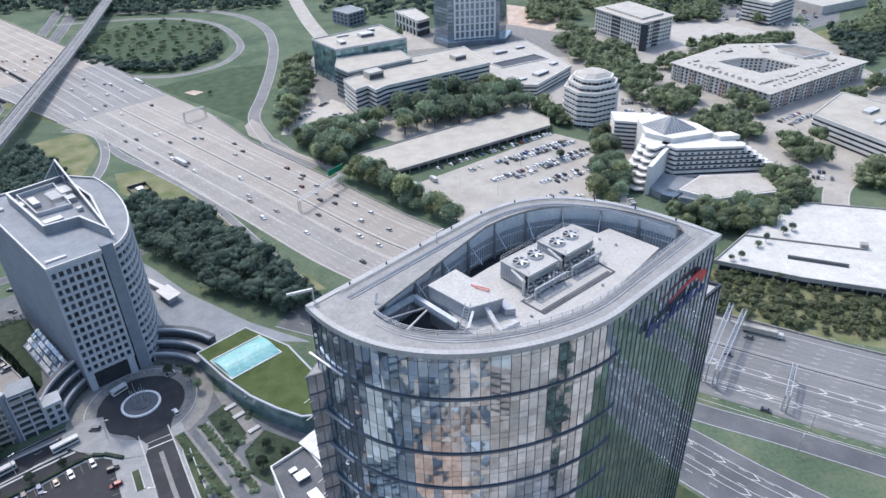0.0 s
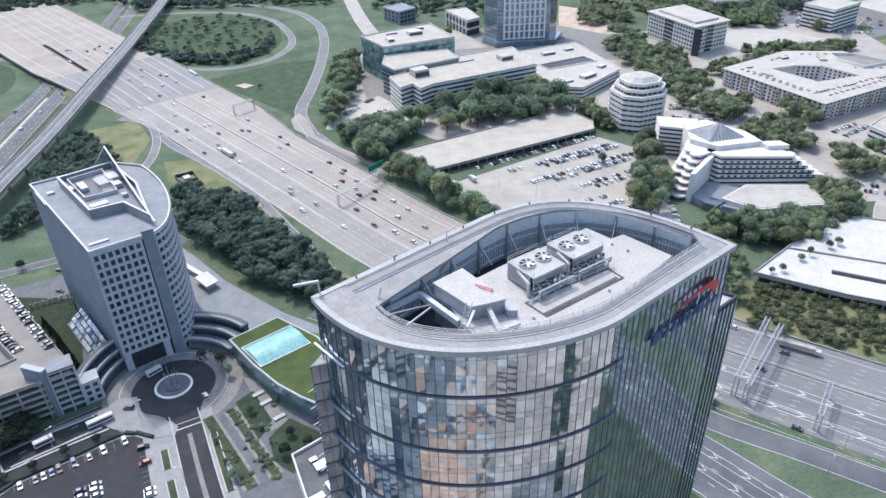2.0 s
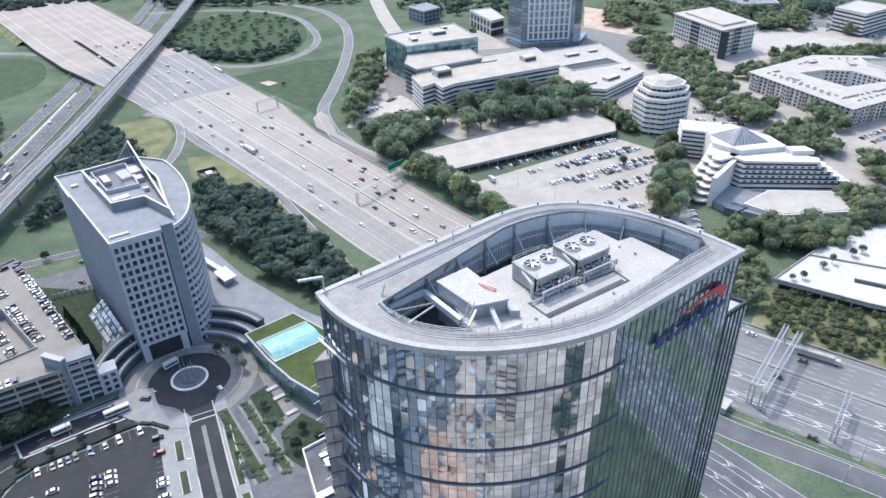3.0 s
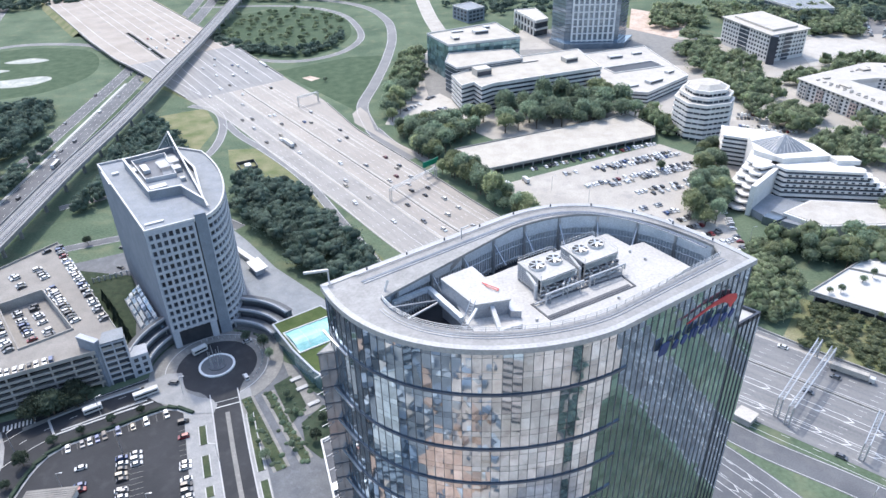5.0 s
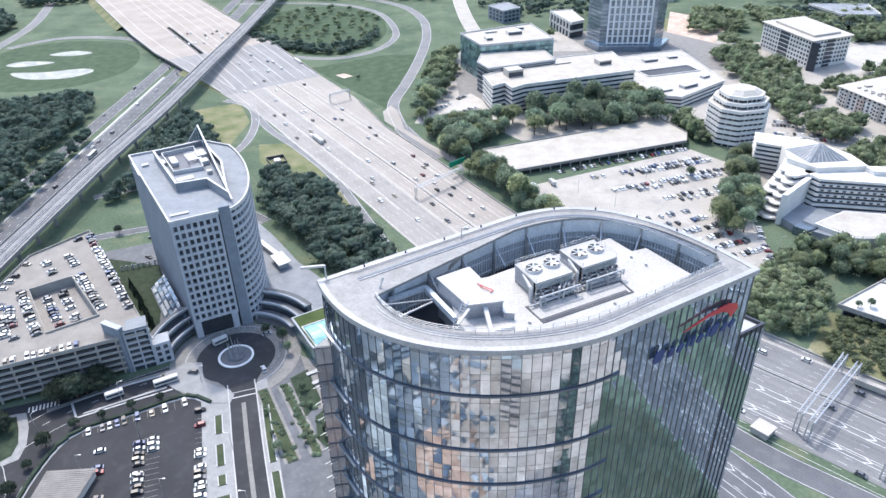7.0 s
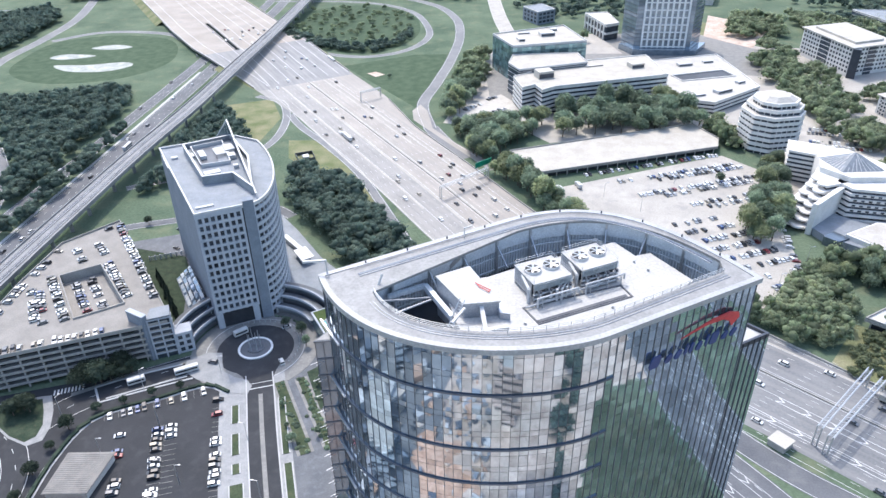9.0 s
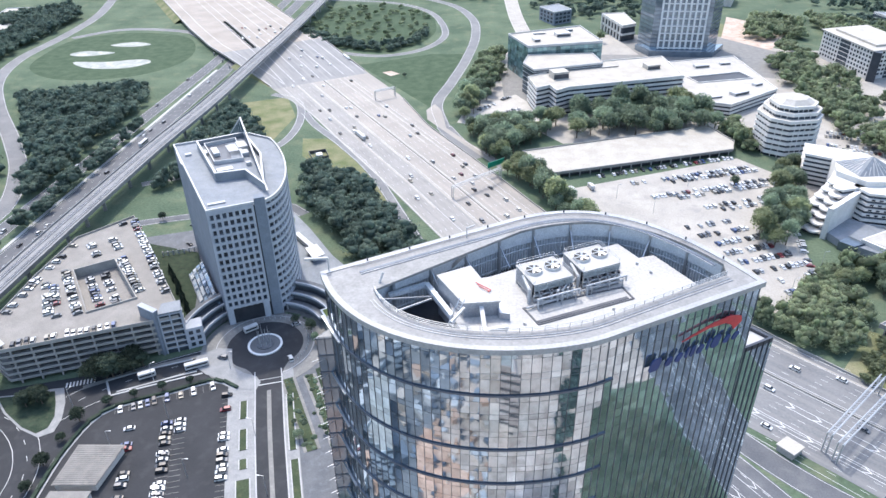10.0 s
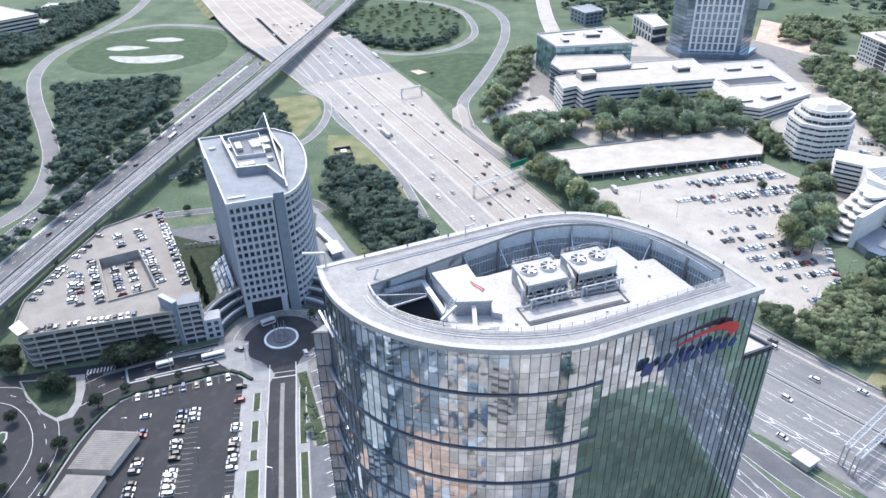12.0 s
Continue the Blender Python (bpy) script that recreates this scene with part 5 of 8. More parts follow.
for f in range(rows2 + 1):
    put("spandrel", sp_me, office, wall_pose(B, C, flat_w / 2 + 0.3, z_first + fh2 * f + 0.85))
    if f < rows2:
        for k in range(7):
            put("window", win_me, office, wall_pose(B, C, (k + 0.5) * bay + 0.55, z_first + fh2 * f + 2.9))
part("cornice", box(-flat_w / 2 - 0.4, flat_w / 2 + 0.4, -0.9, 0.06, -1.2, 0.6), M["precast"], office, at=wall_pose(B, C, flat_w / 2 + 0.3, H2 - 0.6))
leg_me = mesh_of(box(-1.5, 1.5, -2.4, 0.1, 0, z_first + 0.1), M["precast"], "entrance_leg")
for s in (1.5, flat_w - 0.9):
    put("entrance_leg", leg_me, office, wall_pose(B, C, s, 0))
entry = part("entrance", box(-6.2, 6.2, -3.0, -2.4, 0, 8.2), M["glass_blue"], office, "tall glazed entrance", at=wall_pose(B, C, 10.3, 0))
for x in (-5.6, -2.8, 0, 2.8, 5.6):
    part("entrance_post", box(x - 0.16, x + 0.16, -2.4, -2.1, 0, 7.6), M["white_metal"], entry)
for z in (3.4, 7.4):
    part("entrance_rail", box(-5.8, 5.8, -2.4, -2.05, z, z + 0.3), M["white_metal"], entry)
part("corner_strip", prism([(-79.6, 173.6), (-75.2, 175.8), (-77.4, 179.6), (-81.2, 177.8)], 0, H2 + 2.4), M["precast_blue"], office, "plain vertical corner strip")
# curved side: ribbon bands
cs = resample(curve2, 3.0)
for f in range(15):
    z = 3.4 + 4.05 * f
    bm = bmesh.new()
    add_strip(bm, cs, 0.9, 0.0, z + 1.75, 1.75)
    part("spandrel", bm, M["precast"], office)
cp = mesh_of(box(-0.3, 0.3, -0.9, -0.06, 0, H2), M["precast"], "pier")
for p, u in cs:
    put("pier", cp, office, facing(p, u, 0))
part("roof", prism(inset(foot, 0.6), H2 - 0.5, H2 - 0.1), M["roof_grey"], office, "blue-grey gravel roof")
part("parapet", ring(ccw(foot), inset(foot, 0.7), H2 - 0.8, H2 + 0.9), M["white_metal"], office, "pale parapet")
# penthouse walls sunk in the roof and the sail over them
pen = [(-130, 235), (-105.4, 195.5), (-92, 200.5), (-77.5, 185), (-90, 221), (-108, 249)]
part("penthouse", ring(ccw(pen), inset(pen, 0.8), H2 - 0.2, H2 + 4.2), M["roof_grey"], office, "grey screen wall round the roof plant")
part("penthouse_cap", ring(inset(pen, -0.12), inset(pen, 0.95), H2 + 4.2, H2 + 4.45), M["white_metal"], office, "pale cap of the screen wall")
part("penthouse_floor", prism(inset(pen, 0.8), H2 - 0.1, H2 + 1.6), M["roof_grey"], office)
# Thin dark slab paints the pit's shade; the floor has no hole.
part("plant_well", prism([(-124, 233), (-111, 212.5), (-104, 216), (-114, 238)], H2 + 1.6, H2 + 1.75), M["dark_metal"], office, "flat dark sheet for the shade of the plant pit")
well2 = [(-125.5, 234), (-111.5, 211), (-98, 216.5), (-111, 243)]
part("inner_screen", ring(ccw(well2), inset(well2, 0.45), H2 + 1.6, H2 + 3.6), M["white_metal"], office, "pale inner screen wall")
for k in range(6):
    part("louvre_slat", box(-3.4, 3.4, -0.5, 0.5, 0, 0.25), M["white_metal"], office, at=pose(-106.5 + 0.85 * k - 3, 232.5 - 1.35 * k, H2 + 3.4, 25, 0, 31))
part("roof_pipe", box(-0.25, 0.25, -9, 9, 0, 0.4), M["galvanised"], office, at=pose(-135, 222, H2 - 0.1, 0, 0, 31))
part("roof_hatch", box(-1.6, 1.6, -1.1, 1.1, 0, 1.1, 0.05), M["white_metal"], office, at=pose(-131.5, 226, H2 - 0.1, 0, 0, 31))
for x, y, w, d, h in ((-116, 225, 3.2, 9, 2.0), (-104, 232, 5, 8, 2.8), (-100, 224, 4, 5, 2.2), (-104, 205, 8, 4, 1.0), (-94, 212, 2.4, 2.4, 1.8), (-121, 224, 2, 5, 1.6)):
    part("plant_box", box(-w / 2, w / 2, -d / 2, d / 2, 0, h, 0.06), M["white_metal"], office, at=pose(x, y, H2 + 1.6, 0, 0, 31))
sail = part("sail", bmesh.new(), M["white_metal"], office, "white pointed roof sail")
bm = bmesh.new()
tip, low, back, foot_s = Vector((-109.5, 250.5, 76.0)), Vector((-75.6, 182.5, H2 + 2.0)), Vector((-118.0, 253.0, H2 + 0.8)), Vector((-107, 247, H2 + 0.5))
add_bar(bm, tip, low, 0.75)
add_bar(bm, tip, back, 0.6)
add_bar(bm, foot_s, low, 0.5)
add_bar(bm, back, foot_s, 0.4)
for k in range(1, 7):
    t = k / 7
    add_bar(bm, tip.lerp(low, t * 0.8), foot_s.lerp(low, t * 0.8), 0.18)
    add_bar(bm, tip.lerp(back, t), foot_s.lerp(back, t), 0.14)
bm.to_mesh(sail.data)
bm.free()
bm = bmesh.new()
bm.faces.new([bm.verts.new(v) for v in (tip - Vector((0, 0, 0.6)), back + Vector((0.2, -0.5, 0.2)), foot_s)])
bm.faces.new([bm.verts.new(v) for v in (tip - Vector((0.2, 0, 0.6)), foot_s, low - Vector((0.3, 0, 0.5)))])
part("sail_glass", bm, M["glass_blue"], office, "blue glass infill of the sail")
part("roof_slab", box(-4, 4, -0.8, 0.8, 0, 0.7), M["white_metal"], office, at=pose(-97, 172.5, H2 - 0.1, 0, 0, 27))

# curved low terraces at the foot of the tower
for r0, r1, z, a0, a1 in ((29.5, 31.5, 5.0, 128, 182), (33, 35, 8.0, 131, 181), (36.5, 38, 11.0, 134, 180), (28, 30, 4.5, 35, 95), (33, 35, 7.5, 37, 92), (38, 40, 10.5, 40, 90)):
    t = thing("curved_terrace", "curved pale concrete terrace wall at the tower foot", "terrace", "terraces round the turning circle")
    n = 18

    def arc_line(r):
        return [(-77 + r * math.cos(radians(a0 + (a1 - a0) * k / n)), 149.7 + r * math.sin(radians(a0 + (a1 - a0) * k / n))) for k in range(n + 1)]
    # Slab, wall and strip greys include the shade of the office tower.
    part("slab", prism(arc_line(r1) + arc_line(r0)[::-1], z - 0.7, z), M["roof_grey"], t)
    part("coping", prism(arc_line(r0 + 0.45) + arc_line(r0 - 0.1)[::-1], z, z + 0.9), M["precast"], t, "pale thin coping")
    part("glazing", prism(arc_line(r1 - 0.3) + arc_line(r1 - 0.6)[::-1], z - 2.6, z - 0.9), M["glass_blue"], t, "band of blue glass")
    part("terrace_wall", prism(arc_line(r1 + 1.8) + arc_line(r1 - 0.4)[::-1], 0, z - 0.7), M["plaza"], t, "grey terrace wall with shade put into its colour")
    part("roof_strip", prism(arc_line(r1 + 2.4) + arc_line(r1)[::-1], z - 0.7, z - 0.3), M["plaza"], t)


# ---- parking garage ----
garage = thing("parking_garage", "pale concrete parking garage with open decks and cars on top", "parking garage")
gp = [(-182.5, 115.5), (-113.5, 144.5), (-119.5, 156), (-178, 238), (-199, 212), (-200.5, 174), (-199, 141), (-191, 121)]
gp = ccw(gp)
GH = 19.4
pit = [(-183, 180), (-167, 191), (-140, 158), (-158, 145.5)]
bm = bmesh.new()
ov = [bm.verts.new((*p, GH)) for p in gp]
pv = [bm.verts.new((*p, GH)) for p in ccw(pit)]
for loop in (ov, pv):
    for i in range(len(loop)):
        bm.edges.new((loop[i], loop[(i + 1) % len(loop)]))
bmesh.ops.triangle_fill(bm, use_beauty=True, edges=bm.edges[:])
for f in [f for f in bm.faces if inside(f.calc_center_median().xy[:], ccw(pit))]:
    bm.faces.remove(f)
bmesh.ops.recalc_face_normals(bm, faces=bm.faces)
if sum(f.normal.z for f in bm.faces) < 0:
    bmesh.ops.reverse_faces(bm, faces=bm.faces)
part("top_deck", bm, M["deck_garage"], garage, "sun-bleached top parking deck")
part("pit_floor", prism(inset(pit, -0.5), 14.6, 15.2), M["deck_garage"], garage, "lower parking level in the opening")
part("pit_wall", ring(inset(pit, -0.5), ccw(pit), 15.2, GH + 0.9), M["concrete"], garage, "low wall round the opening")
# Solid dark block stands in for shade between the decks.
part("dark_fill", prism(inset(gp, 3.0), 0, 14.4), M["dark_fill"], garage, "solid dark block for the shade inside the decks")
for f in range(1, 7):
    z = GH * f / 6
    part("deck_edge", ring(gp, inset(gp, 0.35), z - 0.9, z + (1.0 if f == 6 else 0.35)), M["concrete"], garage, "pale concrete parapet band")
    if f < 6:
        part("deck", ring(inset(gp, 0.35), inset(gp, 3.2), z - 0.7, z - 0.4), M["concrete"], garage)
gc = mesh_of(box(-0.4, 0.4, -1.2, -0.4, 0, GH - 0.8), M["concrete"], "column")
for a, b in zip(gp, gp[1:] + gp[:1]):
    n = (Vector(b) - Vector(a)).length
    for k in range(max(1, round(n / 8.0))):
        put("column", gc, garage, wall_pose(a, b, (k + 0.5) * n / max(1, round(n / 8.0)), 0))
stair = thing("stair_tower", "glazed stair tower at the corner of the garage", "stair tower")
part("wall", prism([(-131.9, 144.6), (-122.4, 139.7), (-121.3, 141.8), (-130.8, 146.7)], 0, 24.8), M["precast_blue"], stair, "plain blue-grey wall")
part("wall_cap", prism([(-132.1, 144.6), (-122.3, 139.5), (-121.1, 141.9), (-130.8, 146.9)], 24.8, 25.3), M["precast"], stair, "pale cap of the wall")
part("glazing", prism([(-121.4, 141.2), (-112.4, 145.2), (-115.6, 152.4), (-123, 149)], 0, 22.4), M["window_band"], stair, "dark stair glazing")
for k in range(7):
    part("landing_edge", prism([(-121.6, 140.8), (-112.0, 145.0), (-115.4, 152.8), (-123, 149.4)], 3.2 * k + 2.4, 3.2 * k + 3.0), M["precast"], stair)
for a in ((-121.2, 141.0), (-116.7, 142.9), (-112.3, 144.9)):
    part("stair_post", box(a[0] - 0.25, a[0] + 0.25, a[1] - 0.25, a[1] + 0.25, 0, 22.6), M["precast"], stair)
part("roof", prism([(-121.6, 140.8), (-112.0, 145.0), (-115.4, 152.8), (-123, 149.4)], 22.5, 23.1), M["roof_grey"], stair)
part("low_wing", prism([(-112.2, 145.2), (-105.6, 148.6), (-108.6, 155.4), (-115.2, 152.2)], 0, 11.5), M["precast"], stair, "lower pale wing with square openings")
for f in range(3):
    for k in range(2):
        part("opening", box(-0.95, 0.95, -0.3, 0.05, 1.2 + 3.4 * f, 3.2 + 3.4 * f), M["window"], stair, at=wall_pose((-112.2, 145.2), (-105.6, 148.6), 2.0 + 3.3 * k, 0))
# sloping glass roof, fence and dark conifers between garage and office tower
atrium = thing("glass_atrium", "sloping glass roof beside the tower, white and blue reflections coloured into its panes", "atrium")
at_a, at_b, at_n = Vector((-104.0, 169.5)), Vector((-129.5, 210.8)), Vector((-0.85, -0.525))
part("frame", prism([at_a, at_b, at_b + at_n * 8.6, at_a + at_n * 8.6], 0, 1.6), M["precast_blue"], atrium)
pane_me = mesh_of(box(-1.0, 1.0, -1.0, 1.0, 0, 0.12), M["shard"], "pane")
at_r = random.Random(8)
at_u = (at_b - at_a).normalized()
turn_a = math.degrees(math.atan2(at_u.y, at_u.x))
for i in range(22):
    for j in range(4):
        p = at_a + at_u * (1.1 + 2.15 * i) + at_n * (1.1 + 2.1 * j)
        put("pane", pane_me, atrium, pose(p.x, p.y, 7.6 - 1.6 * j, 0, 0, turn_a) @ pose(0, 0, 0, -36 + at_r.uniform(-8, 8), at_r.uniform(-10, 10), 0))
bm = bmesh.new()
for i in range(12):
    p = at_a + at_u * (4.2 * i)
    q = p + at_n * 8.4
    add_bar(bm, (p.x, p.y, 8.2), (q.x, q.y, 1.6), 0.2)
    add_bar(bm, (p.x, p.y, 0), (p.x, p.y, 8.2), 0.2)
part("rafter", bm, M["white_metal"], atrium, "white steel rafters")
fence = thing("yard_fence", "pale fence with square posts across the service yard", "fence")
f_post = mesh_of(box(-0.3, 0.3, -0.3, 0.3, 0, 3.0), M["precast"], "post")
f_slat = mesh_of(box(-0.08, 0.08, -0.06, 0.06, 0.2, 2.6), M["precast"], "slat")
for k in range(8):
    p = Vector((-160, 226)).lerp(Vector((-141, 233.5)), k / 7)
    put("post", f_post, fence, pose(p.x, p.y, 0.1, 0, 0, 21))
    for j in range(1, 5):
        q = Vector((-160, 226)).lerp(Vector((-141, 233.5)), (k + j / 5) / 7)
        if k < 7:
            put("slat", f_slat, fence, pose(q.x, q.y, 0.1, 0, 0, 21))
part("rail", strip(spline([(-160, 226), (-141, 233.5)], 4.0), 0.1, -0.1, 2.6, 0.2), M["precast"], fence)
hedge = thing("hedge", "low clipped dark hedge along the lot kerb", "hedge")
for i in range(len(HEDGE) - 1):
    (p, u), (q, _) = HEDGE[i], HEDGE[i + 1]
    m, L = (p + q) / 2, (q - p).length
    bm = box(-L / 2, L / 2, -0.75, 0.75, 0.0, 1.15, 0.15)
    for v in bm.verts:
        v.co += Vector(noise.noise_vector(Vector((m.x + v.co.x, m.y + v.co.y, v.co.z)) * 1.7)) * 0.22
    part("hedge_block", bm, M["conifer"], hedge, at=pose(m.x, m.y, 0.2, 0, 0, math.degrees(math.atan2(u.y, u.x))))
con = bmesh.new()
con_r = random.Random(3)
for k in range(9):
    z = 0.9 + 0.85 * k
    rad = 1.75 * (1 - k / 9.5)
    lo_v = [con.verts.new((rad * con_r.uniform(0.7, 1.15) * math.cos(math.tau * i / 9), rad * con_r.uniform(0.7, 1.15) * math.sin(math.tau * i / 9), z + con_r.uniform(-0.3, 0.15))) for i in range(9)]
    tip_v = con.verts.new((0, 0, z + 1.7))
    for i in range(9):
        con.faces.new((lo_v[i], lo_v[(i + 1) % 9], tip_v))
con = mesh_of(con, M["conifer"], "foliage")
con_trunk = mesh_of(tube(0.2, 0.08, 0, 6.0, 7), M["bark"], "trunk")
for k in range(13):
    p = Vector((-118.5, 165)).lerp(Vector((-148, 209)), k / 12)
    c = thing("conifer", "slim dark conifer beside the garage wall", "conifer", "conifers beside the garage", at=pose(p.x + con_r.uniform(-0.8, 0.8), p.y + con_r.uniform(-0.8, 0.8), 0.15) @ Matrix.Diagonal((1, 1, con_r.uniform(0.55, 0.85), 1)))
    put("foliage", con, c)
    put("trunk", con_trunk, c)
canopy = thing("ramp_canopy", "small white canopy on the garage corner", "canopy")
part("canopy_roof", prism([(-191, 119), (-183, 114), (-181, 119), (-190, 125)], GH + 1.8, GH + 2.2), M["white_metal"], canopy)
cpost = mesh_of(box(-0.15, 0.15, -0.15, 0.15, GH, GH + 1.8), M["white_metal"], "canopy_post")
for p in ((-190, 120), (-183.5, 115.5), (-189, 123.5), (-182.5, 118.5)):
    put("canopy_post", cpost, canopy, pose(*p, 0))

# ---- turning circle, drive and gardens ----
CX, CY = -77.0, 149.7


def disc(r, z0, z1, sides=48):
    return tube(r, r, z0, z1, sides)


setting("pavement", disc(30, 0.0, 0.19), M["paving"], "pale stone paving round the turning circle", "pavement").location = (CX, CY, 0)
setting("kerb", disc(23.2, 0.19, 0.30), M["stone_white"], "pale kerb of the turning circle", "kerb").location = (CX, CY, 0)
setting("pavement", disc(22.8, 0.30, 0.315), M["paving"], "ring of pale pavers", "pavement").location = (CX, CY, 0)
setting("road", disc(18.0, 0.30, 0.33), M["asphalt_dark"], "dark asphalt turning circle", "turning circle").location = (CX, CY, 0)
fountain = thing("fountain", "round dark fountain island with tall metal rods", "fountain", at=pose(CX, CY, 0.3))
circ = [(math.cos(math.tau * k / 40), math.sin(math.tau * k / 40)) for k in range(40)]
part("rim", ring([(8.2 * x, 8.2 * y) for x, y in circ], [(7.2 * x, 7.2 * y) for x, y in circ], 0, 0.6), M["white_paint"], fountain, "white stone rim")
part("planting", disc(7.2, 0, 0.3), M["asphalt"], fountain, "dark wet stone basin")
part("basin", disc(4.0, 0.3, 0.7, 24), M["plaza"], fountain)
for k in range(6):
    a = math.tau * k / 6
    bm = bmesh.new()
    add_tube(bm, 0.24, 0.1, 0.6, 8.5 + (k % 3) * 1.2, 8)
    part("rod", bm, M["galvanised"], fountain, "tapered metal rod", at=pose(2.6 * math.cos(a), 2.6 * math.sin(a), 0, 3 * math.sin(a), 3 * math.cos(a), 0))
bol = mesh_of(tube(0.22, 0.2, 0.3, 1.3, 8), M["stone_white"], "bollard")
for k in range(22):
    a = radians(-35 + k * 7.5)
    tagged(put("bollard", bol, None, pose(CX + 20.6 * math.cos(a), CY + 20.6 * math.sin(a), 0)), "short pale stone bollard by the turning circle", "bollard", "bollards round the turning circle")
DRV = spline([(-70.5, 132), (-66.3, 119), (-58, 92), (-45, 52), (-30, 5)], 5.0)
setting("pavement", strip(DRV, 11.2, -17.5, 0.20), M["apron"], "pale pavement along the drive", "pavement")
setting("road", strip(DRV, 5.9, -5.9, 0.24), M["asphalt_dark"], "dark asphalt drive with a pale median", "drive")
neck_dir = math.atan2(119 - CY, -66.3 - CX)
neck = [(CX + 17.6 * math.cos(neck_dir + a), CY + 17.6 * math.sin(neck_dir + a)) for a in (-0.62, -0.3, 0.0, 0.3, 0.62)]
neck += [(DRV[k][0].x - DRV[k][1].y * s, DRV[k][0].y + DRV[k][1].x * s) for k, s in ((0, 7.4), (1, 5.6), (1, -5.6), (0, -7.4))]
setting("road", sheet(neck, 0.335), M["asphalt_dark"], "dark asphalt neck where the drive meets the circle", "drive")
setting("median_strip", strip(DRV[2:-7], 0.9, -0.9, 0.40, 0.2), M["paving"], "pale raised median of the drive", "median")
for s in (5.9, -5.9):
    setting("kerb", strip(DRV, s + 0.25, s - 0.25, 0.38, 0.3), M["stone_white"], "pale stone kerb of the drive", "kerb")
bm = bmesh.new()
for i, d in ((1, 0.0), (1, 3.4), (16, 0.0), (16, 3.4)):
    p, u = DRV[i]
    n = Vector((-u.y, u.x))
    a = p + u * d
    bm.faces.new([bm.verts.new((v.x, v.y, 0.262)) for v in (a - u * 0.25 - n * 5.6, a + u * 0.25 - n * 5.6, a + u * 0.25 + n * 5.6, a - u * 0.25 + n * 5.6)])
bmesh.ops.recalc_face_normals(bm, faces=bm.faces)
single("crossing_stripes", bm, M["paint_line"], "white crossing lines on the drive", "road markings", kind="stuff")
# planted strips beside the drive
k = 0
for i0, i1, o0, o1 in ((3, 5, -9.2, -12.2), (6, 8, -9.2, -12.2), (9, 10, -9.2, -12.2), (11, 22, -8.2, -13.4), (3, 9, 7.4, 10.2), (10, 18, 7.4, 10.6)):
    bed = thing("planting_bed", "planted green bed with a pale kerb beside the drive", "planting bed", "beds along the drive")
    line = DRV[i0:min(i1 + 1, len(DRV))]
    part("soil", strip(line, max(o0, o1), min(o0, o1), 0.42, 0.2), M["verge_dark"], bed)
    for o in (o0, o1):
        part("kerb", strip(line, o + 0.2, o - 0.2, 0.5, 0.3), M["stone_white"], bed)
GARD = [((-60, 127), (-39, 86), 5.0), ((-51, 130), (-30, 90), 4.0)]
for (a, b, w) in GARD:
    line = spline([a, b], 6.0)
    setting("pavement", strip(line, w / 2 + 0.9, -w / 2 - 0.9, 0.22), M["paving"], "pale path through the garden court", "path")
    setting("lawn", strip(line, w / 2 - 0.4, -w / 2 + 0.4, 0.30), M["verge_dark"], "clipped green garden strip", "garden strip")
setting("pavement", sheet([(-47, 150), (-40, 146), (-26, 118), (-33, 114)], 0.21), M["paving"], "pale stepped paving", "pavement")
setting("lawn", sheet([(-49, 134), (-42, 140), (-33, 120), (-38, 110)], 0.235), M["dark_cover"], "dark green garden lawn", "garden lawn")
# Dark sheet stands in for tree shade over this corner of the court.
setting("planting", sheet([(-34, 110), (-26, 120), (-14, 110), (-7, 108), (-9, 97), (-24, 90), (-31, 97)], 0.24), M["dark_cover"], "dark planting between court and annex, shade put into its colour", "planting")
for p in ((-39.5, 137), (-36, 131), (-30, 121)):
    b = thing("stone_bench", "pale stone bench slab in the garden court", "bench", "benches in the garden court", at=pose(*p, 0.2, 0, 0, 30))
    part("seat", box(-2.6, 2.6, -1.0, 1.0, 0.4, 0.75, 0.05), M["stone_white"], b)
    for s in (-1.8, 1.8):
        part("foot", box(s - 0.3, s + 0.3, -0.8, 0.8, 0, 0.4), M["stone_white"], b)

# ---- low hall with a green roof and a glass vault ----
hall = thing("low_hall", "low curved hall with grass roof and a turquoise vault", "hall")
hp = [(-53, 166), (-31, 179.5), (-12, 160), (-3, 140), (-1, 112), (-10, 113), (-20, 121), (-30, 131), (-41, 146)]
part("wall", prism(inset(hp, 0.5), 0, 9.4), M["glass_green"], hall, "pale glass wall")
part("roof_slab", prism(hp, 9.3, 10.0), M["precast"], hall)
part("grass_roof", prism(inset(hp, 0.9), 10.0, 10.15), M["roof_grass"], hall, "bright green grass roof")
va, vb, vc, vd = Vector((-46, 158)), Vector((-25, 170)), Vector((-16, 155.5)), Vector((-37, 143.5))
bm = bmesh.new()
rows = []
for k in range(13):
    t = k / 12
    ring_v = []
    for j in range(9):
        s = j / 8
        p = va.lerp(vb, t).lerp(vd.lerp(vc, t), s)
        ring_v.append(bm.verts.new((p.x, p.y, 10.2 + 2.2 * math.sin(math.pi * s))))
    rows.append(ring_v)
for r, q in zip(rows, rows[1:]):
    for j in range(8):
        bm.faces.new((r[j], r[j + 1], q[j + 1], q[j]))
bm.faces.new(rows[0][::-1])
bm.faces.new(rows[-1])
bmesh.ops.recalc_face_normals(bm, faces=bm.faces)
vault = part("vault", bm, M["pool_glass"], hall, "turquoise translucent vault")
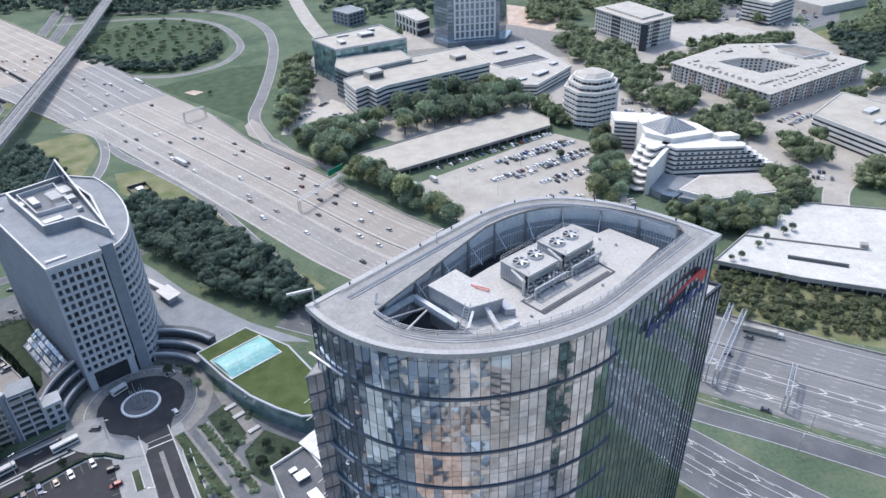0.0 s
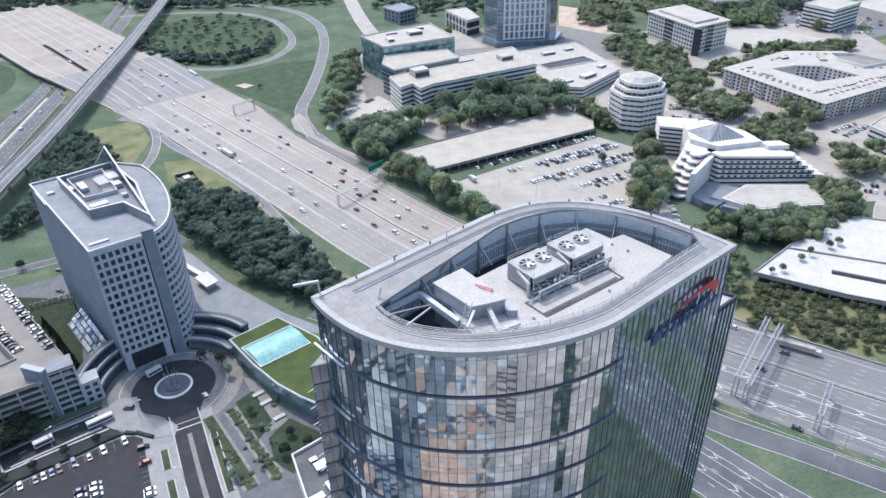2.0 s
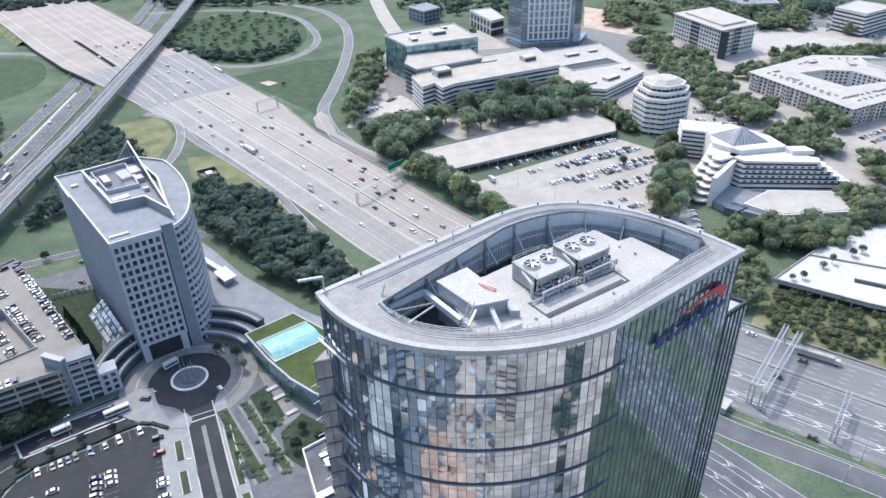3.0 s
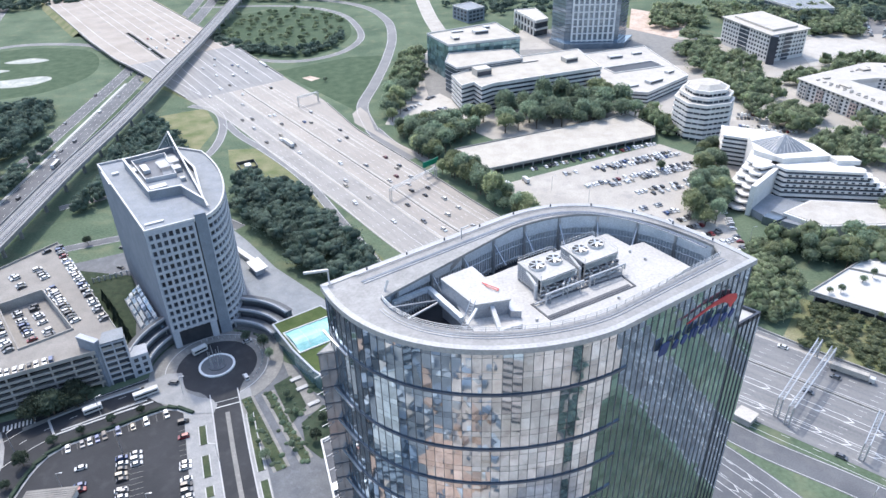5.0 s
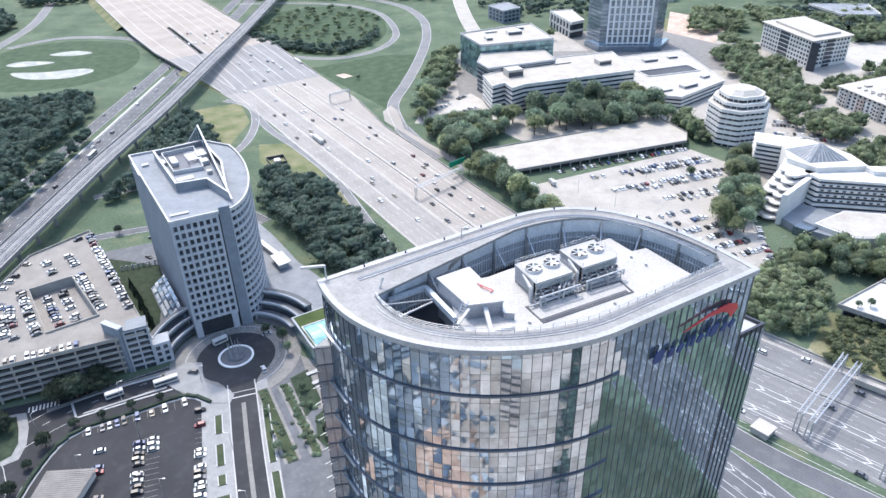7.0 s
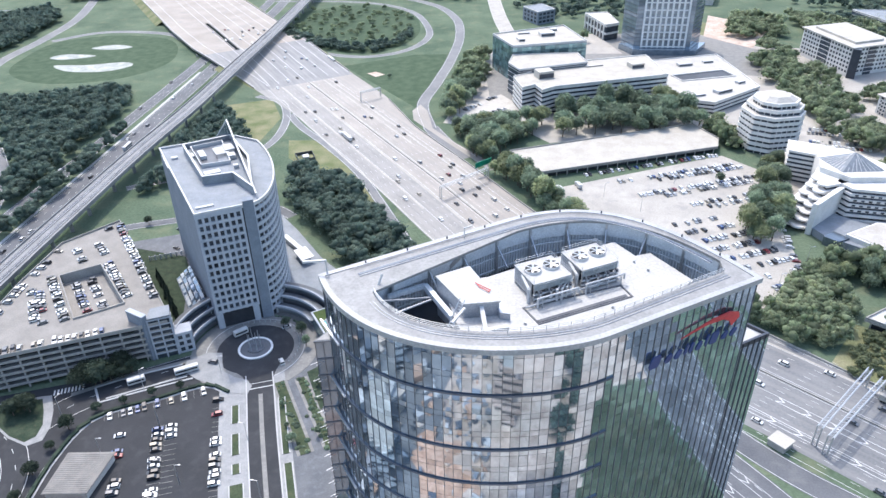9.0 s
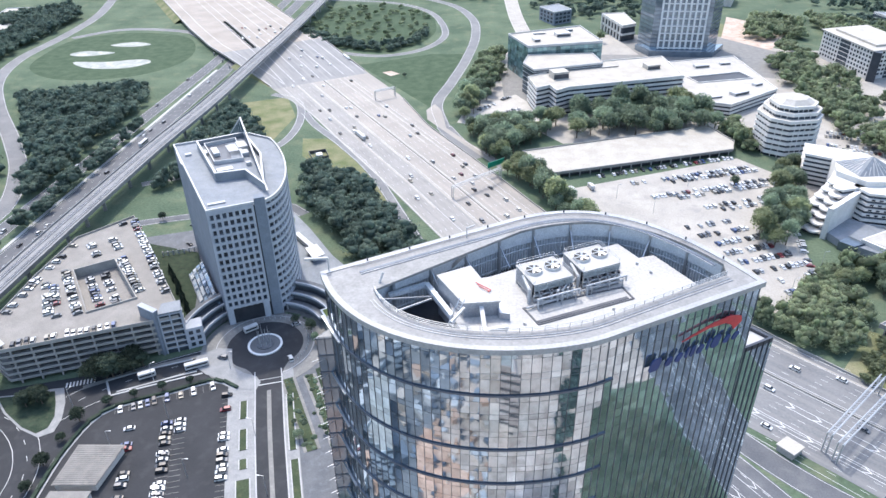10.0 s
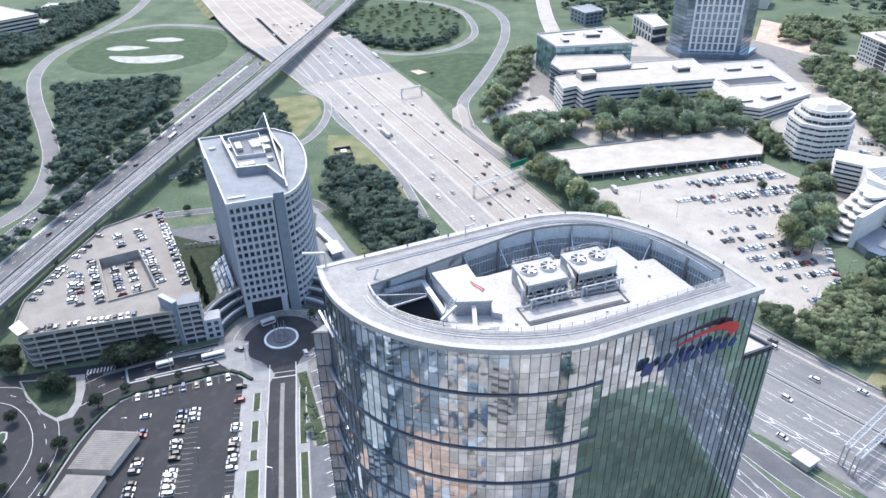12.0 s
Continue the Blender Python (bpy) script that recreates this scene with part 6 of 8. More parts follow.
part("vault_kerb", ring(ccw([va, vb, vc, vd]), inset([va, vb, vc, vd], -0.5), 10.0, 10.6), M["white_metal"], vault)
for k in (3, 6, 9):
    t = k / 12
    bm = bmesh.new()
    pts = [va.lerp(vb, t).lerp(vd.lerp(vc, t), j / 8) for j in range(9)]
    for j in range(8):
        add_bar(bm, (*pts[j], 10.26 + 2.2 * math.sin(math.pi * j / 8)), (*pts[j + 1], 10.26 + 2.2 * math.sin(math.pi * (j + 1) / 8)), 0.1)
    part("vault_rib", bm, M["white_metal"], vault)

annex = thing("low_annex", "white low annex with rooftop machines at the tower foot", "annex")
ap = [(-23, 88), (-9.5, 95.5), (4, 62), (-14, 52)]
part("wall", prism(inset(ap, 0.4), 0, 11.6), M["white_wall"], annex)
parapet_roof(annex, ap, 11.6, M["asphalt"], M["white_wall"], 1.2, 0.6)
wedge = thing("white_canopy", "sharp white canopy beside the glass tower", "canopy")
part("canopy_roof", prism([(-12, 96), (-2, 104), (-4, 84)], 13.0, 13.5), M["white_metal"], wedge)
for p in ((-9.5, 96), (-3.6, 100.5), (-4.6, 88)):
    part("canopy_post", tube(0.25, 0.25, 0, 13.0, 8), M["white_metal"], wedge, at=pose(*p, 0))
shed = thing("shed", "long low grey shed with ribbed metal roof", "shed")
sh = [(-131.5, 60.5), (-115.2, 61.5), (-113.4, 81), (-131.5, 80)]
part("wall", prism(inset(sh, 0.4), 0, 3.6), M["beige_wall"], shed)
bm = bmesh.new()
for k in range(20):
    t0, t1 = k / 20, (k + 0.82) / 20
    a0, a1 = Vector(sh[0]).lerp(Vector(sh[3]), t0), Vector(sh[0]).lerp(Vector(sh[3]), t1)
    b0, b1 = Vector(sh[1]).lerp(Vector(sh[2]), t0), Vector(sh[1]).lerp(Vector(sh[2]), t1)
    add_prism(bm, [a0, b0, b1, a1], 3.85, 3.98)
part("roof_ribs", bm, M["shed_roof"], shed, "raised ribs of the roof sheets")
part("roof", prism(inset(sh, -0.3), 3.55, 3.85), M["shed_roof"], shed)
sh2 = thing("shed", "low grey metal shed beside the lot", "shed")
p2 = [(-131, 40), (-116, 42), (-115.5, 59), (-131, 58)]
part("wall", prism(inset(p2, 0.4), 0, 3.0), M["beige_wall"], sh2)
part("roof", prism(p2, 3.0, 3.4), M["shed_roof"], sh2)
tr = thing("white_trailer", "long flat white roof beside the plaza", "trailer")
part("box_body", prism([(-88.8, 250.6), (-86.6, 252.6), (-71.8, 235.6), (-74.0, 233.6)], 0.6, 3.2), M["white_metal"], tr)
part("undercarriage", prism([(-88.2, 250.6), (-86.8, 251.9), (-72.4, 235.5), (-73.8, 234.2)], 0.03, 0.6), M["black"], tr)
gh = thing("gatehouse", "small pale gatehouse with a flat canopy on the plaza", "gatehouse")
part("wall", prism([(-76, 232), (-72, 235), (-67, 227), (-71, 224)], 0, 3.4), M["precast"], gh)
part("roof", prism([(-78, 233), (-72, 238), (-64.5, 227), (-70.5, 222)], 3.4, 3.9), M["white_metal"], gh)
roof_units([(-12, 80, 5, 4, 2.2, 25), (-8, 70, 4, 6, 1.8, 25), (-14, 66, 6, 3, 1.5, 25), (-4, 64, 3, 3, 2, 25), (-15, 84, 3, 2, 1.2, 25)], 11.7, random.Random(2), "grey_metal")
# clipped shrubs in the garden court and the beds of the drive
shrub_rnd = random.Random(33)
sv = bmesh.new()
bmesh.ops.create_icosphere(sv, subdivisions=2, radius=1.0)
for v in sv.verts:
    v.co *= 1 + 0.28 * noise.noise(v.co * 2.3)
    v.co.z = max(v.co.z, -0.2) * 0.8
shrub_me = mesh_of(sv, M["leaf"], "shrub")
spots = []
for (a, b, w) in GARD:
    for k in range(26):
        q = Vector(a).lerp(Vector(b), shrub_rnd.random())
        spots.append((q.x + shrub_rnd.uniform(-1.6, 1.6), q.y + shrub_rnd.uniform(-1, 1), shrub_rnd.uniform(0.5, 1.2)))
for k in range(30):
    spots.append((shrub_rnd.uniform(-44, -30), shrub_rnd.uniform(88, 132), shrub_rnd.uniform(0.6, 1.5)))
for k in range(24):
    a = radians(shrub_rnd.uniform(28, 100))
    spots.append((CX + 26 * math.cos(a), CY + 26 * math.sin(a), shrub_rnd.uniform(0.6, 1.1)))
for x, y, s in spots:
    tagged(put("shrub", shrub_me, None, pose(x, y, 0.25, 0, 0, shrub_rnd.uniform(0, 360)) @ Matrix.Diagonal((s, s, s, 1))), "rounded dark green shrub in a garden bed", "shrub", "shrubs of the garden court")


# ---- office park beyond the highway ----
rnd = random.Random(11)
# glass block
glass = thing("glass_office", "green mirror-glass office block with a white roof", "office building")
gl = [(40, 592), (58, 548), (128, 566), (112, 625)]
part("body", prism(inset(gl, 0.4), 0, 33), M["glass_blue"], glass)
gl = ccw(gl)
gpan = {}
for a, b in zip(gl, gl[1:] + gl[:1]):
    n = (Vector(b) - Vector(a)).length
    cols = max(2, round(n / 4.5))
    key = round(n / cols, 2)
    if key not in gpan:
        gpan[key] = mesh_of(box(-key / 2 + 0.12, key / 2 - 0.12, -0.1, 0.05, -1.85, 1.85), M["glass_green"], "pane")
    for f in range(8):
        for c in range(cols):
            put("pane", gpan[key], glass, wall_pose(a, b, (c + 0.5) * n / cols, 2.0 + 4.0 * f))
parapet_roof(glass, gl, 33, M["roof_cream"], M["white_metal"], 1.2)
roof_units([(66, 570, 6, 10, 2.6, 15), (92, 588, 14, 9, 3.4, 15), (100, 606, 6, 5, 2.2, 15), (70, 594, 12, 3, 1.4, 15)], 33.1, rnd)
g2 = thing("glass_annex", "lower blue glass annex of the office block", "office building")
gq = [(53, 520), (62, 500), (124, 522), (118, 552), (58, 546)]
part("body", prism(inset(gq, 0.3), 0, 26), M["glass_blue"], g2)
for f in range(1, 7):
    part("floor_line", ring(ccw(gq), inset(gq, 0.3), 4 * f - 0.35, 4 * f), M["galvanised"], g2)
parapet_roof(g2, gq, 26, M["roof_cream"], M["white_metal"])
# striped office with a stepped front
st_poly = [(56.5, 492), (63, 462), (74, 470), (79, 456), (90, 465), (190, 497), (182, 556), (112, 535)]
striped("striped_office", "white and dark striped office block with a stepped front", "office building", st_poly, 22.5, 6, M["white_wall"], M["roof_cream"], M["window_band"], 0.5)
roof_units([(83, 492, 14, 11, 6, 20), (166, 520, 12, 10, 4, 18), (130, 522, 16, 3, 1.0, 18)], 22.6, rnd, "roof_white")
w3 = [(190, 497), (200, 470), (222, 462), (272, 503), (262, 602), (195, 582)]
wb = striped("white_office", "broad low white office with a long roof opening", "office building", w3, 9.6, 3, M["white_wall"], M["roof_white"], M["window_band"], 0.5)
# Court shade is a thin dark sheet lying on the roof.
part("roof_opening", prism([(203, 534), (209, 519), (259, 533), (253, 550)], 9.72, 9.8), M["dark_fill"], wb, "flat dark sheet for the shade of a sunken court")
part("opening_kerb", ring(ccw([(203, 534), (209, 519), (259, 533), (253, 550)]), inset([(203, 534), (209, 519), (259, 533), (253, 550)], -0.8), 9.7, 10.6), M["white_wall"], wb)
roof_units([(222, 566, 14, 6, 2.4, 15), (236, 490, 16, 7, 2.6, 30), (258, 514, 8, 5, 2, 30), (214, 480, 10, 4, 1.6, 20), (246, 575, 10, 4, 2, 15)], 9.8, rnd)
# tall gridded tower
scr = thing("grid_tower", "tall blue-grey glass tower with a white window grid", "office tower")
sp = [(179, 668), (188, 643), (246, 640), (263, 668), (240, 700), (196, 700)]
part("body", prism(inset(sp, 0.4), 0, 62), M["glass_blue"], scr)
for f in range(1, 16):
    part("floor_line", ring(ccw(sp), inset(sp, 0.4), 4.0 * f - 0.3, 4.0 * f + 0.1), M["dark_metal"], scr)
sa, sb2 = (196, 642.6), (240, 640.2)
vm = mesh_of(box(-0.95, 0.95, -0.2, 1.1, 6, 62), M["white_paint"], "grid_post")
for k in range(9):
    put("grid_post", vm, scr, wall_pose(sa, sb2, k * 5.5, 0))
for f in range(8):
    part("grid_rail", box(-22.4, 22.4, -0.2, 0.8, -0.6, 0.6), M["white_paint"], scr, at=wall_pose(sa, sb2, 22, 7 + 7.4 * f))
part("podium", prism([(176, 660), (186, 634), (250, 631), (268, 662)], 0, 5.5), M["glass_blue"], scr, "dark glass podium")
part("roof", prism(inset(sp, 0.3), 62, 62.6), M["roof_grey"], scr)
ph = striped("pavilion_office", "low white building with tall front columns", "office building", [(150, 748), (166, 690), (182, 700), (176, 752)], 17, 2, M["white_wall"], M["roof_white"], M["window_band"], 0.25)
pc = mesh_of(box(-0.8, 0.8, -0.2, 1.2, 0, 17), M["white_wall"], "column")
for k in range(7):
    put("column", pc, ph, wall_pose((150, 748), (166, 690), 4 + k * 8.6, 0))
sm = thing("small_office", "small grey-green building beyond the trees", "office building")
so = [(80, 792), (96, 762), (118, 778), (104, 808)]
part("wall", prism(so, 0, 15), M["precast_blue"], sm)
for a, b in zip(ccw(so)[:2], ccw(so)[1:3]):
    punched(sm, a, b, 1.0, 3, 4.4, 4, 4.5, 2.8, M["window"])
parapet_roof(sm, so, 15, M["roof_grey"], M["white_wall"])
# terraced white hotel office, upper right
ne = thing("corner_office", "white office block with square windows and dark glass joints", "office building")
np_ = [(356, 636), (372, 560), (418, 578), (404, 652)]
NH = 27.0
part("wall", prism(inset(np_, 0.3), 0, NH), M["white_wall"], ne)
nq = ccw(np_)
for a, b in zip(nq, nq[1:] + nq[:1]):
    n = (Vector(b) - Vector(a)).length
    punched(ne, a, b, 2.5, 6, 4.0, max(4, round(n / 4.6)), 2.4, 2.1, M["window"], -0.2)
for a, b in zip(nq[:2], nq[1:3]):
    n = (Vector(b) - Vector(a)).length
    part("glass_joint", box(-n * 0.09, n * 0.09, -0.4, 0.15, 0, NH - 1), M["window_band"], ne, "dark glazed strip", at=wall_pose(a, b, n * 0.47, 0))
    for f in range(6):
        part("joint_spandrel", box(-n * 0.09, n * 0.09, 0, 0.3, -0.3, 0.3), M["white_wall"], ne, at=wall_pose(a, b, n * 0.47, 3 + 4 * f))
part("dark_corner", prism([(370, 557), (376, 553), (380, 563), (374, 567)], 0, NH), M["dark_metal"], ne, "dark corner fin")
part("roof", prism(inset(np_, -1.6), NH, NH + 0.7), M["roof_white"], ne, "overhanging white roof")
part("roof_step", prism(inset(np_, 8), NH + 0.7, NH + 2.6), M["roof_white"], ne)
# apartment block round a court
apt = thing("apartment_block", "pale apartment block round a courtyard with a flat white roof", "apartment building")
ao = [(354, 466), (384, 366), (516, 412), (484, 486), (434, 500)]
ai = [(394, 454), (411, 414), (453, 420), (440, 450), (418, 458)]
AH = 15.0
for f in range(5):
    part("storey", ring(inset(ao, 0.5), ai, 3.0 * f, 3.0 * f + 3.0), M["white_wall"] if f < 4 else M["beige_wall"], apt)
bm = bmesh.new()
add_ring(bm, inset(ao, -1.2), inset(ccw(ai), -0.6), AH, AH + 0.7)
part("roof", bm, M["roof_white"], apt, "overhanging white flat roof")
ao = ccw(ao)
for a, b in zip(ao[:2], ao[1:3]):
    n = (Vector(b) - Vector(a)).length
    punched(apt, a, b, 0.6, 5, 2.95, round(n / 5.0), 2.1, 1.7, M["window"], -0.42)
    for k in range(round(n / 17)):
        part("bay", box(-3.2, 3.2, -0.5, 0.7, 0, AH - 2.6), M["brick_wall"] if k % 2 else M["beige_wall"], apt, "brick bay", at=wall_pose(a, b, 8 + k * 17, 0))
        for f in range(4):
            for s in (-1.5, 1.5):
                part("window", box(s - 0.9, s + 0.9, 0.66, 0.76, 0.9 + 2.95 * f, 2.5 + 2.95 * f), M["window"], apt, at=wall_pose(a, b, 8 + k * 17, 0))
for a, b in zip(ai[:4], ai[1:5]):
    n = (Vector(b) - Vector(a)).length
    punched(apt, b, a, 0.6, 5, 2.95, max(3, round(n / 4.5)), 2.0, 1.7, M["window"], 0.1)
roof_units([(380, 440, 10, 3, 1.0, -72), (400, 392, 14, 3, 1.2, 20), (430, 400, 10, 3, 1.1, 18), (470, 412, 16, 3, 1.1, 20), (490, 425, 8, 5, 1.6, 20), (452, 470, 14, 6, 1.5, 70), (420, 480, 8, 6, 1.6, 10), (376, 462, 6, 3, 1.2, 10)], AH + 0.7, rnd, "roof_cream")
apt_r = random.Random(19)
vent_me = mesh_of(box(-1.6, 1.6, -0.6, 0.6, 0, 0.9, 0.05), M["concrete"], "roof_vent")
for a, b in (((372, 452), (392, 384)), ((366, 462), (386, 392)), ((396, 380), (500, 416)), ((400, 390), (460, 410)), ((440, 488), (484, 476)), ((460, 440), (500, 428)), ((404, 476), (432, 488))):
    a, b = Vector(a), Vector(b)
    for k in range(int((b - a).length / 7)):
        p = a.lerp(b, (k + 0.5) * 7 / (b - a).length)
        put("roof_vent", vent_me, apt, pose(p.x, p.y, AH + 0.7, 0, 0, math.degrees(math.atan2(b.y - a.y, b.x - a.x)) + apt_r.choice((0, 90))))
part("roof_court", prism([(462, 462), (470, 436), (500, 442), (486, 472), (466, 478)], AH + 0.7, AH + 0.75), M["deck_garage"], apt, "grey parking roof")
part("court_wall", ring(ccw([(462, 462), (470, 436), (500, 442), (486, 472), (466, 478)]), inset([(462, 462), (470, 436), (500, 442), (486, 472), (466, 478)], -0.6), AH + 0.7, AH + 3.0), M["white_wall"], apt, "pale screen wall on the roof")
# stepped eight-sided office
hexo = thing("stepped_office", "white eight-sided stepped office with ribbon windows", "office building")


def octagon(cx, cy, rx, ry, turn, cut=0.42):
    pts = [(1, cut), (cut, 1), (-cut, 1), (-1, cut), (-1, -cut), (-cut, -1), (cut, -1), (1, -cut)]
    c, s = math.cos(radians(turn)), math.sin(radians(turn))
    return [(cx + rx * x * c - ry * y * s, cy + rx * x * s + ry * y * c) for x, y in pts]


HX, HY = 243.0, 398.0
for f in range(9):
    sh = 1.0 if f < 7 else 0.9 - 0.16 * (f - 7)
    o = octagon(HX + (0 if f < 7 else 1.5), HY + (0 if f < 7 else 2.0), 20 * sh, 19 * sh, 12, 0.5)
    part("glazing", prism(inset(o, 0.8), 4.0 * f, 4.0 * f + 2.1), M["window_band"], hexo, "dark ribbon windows")
    part("spandrel", ring(ccw(o), inset(o, 1.2), 4.0 * f + 2.0, 4.0 * f + 4.3), M["white_wall"], hexo)
    part("floor_slab", prism(inset(o, 1.0), 4.0 * f + 3.2, 4.0 * f + 4.0), M["roof_white"], hexo)
    for a, b in zip(ccw(o), ccw(o)[1:] + ccw(o)[:1]):
        n = (Vector(b) - Vector(a)).length
        for k in range(1, max(2, round(n / 4.0))):
            part("mullion", box(-0.2, 0.2, -0.8, -0.3, 4.0 * f + 0.1, 4.0 * f + 2.0), M["white_wall"], hexo, at=wall_pose(a, b, k * n / max(2, round(n / 4.0)), 0))
bm = bmesh.new()
lo8, hi8 = octagon(HX + 1.5, HY + 2, 13, 12.4, 12, 0.5), octagon(HX + 1.5, HY + 2, 8.5, 8, 12, 0.5)
v0, v1 = [bm.verts.new((*p, 36.0)) for p in lo8], [bm.verts.new((*p, 39.0)) for p in hi8]
bm.faces.new(v1)
for i in range(8):
    bm.faces.new((v0[i], v0[(i + 1) % 8], v1[(i + 1) % 8], v1[i]))
bmesh.ops.recalc_face_normals(bm, faces=bm.faces)
part("crown", bm, M["roof_white"], hexo, "sloping pale crown roof")
# balcony hotel with a glass pyramid
hotel = thing("terraced_hotel", "white terraced hotel with stepped balconies and a glass pyramid", "hotel")
for f in range(7):
    p = inset([(243 + 0.4 * f, 291), (248 + 0.4 * f, 277 + 0.5 * f), (322 - 4.4 * f, 262 + 1.3 * f), (318 - 4.0 * f, 281), (268, 312)], 0)
    # Solid dark bands paint the shade of the balcony openings.
    part("glazing", prism(inset(p, 0.7), 3.1 * f, 3.1 * f + 1.7), M["window_band"], hotel, "dark band with the shade of the balcony openings in its colour")
    part("balcony_band", prism(p, 3.1 * f + 1.6, 3.1 * f + 3.1), M["white_wall"], hotel)
    q = [(246, 318), (207 + 4.6 * f, 279 + 3.2 * f), (221 + 2.6 * f, 266 + 3.0 * f), (254, 290)]
    slab = [(240, 356), (234, 338), (256, 326), (266, 343)]
    part("glazing", prism(inset(slab, 0.7), 3.1 * f, 3.1 * f + 1.7), M["window_band"], hotel, "dark band with the shade of the balcony openings in its colour")
    part("balcony_band", prism(slab, 3.1 * f + 1.6, 3.1 * f + 3.1), M["white_wall"], hotel)
    part("glazing", prism(inset(q, 0.7), 3.1 * f, 3.1 * f + 1.7), M["window_band"], hotel, "dark band with the shade of the balcony openings in its colour")
    part("balcony_band", prism(q, 3.1 * f + 1.6, 3.1 * f + 3.1), M["white_wall"], hotel)
    for k in range(2):
        c = Vector((208.5 + 4.6 * f, 279 + 3.2 * f)).lerp(Vector((221 + 2.6 * f, 267.5 + 3.0 * f)), 0.2 + 0.6 * k)
        part("round_balcony", tube(3.9, 3.9, 3.1 * f + 2.2, 3.1 * f + 3.2, 14), M["white_wall"], hotel, at=pose(c.x, c.y, 0))
    part("end_balcony", tube(3.4, 3.4, 3.1 * f + 2.2, 3.1 * f + 3.2, 12), M["white_wall"], hotel, at=pose(321 - 4.4 * f, 270 + 0.8 * f, 0))
hw = mesh_of(box(-1.0, 1.0, -0.2, 0.06, -0.55, 0.55), M["window"], "window")
for f in range(2, 6):
    a, b = (248 + 0.4 * f, 277 + 0.5 * f), (322 - 4.4 * f, 262 + 1.3 * f)
    n = (Vector(b) - Vector(a)).length
    for k in range(int(n / 4.2)):
        put("window", hw, hotel, wall_pose(a, b, 3 + k * 4.2, 3.1 * f + 2.35))
part("centre_block", prism([(248, 330), (240, 304), (252, 289), (284, 290), (282, 308), (266, 334)], 0, 25.0), M["white_wall"], hotel)
part("stair_fin", prism([(221, 264), (223.5, 262.5), (250, 287), (248, 289.5)], 0, 20.0), M["white_wall"], hotel, "slanting white fin wall")
part("upper_block", prism([(296, 289), (298, 281), (284, 283), (282, 291)], 21.6, 24.6), M["white_wall"], hotel)
bm = bmesh.new()
pb = [Vector((244, 318)), Vector((250, 296)), Vector((276, 298)), Vector((272, 322))]
vs = [bm.verts.new((*p, 25.2)) for p in pb]
apex = bm.verts.new((261, 308, 33.0))
for i in range(4):
    bm.faces.new((vs[i], vs[(i + 1) % 4], apex))
bm.faces.new(vs)
bmesh.ops.recalc_face_normals(bm, faces=bm.faces)
pyr = part("pyramid", bm, M["roof_grey"], hotel, "ribbed glass pyramid roof")
for i in range(4):
    for k in range(1, 9):
        t = k / 9
        a = pb[i].lerp(pb[(i + 1) % 4], t)
        bm = bmesh.new()
        add_bar(bm, (*a, 25.3), (*a.lerp(Vector((261, 308)), 1 - abs(2 * t - 1)), 25.3 + 7.8 * (1 - abs(2 * t - 1))), 0.35)
        part("glazing_bar", bm, M["white_metal"], pyr)
flat = thing("low_ballroom", "low broad white hall with angled walls before the hotel", "hall")
part("wall", prism([(238, 252), (252, 234), (298, 231), (310, 246), (306, 256), (262, 266)], 0, 7.0), M["white_wall"], flat)
part("roof", prism([(240, 252), (253, 235), (297, 232.5), (308.5, 246), (304, 255), (262, 264.5)], 7.0, 7.3), M["roof_white"], flat)
part("skirt_roof", prism([(222, 270), (228, 254), (250, 234), (262, 266), (244, 281)], 0, 4.4), M["roof_grey"], flat, "lower grey roof")
part("porch_glass", prism([(226, 252), (232, 246), (240, 250), (234, 258)], 0, 5.4), M["glass_blue"], flat)
# low deck beside the big lot
lowg = thing("low_parking_deck", "long low parking deck with a glaring pale top", "parking deck")
lp2 = [(50, 374), (71, 337), (203, 382), (208, 398), (196, 428)]
LH = 4.6
part("top_deck", prism(lp2, LH - 0.5, LH), M["roof_cream"], lowg, "sunlit pale top deck")
part("parapet", ring(ccw(lp2), inset(lp2, 0.4), LH - 1.1, LH + 0.9), M["concrete"], lowg)
# Solid block whose dark colour replaces shade under the top deck.
part("inside", prism(inset(lp2, 3.0), 0, LH - 0.5), M["dark_fill"], lowg, "solid dark block for the shade of the lower deck")
lc = mesh_of(box(-0.3, 0.3, -0.9, -0.3, 0, LH - 0.5), M["concrete"], "column")
for k in range(18):
    put("column", lc, lowg, wall_pose((71, 337), (203, 382), 4 + k * 7.8, 0))
# white garage on the bank
wg = thing("white_parking_deck", "broad white-topped parking deck above the bank", "parking deck")
wp = [(214, 174), (248, 146), (282, 124), (330, 150), (352, 190), (292, 222)]
part("top_deck", prism(wp, 4.6, 5.2), M["deck_white"], wg, "glaring white top deck")
part("parapet", ring(ccw(wp), inset(wp, 0.5), 3.6, 6.1), M["concrete"], wg)
# Dark block painted as the shade below the white deck.
part("inside", prism(inset(wp, 2.0), 0, 4.6), M["dark_fill"], wg, "solid dark block for the shade of the lower deck")
# Thin dark strip paints the shading along the ramp wall.
part("ramp_slot", prism([(252.6, 164.6), (277, 147.6), (278.4, 149.6), (254, 166.6)], 5.2, 5.26), M["dark_fill"], wg, "flat dark strip for the shade beside the ramp wall")
part("ramp_wall", prism([(254, 166.7), (278.4, 149.7), (278.7, 150.1), (254.3, 167.1)], 5.2, 6.3), M["concrete"], wg)
part("ramp_wall", prism([(244.6, 192.4), (298.1, 159.7), (298.4, 160.1), (244.9, 192.8)], 5.2, 6.2), M["concrete"], wg)
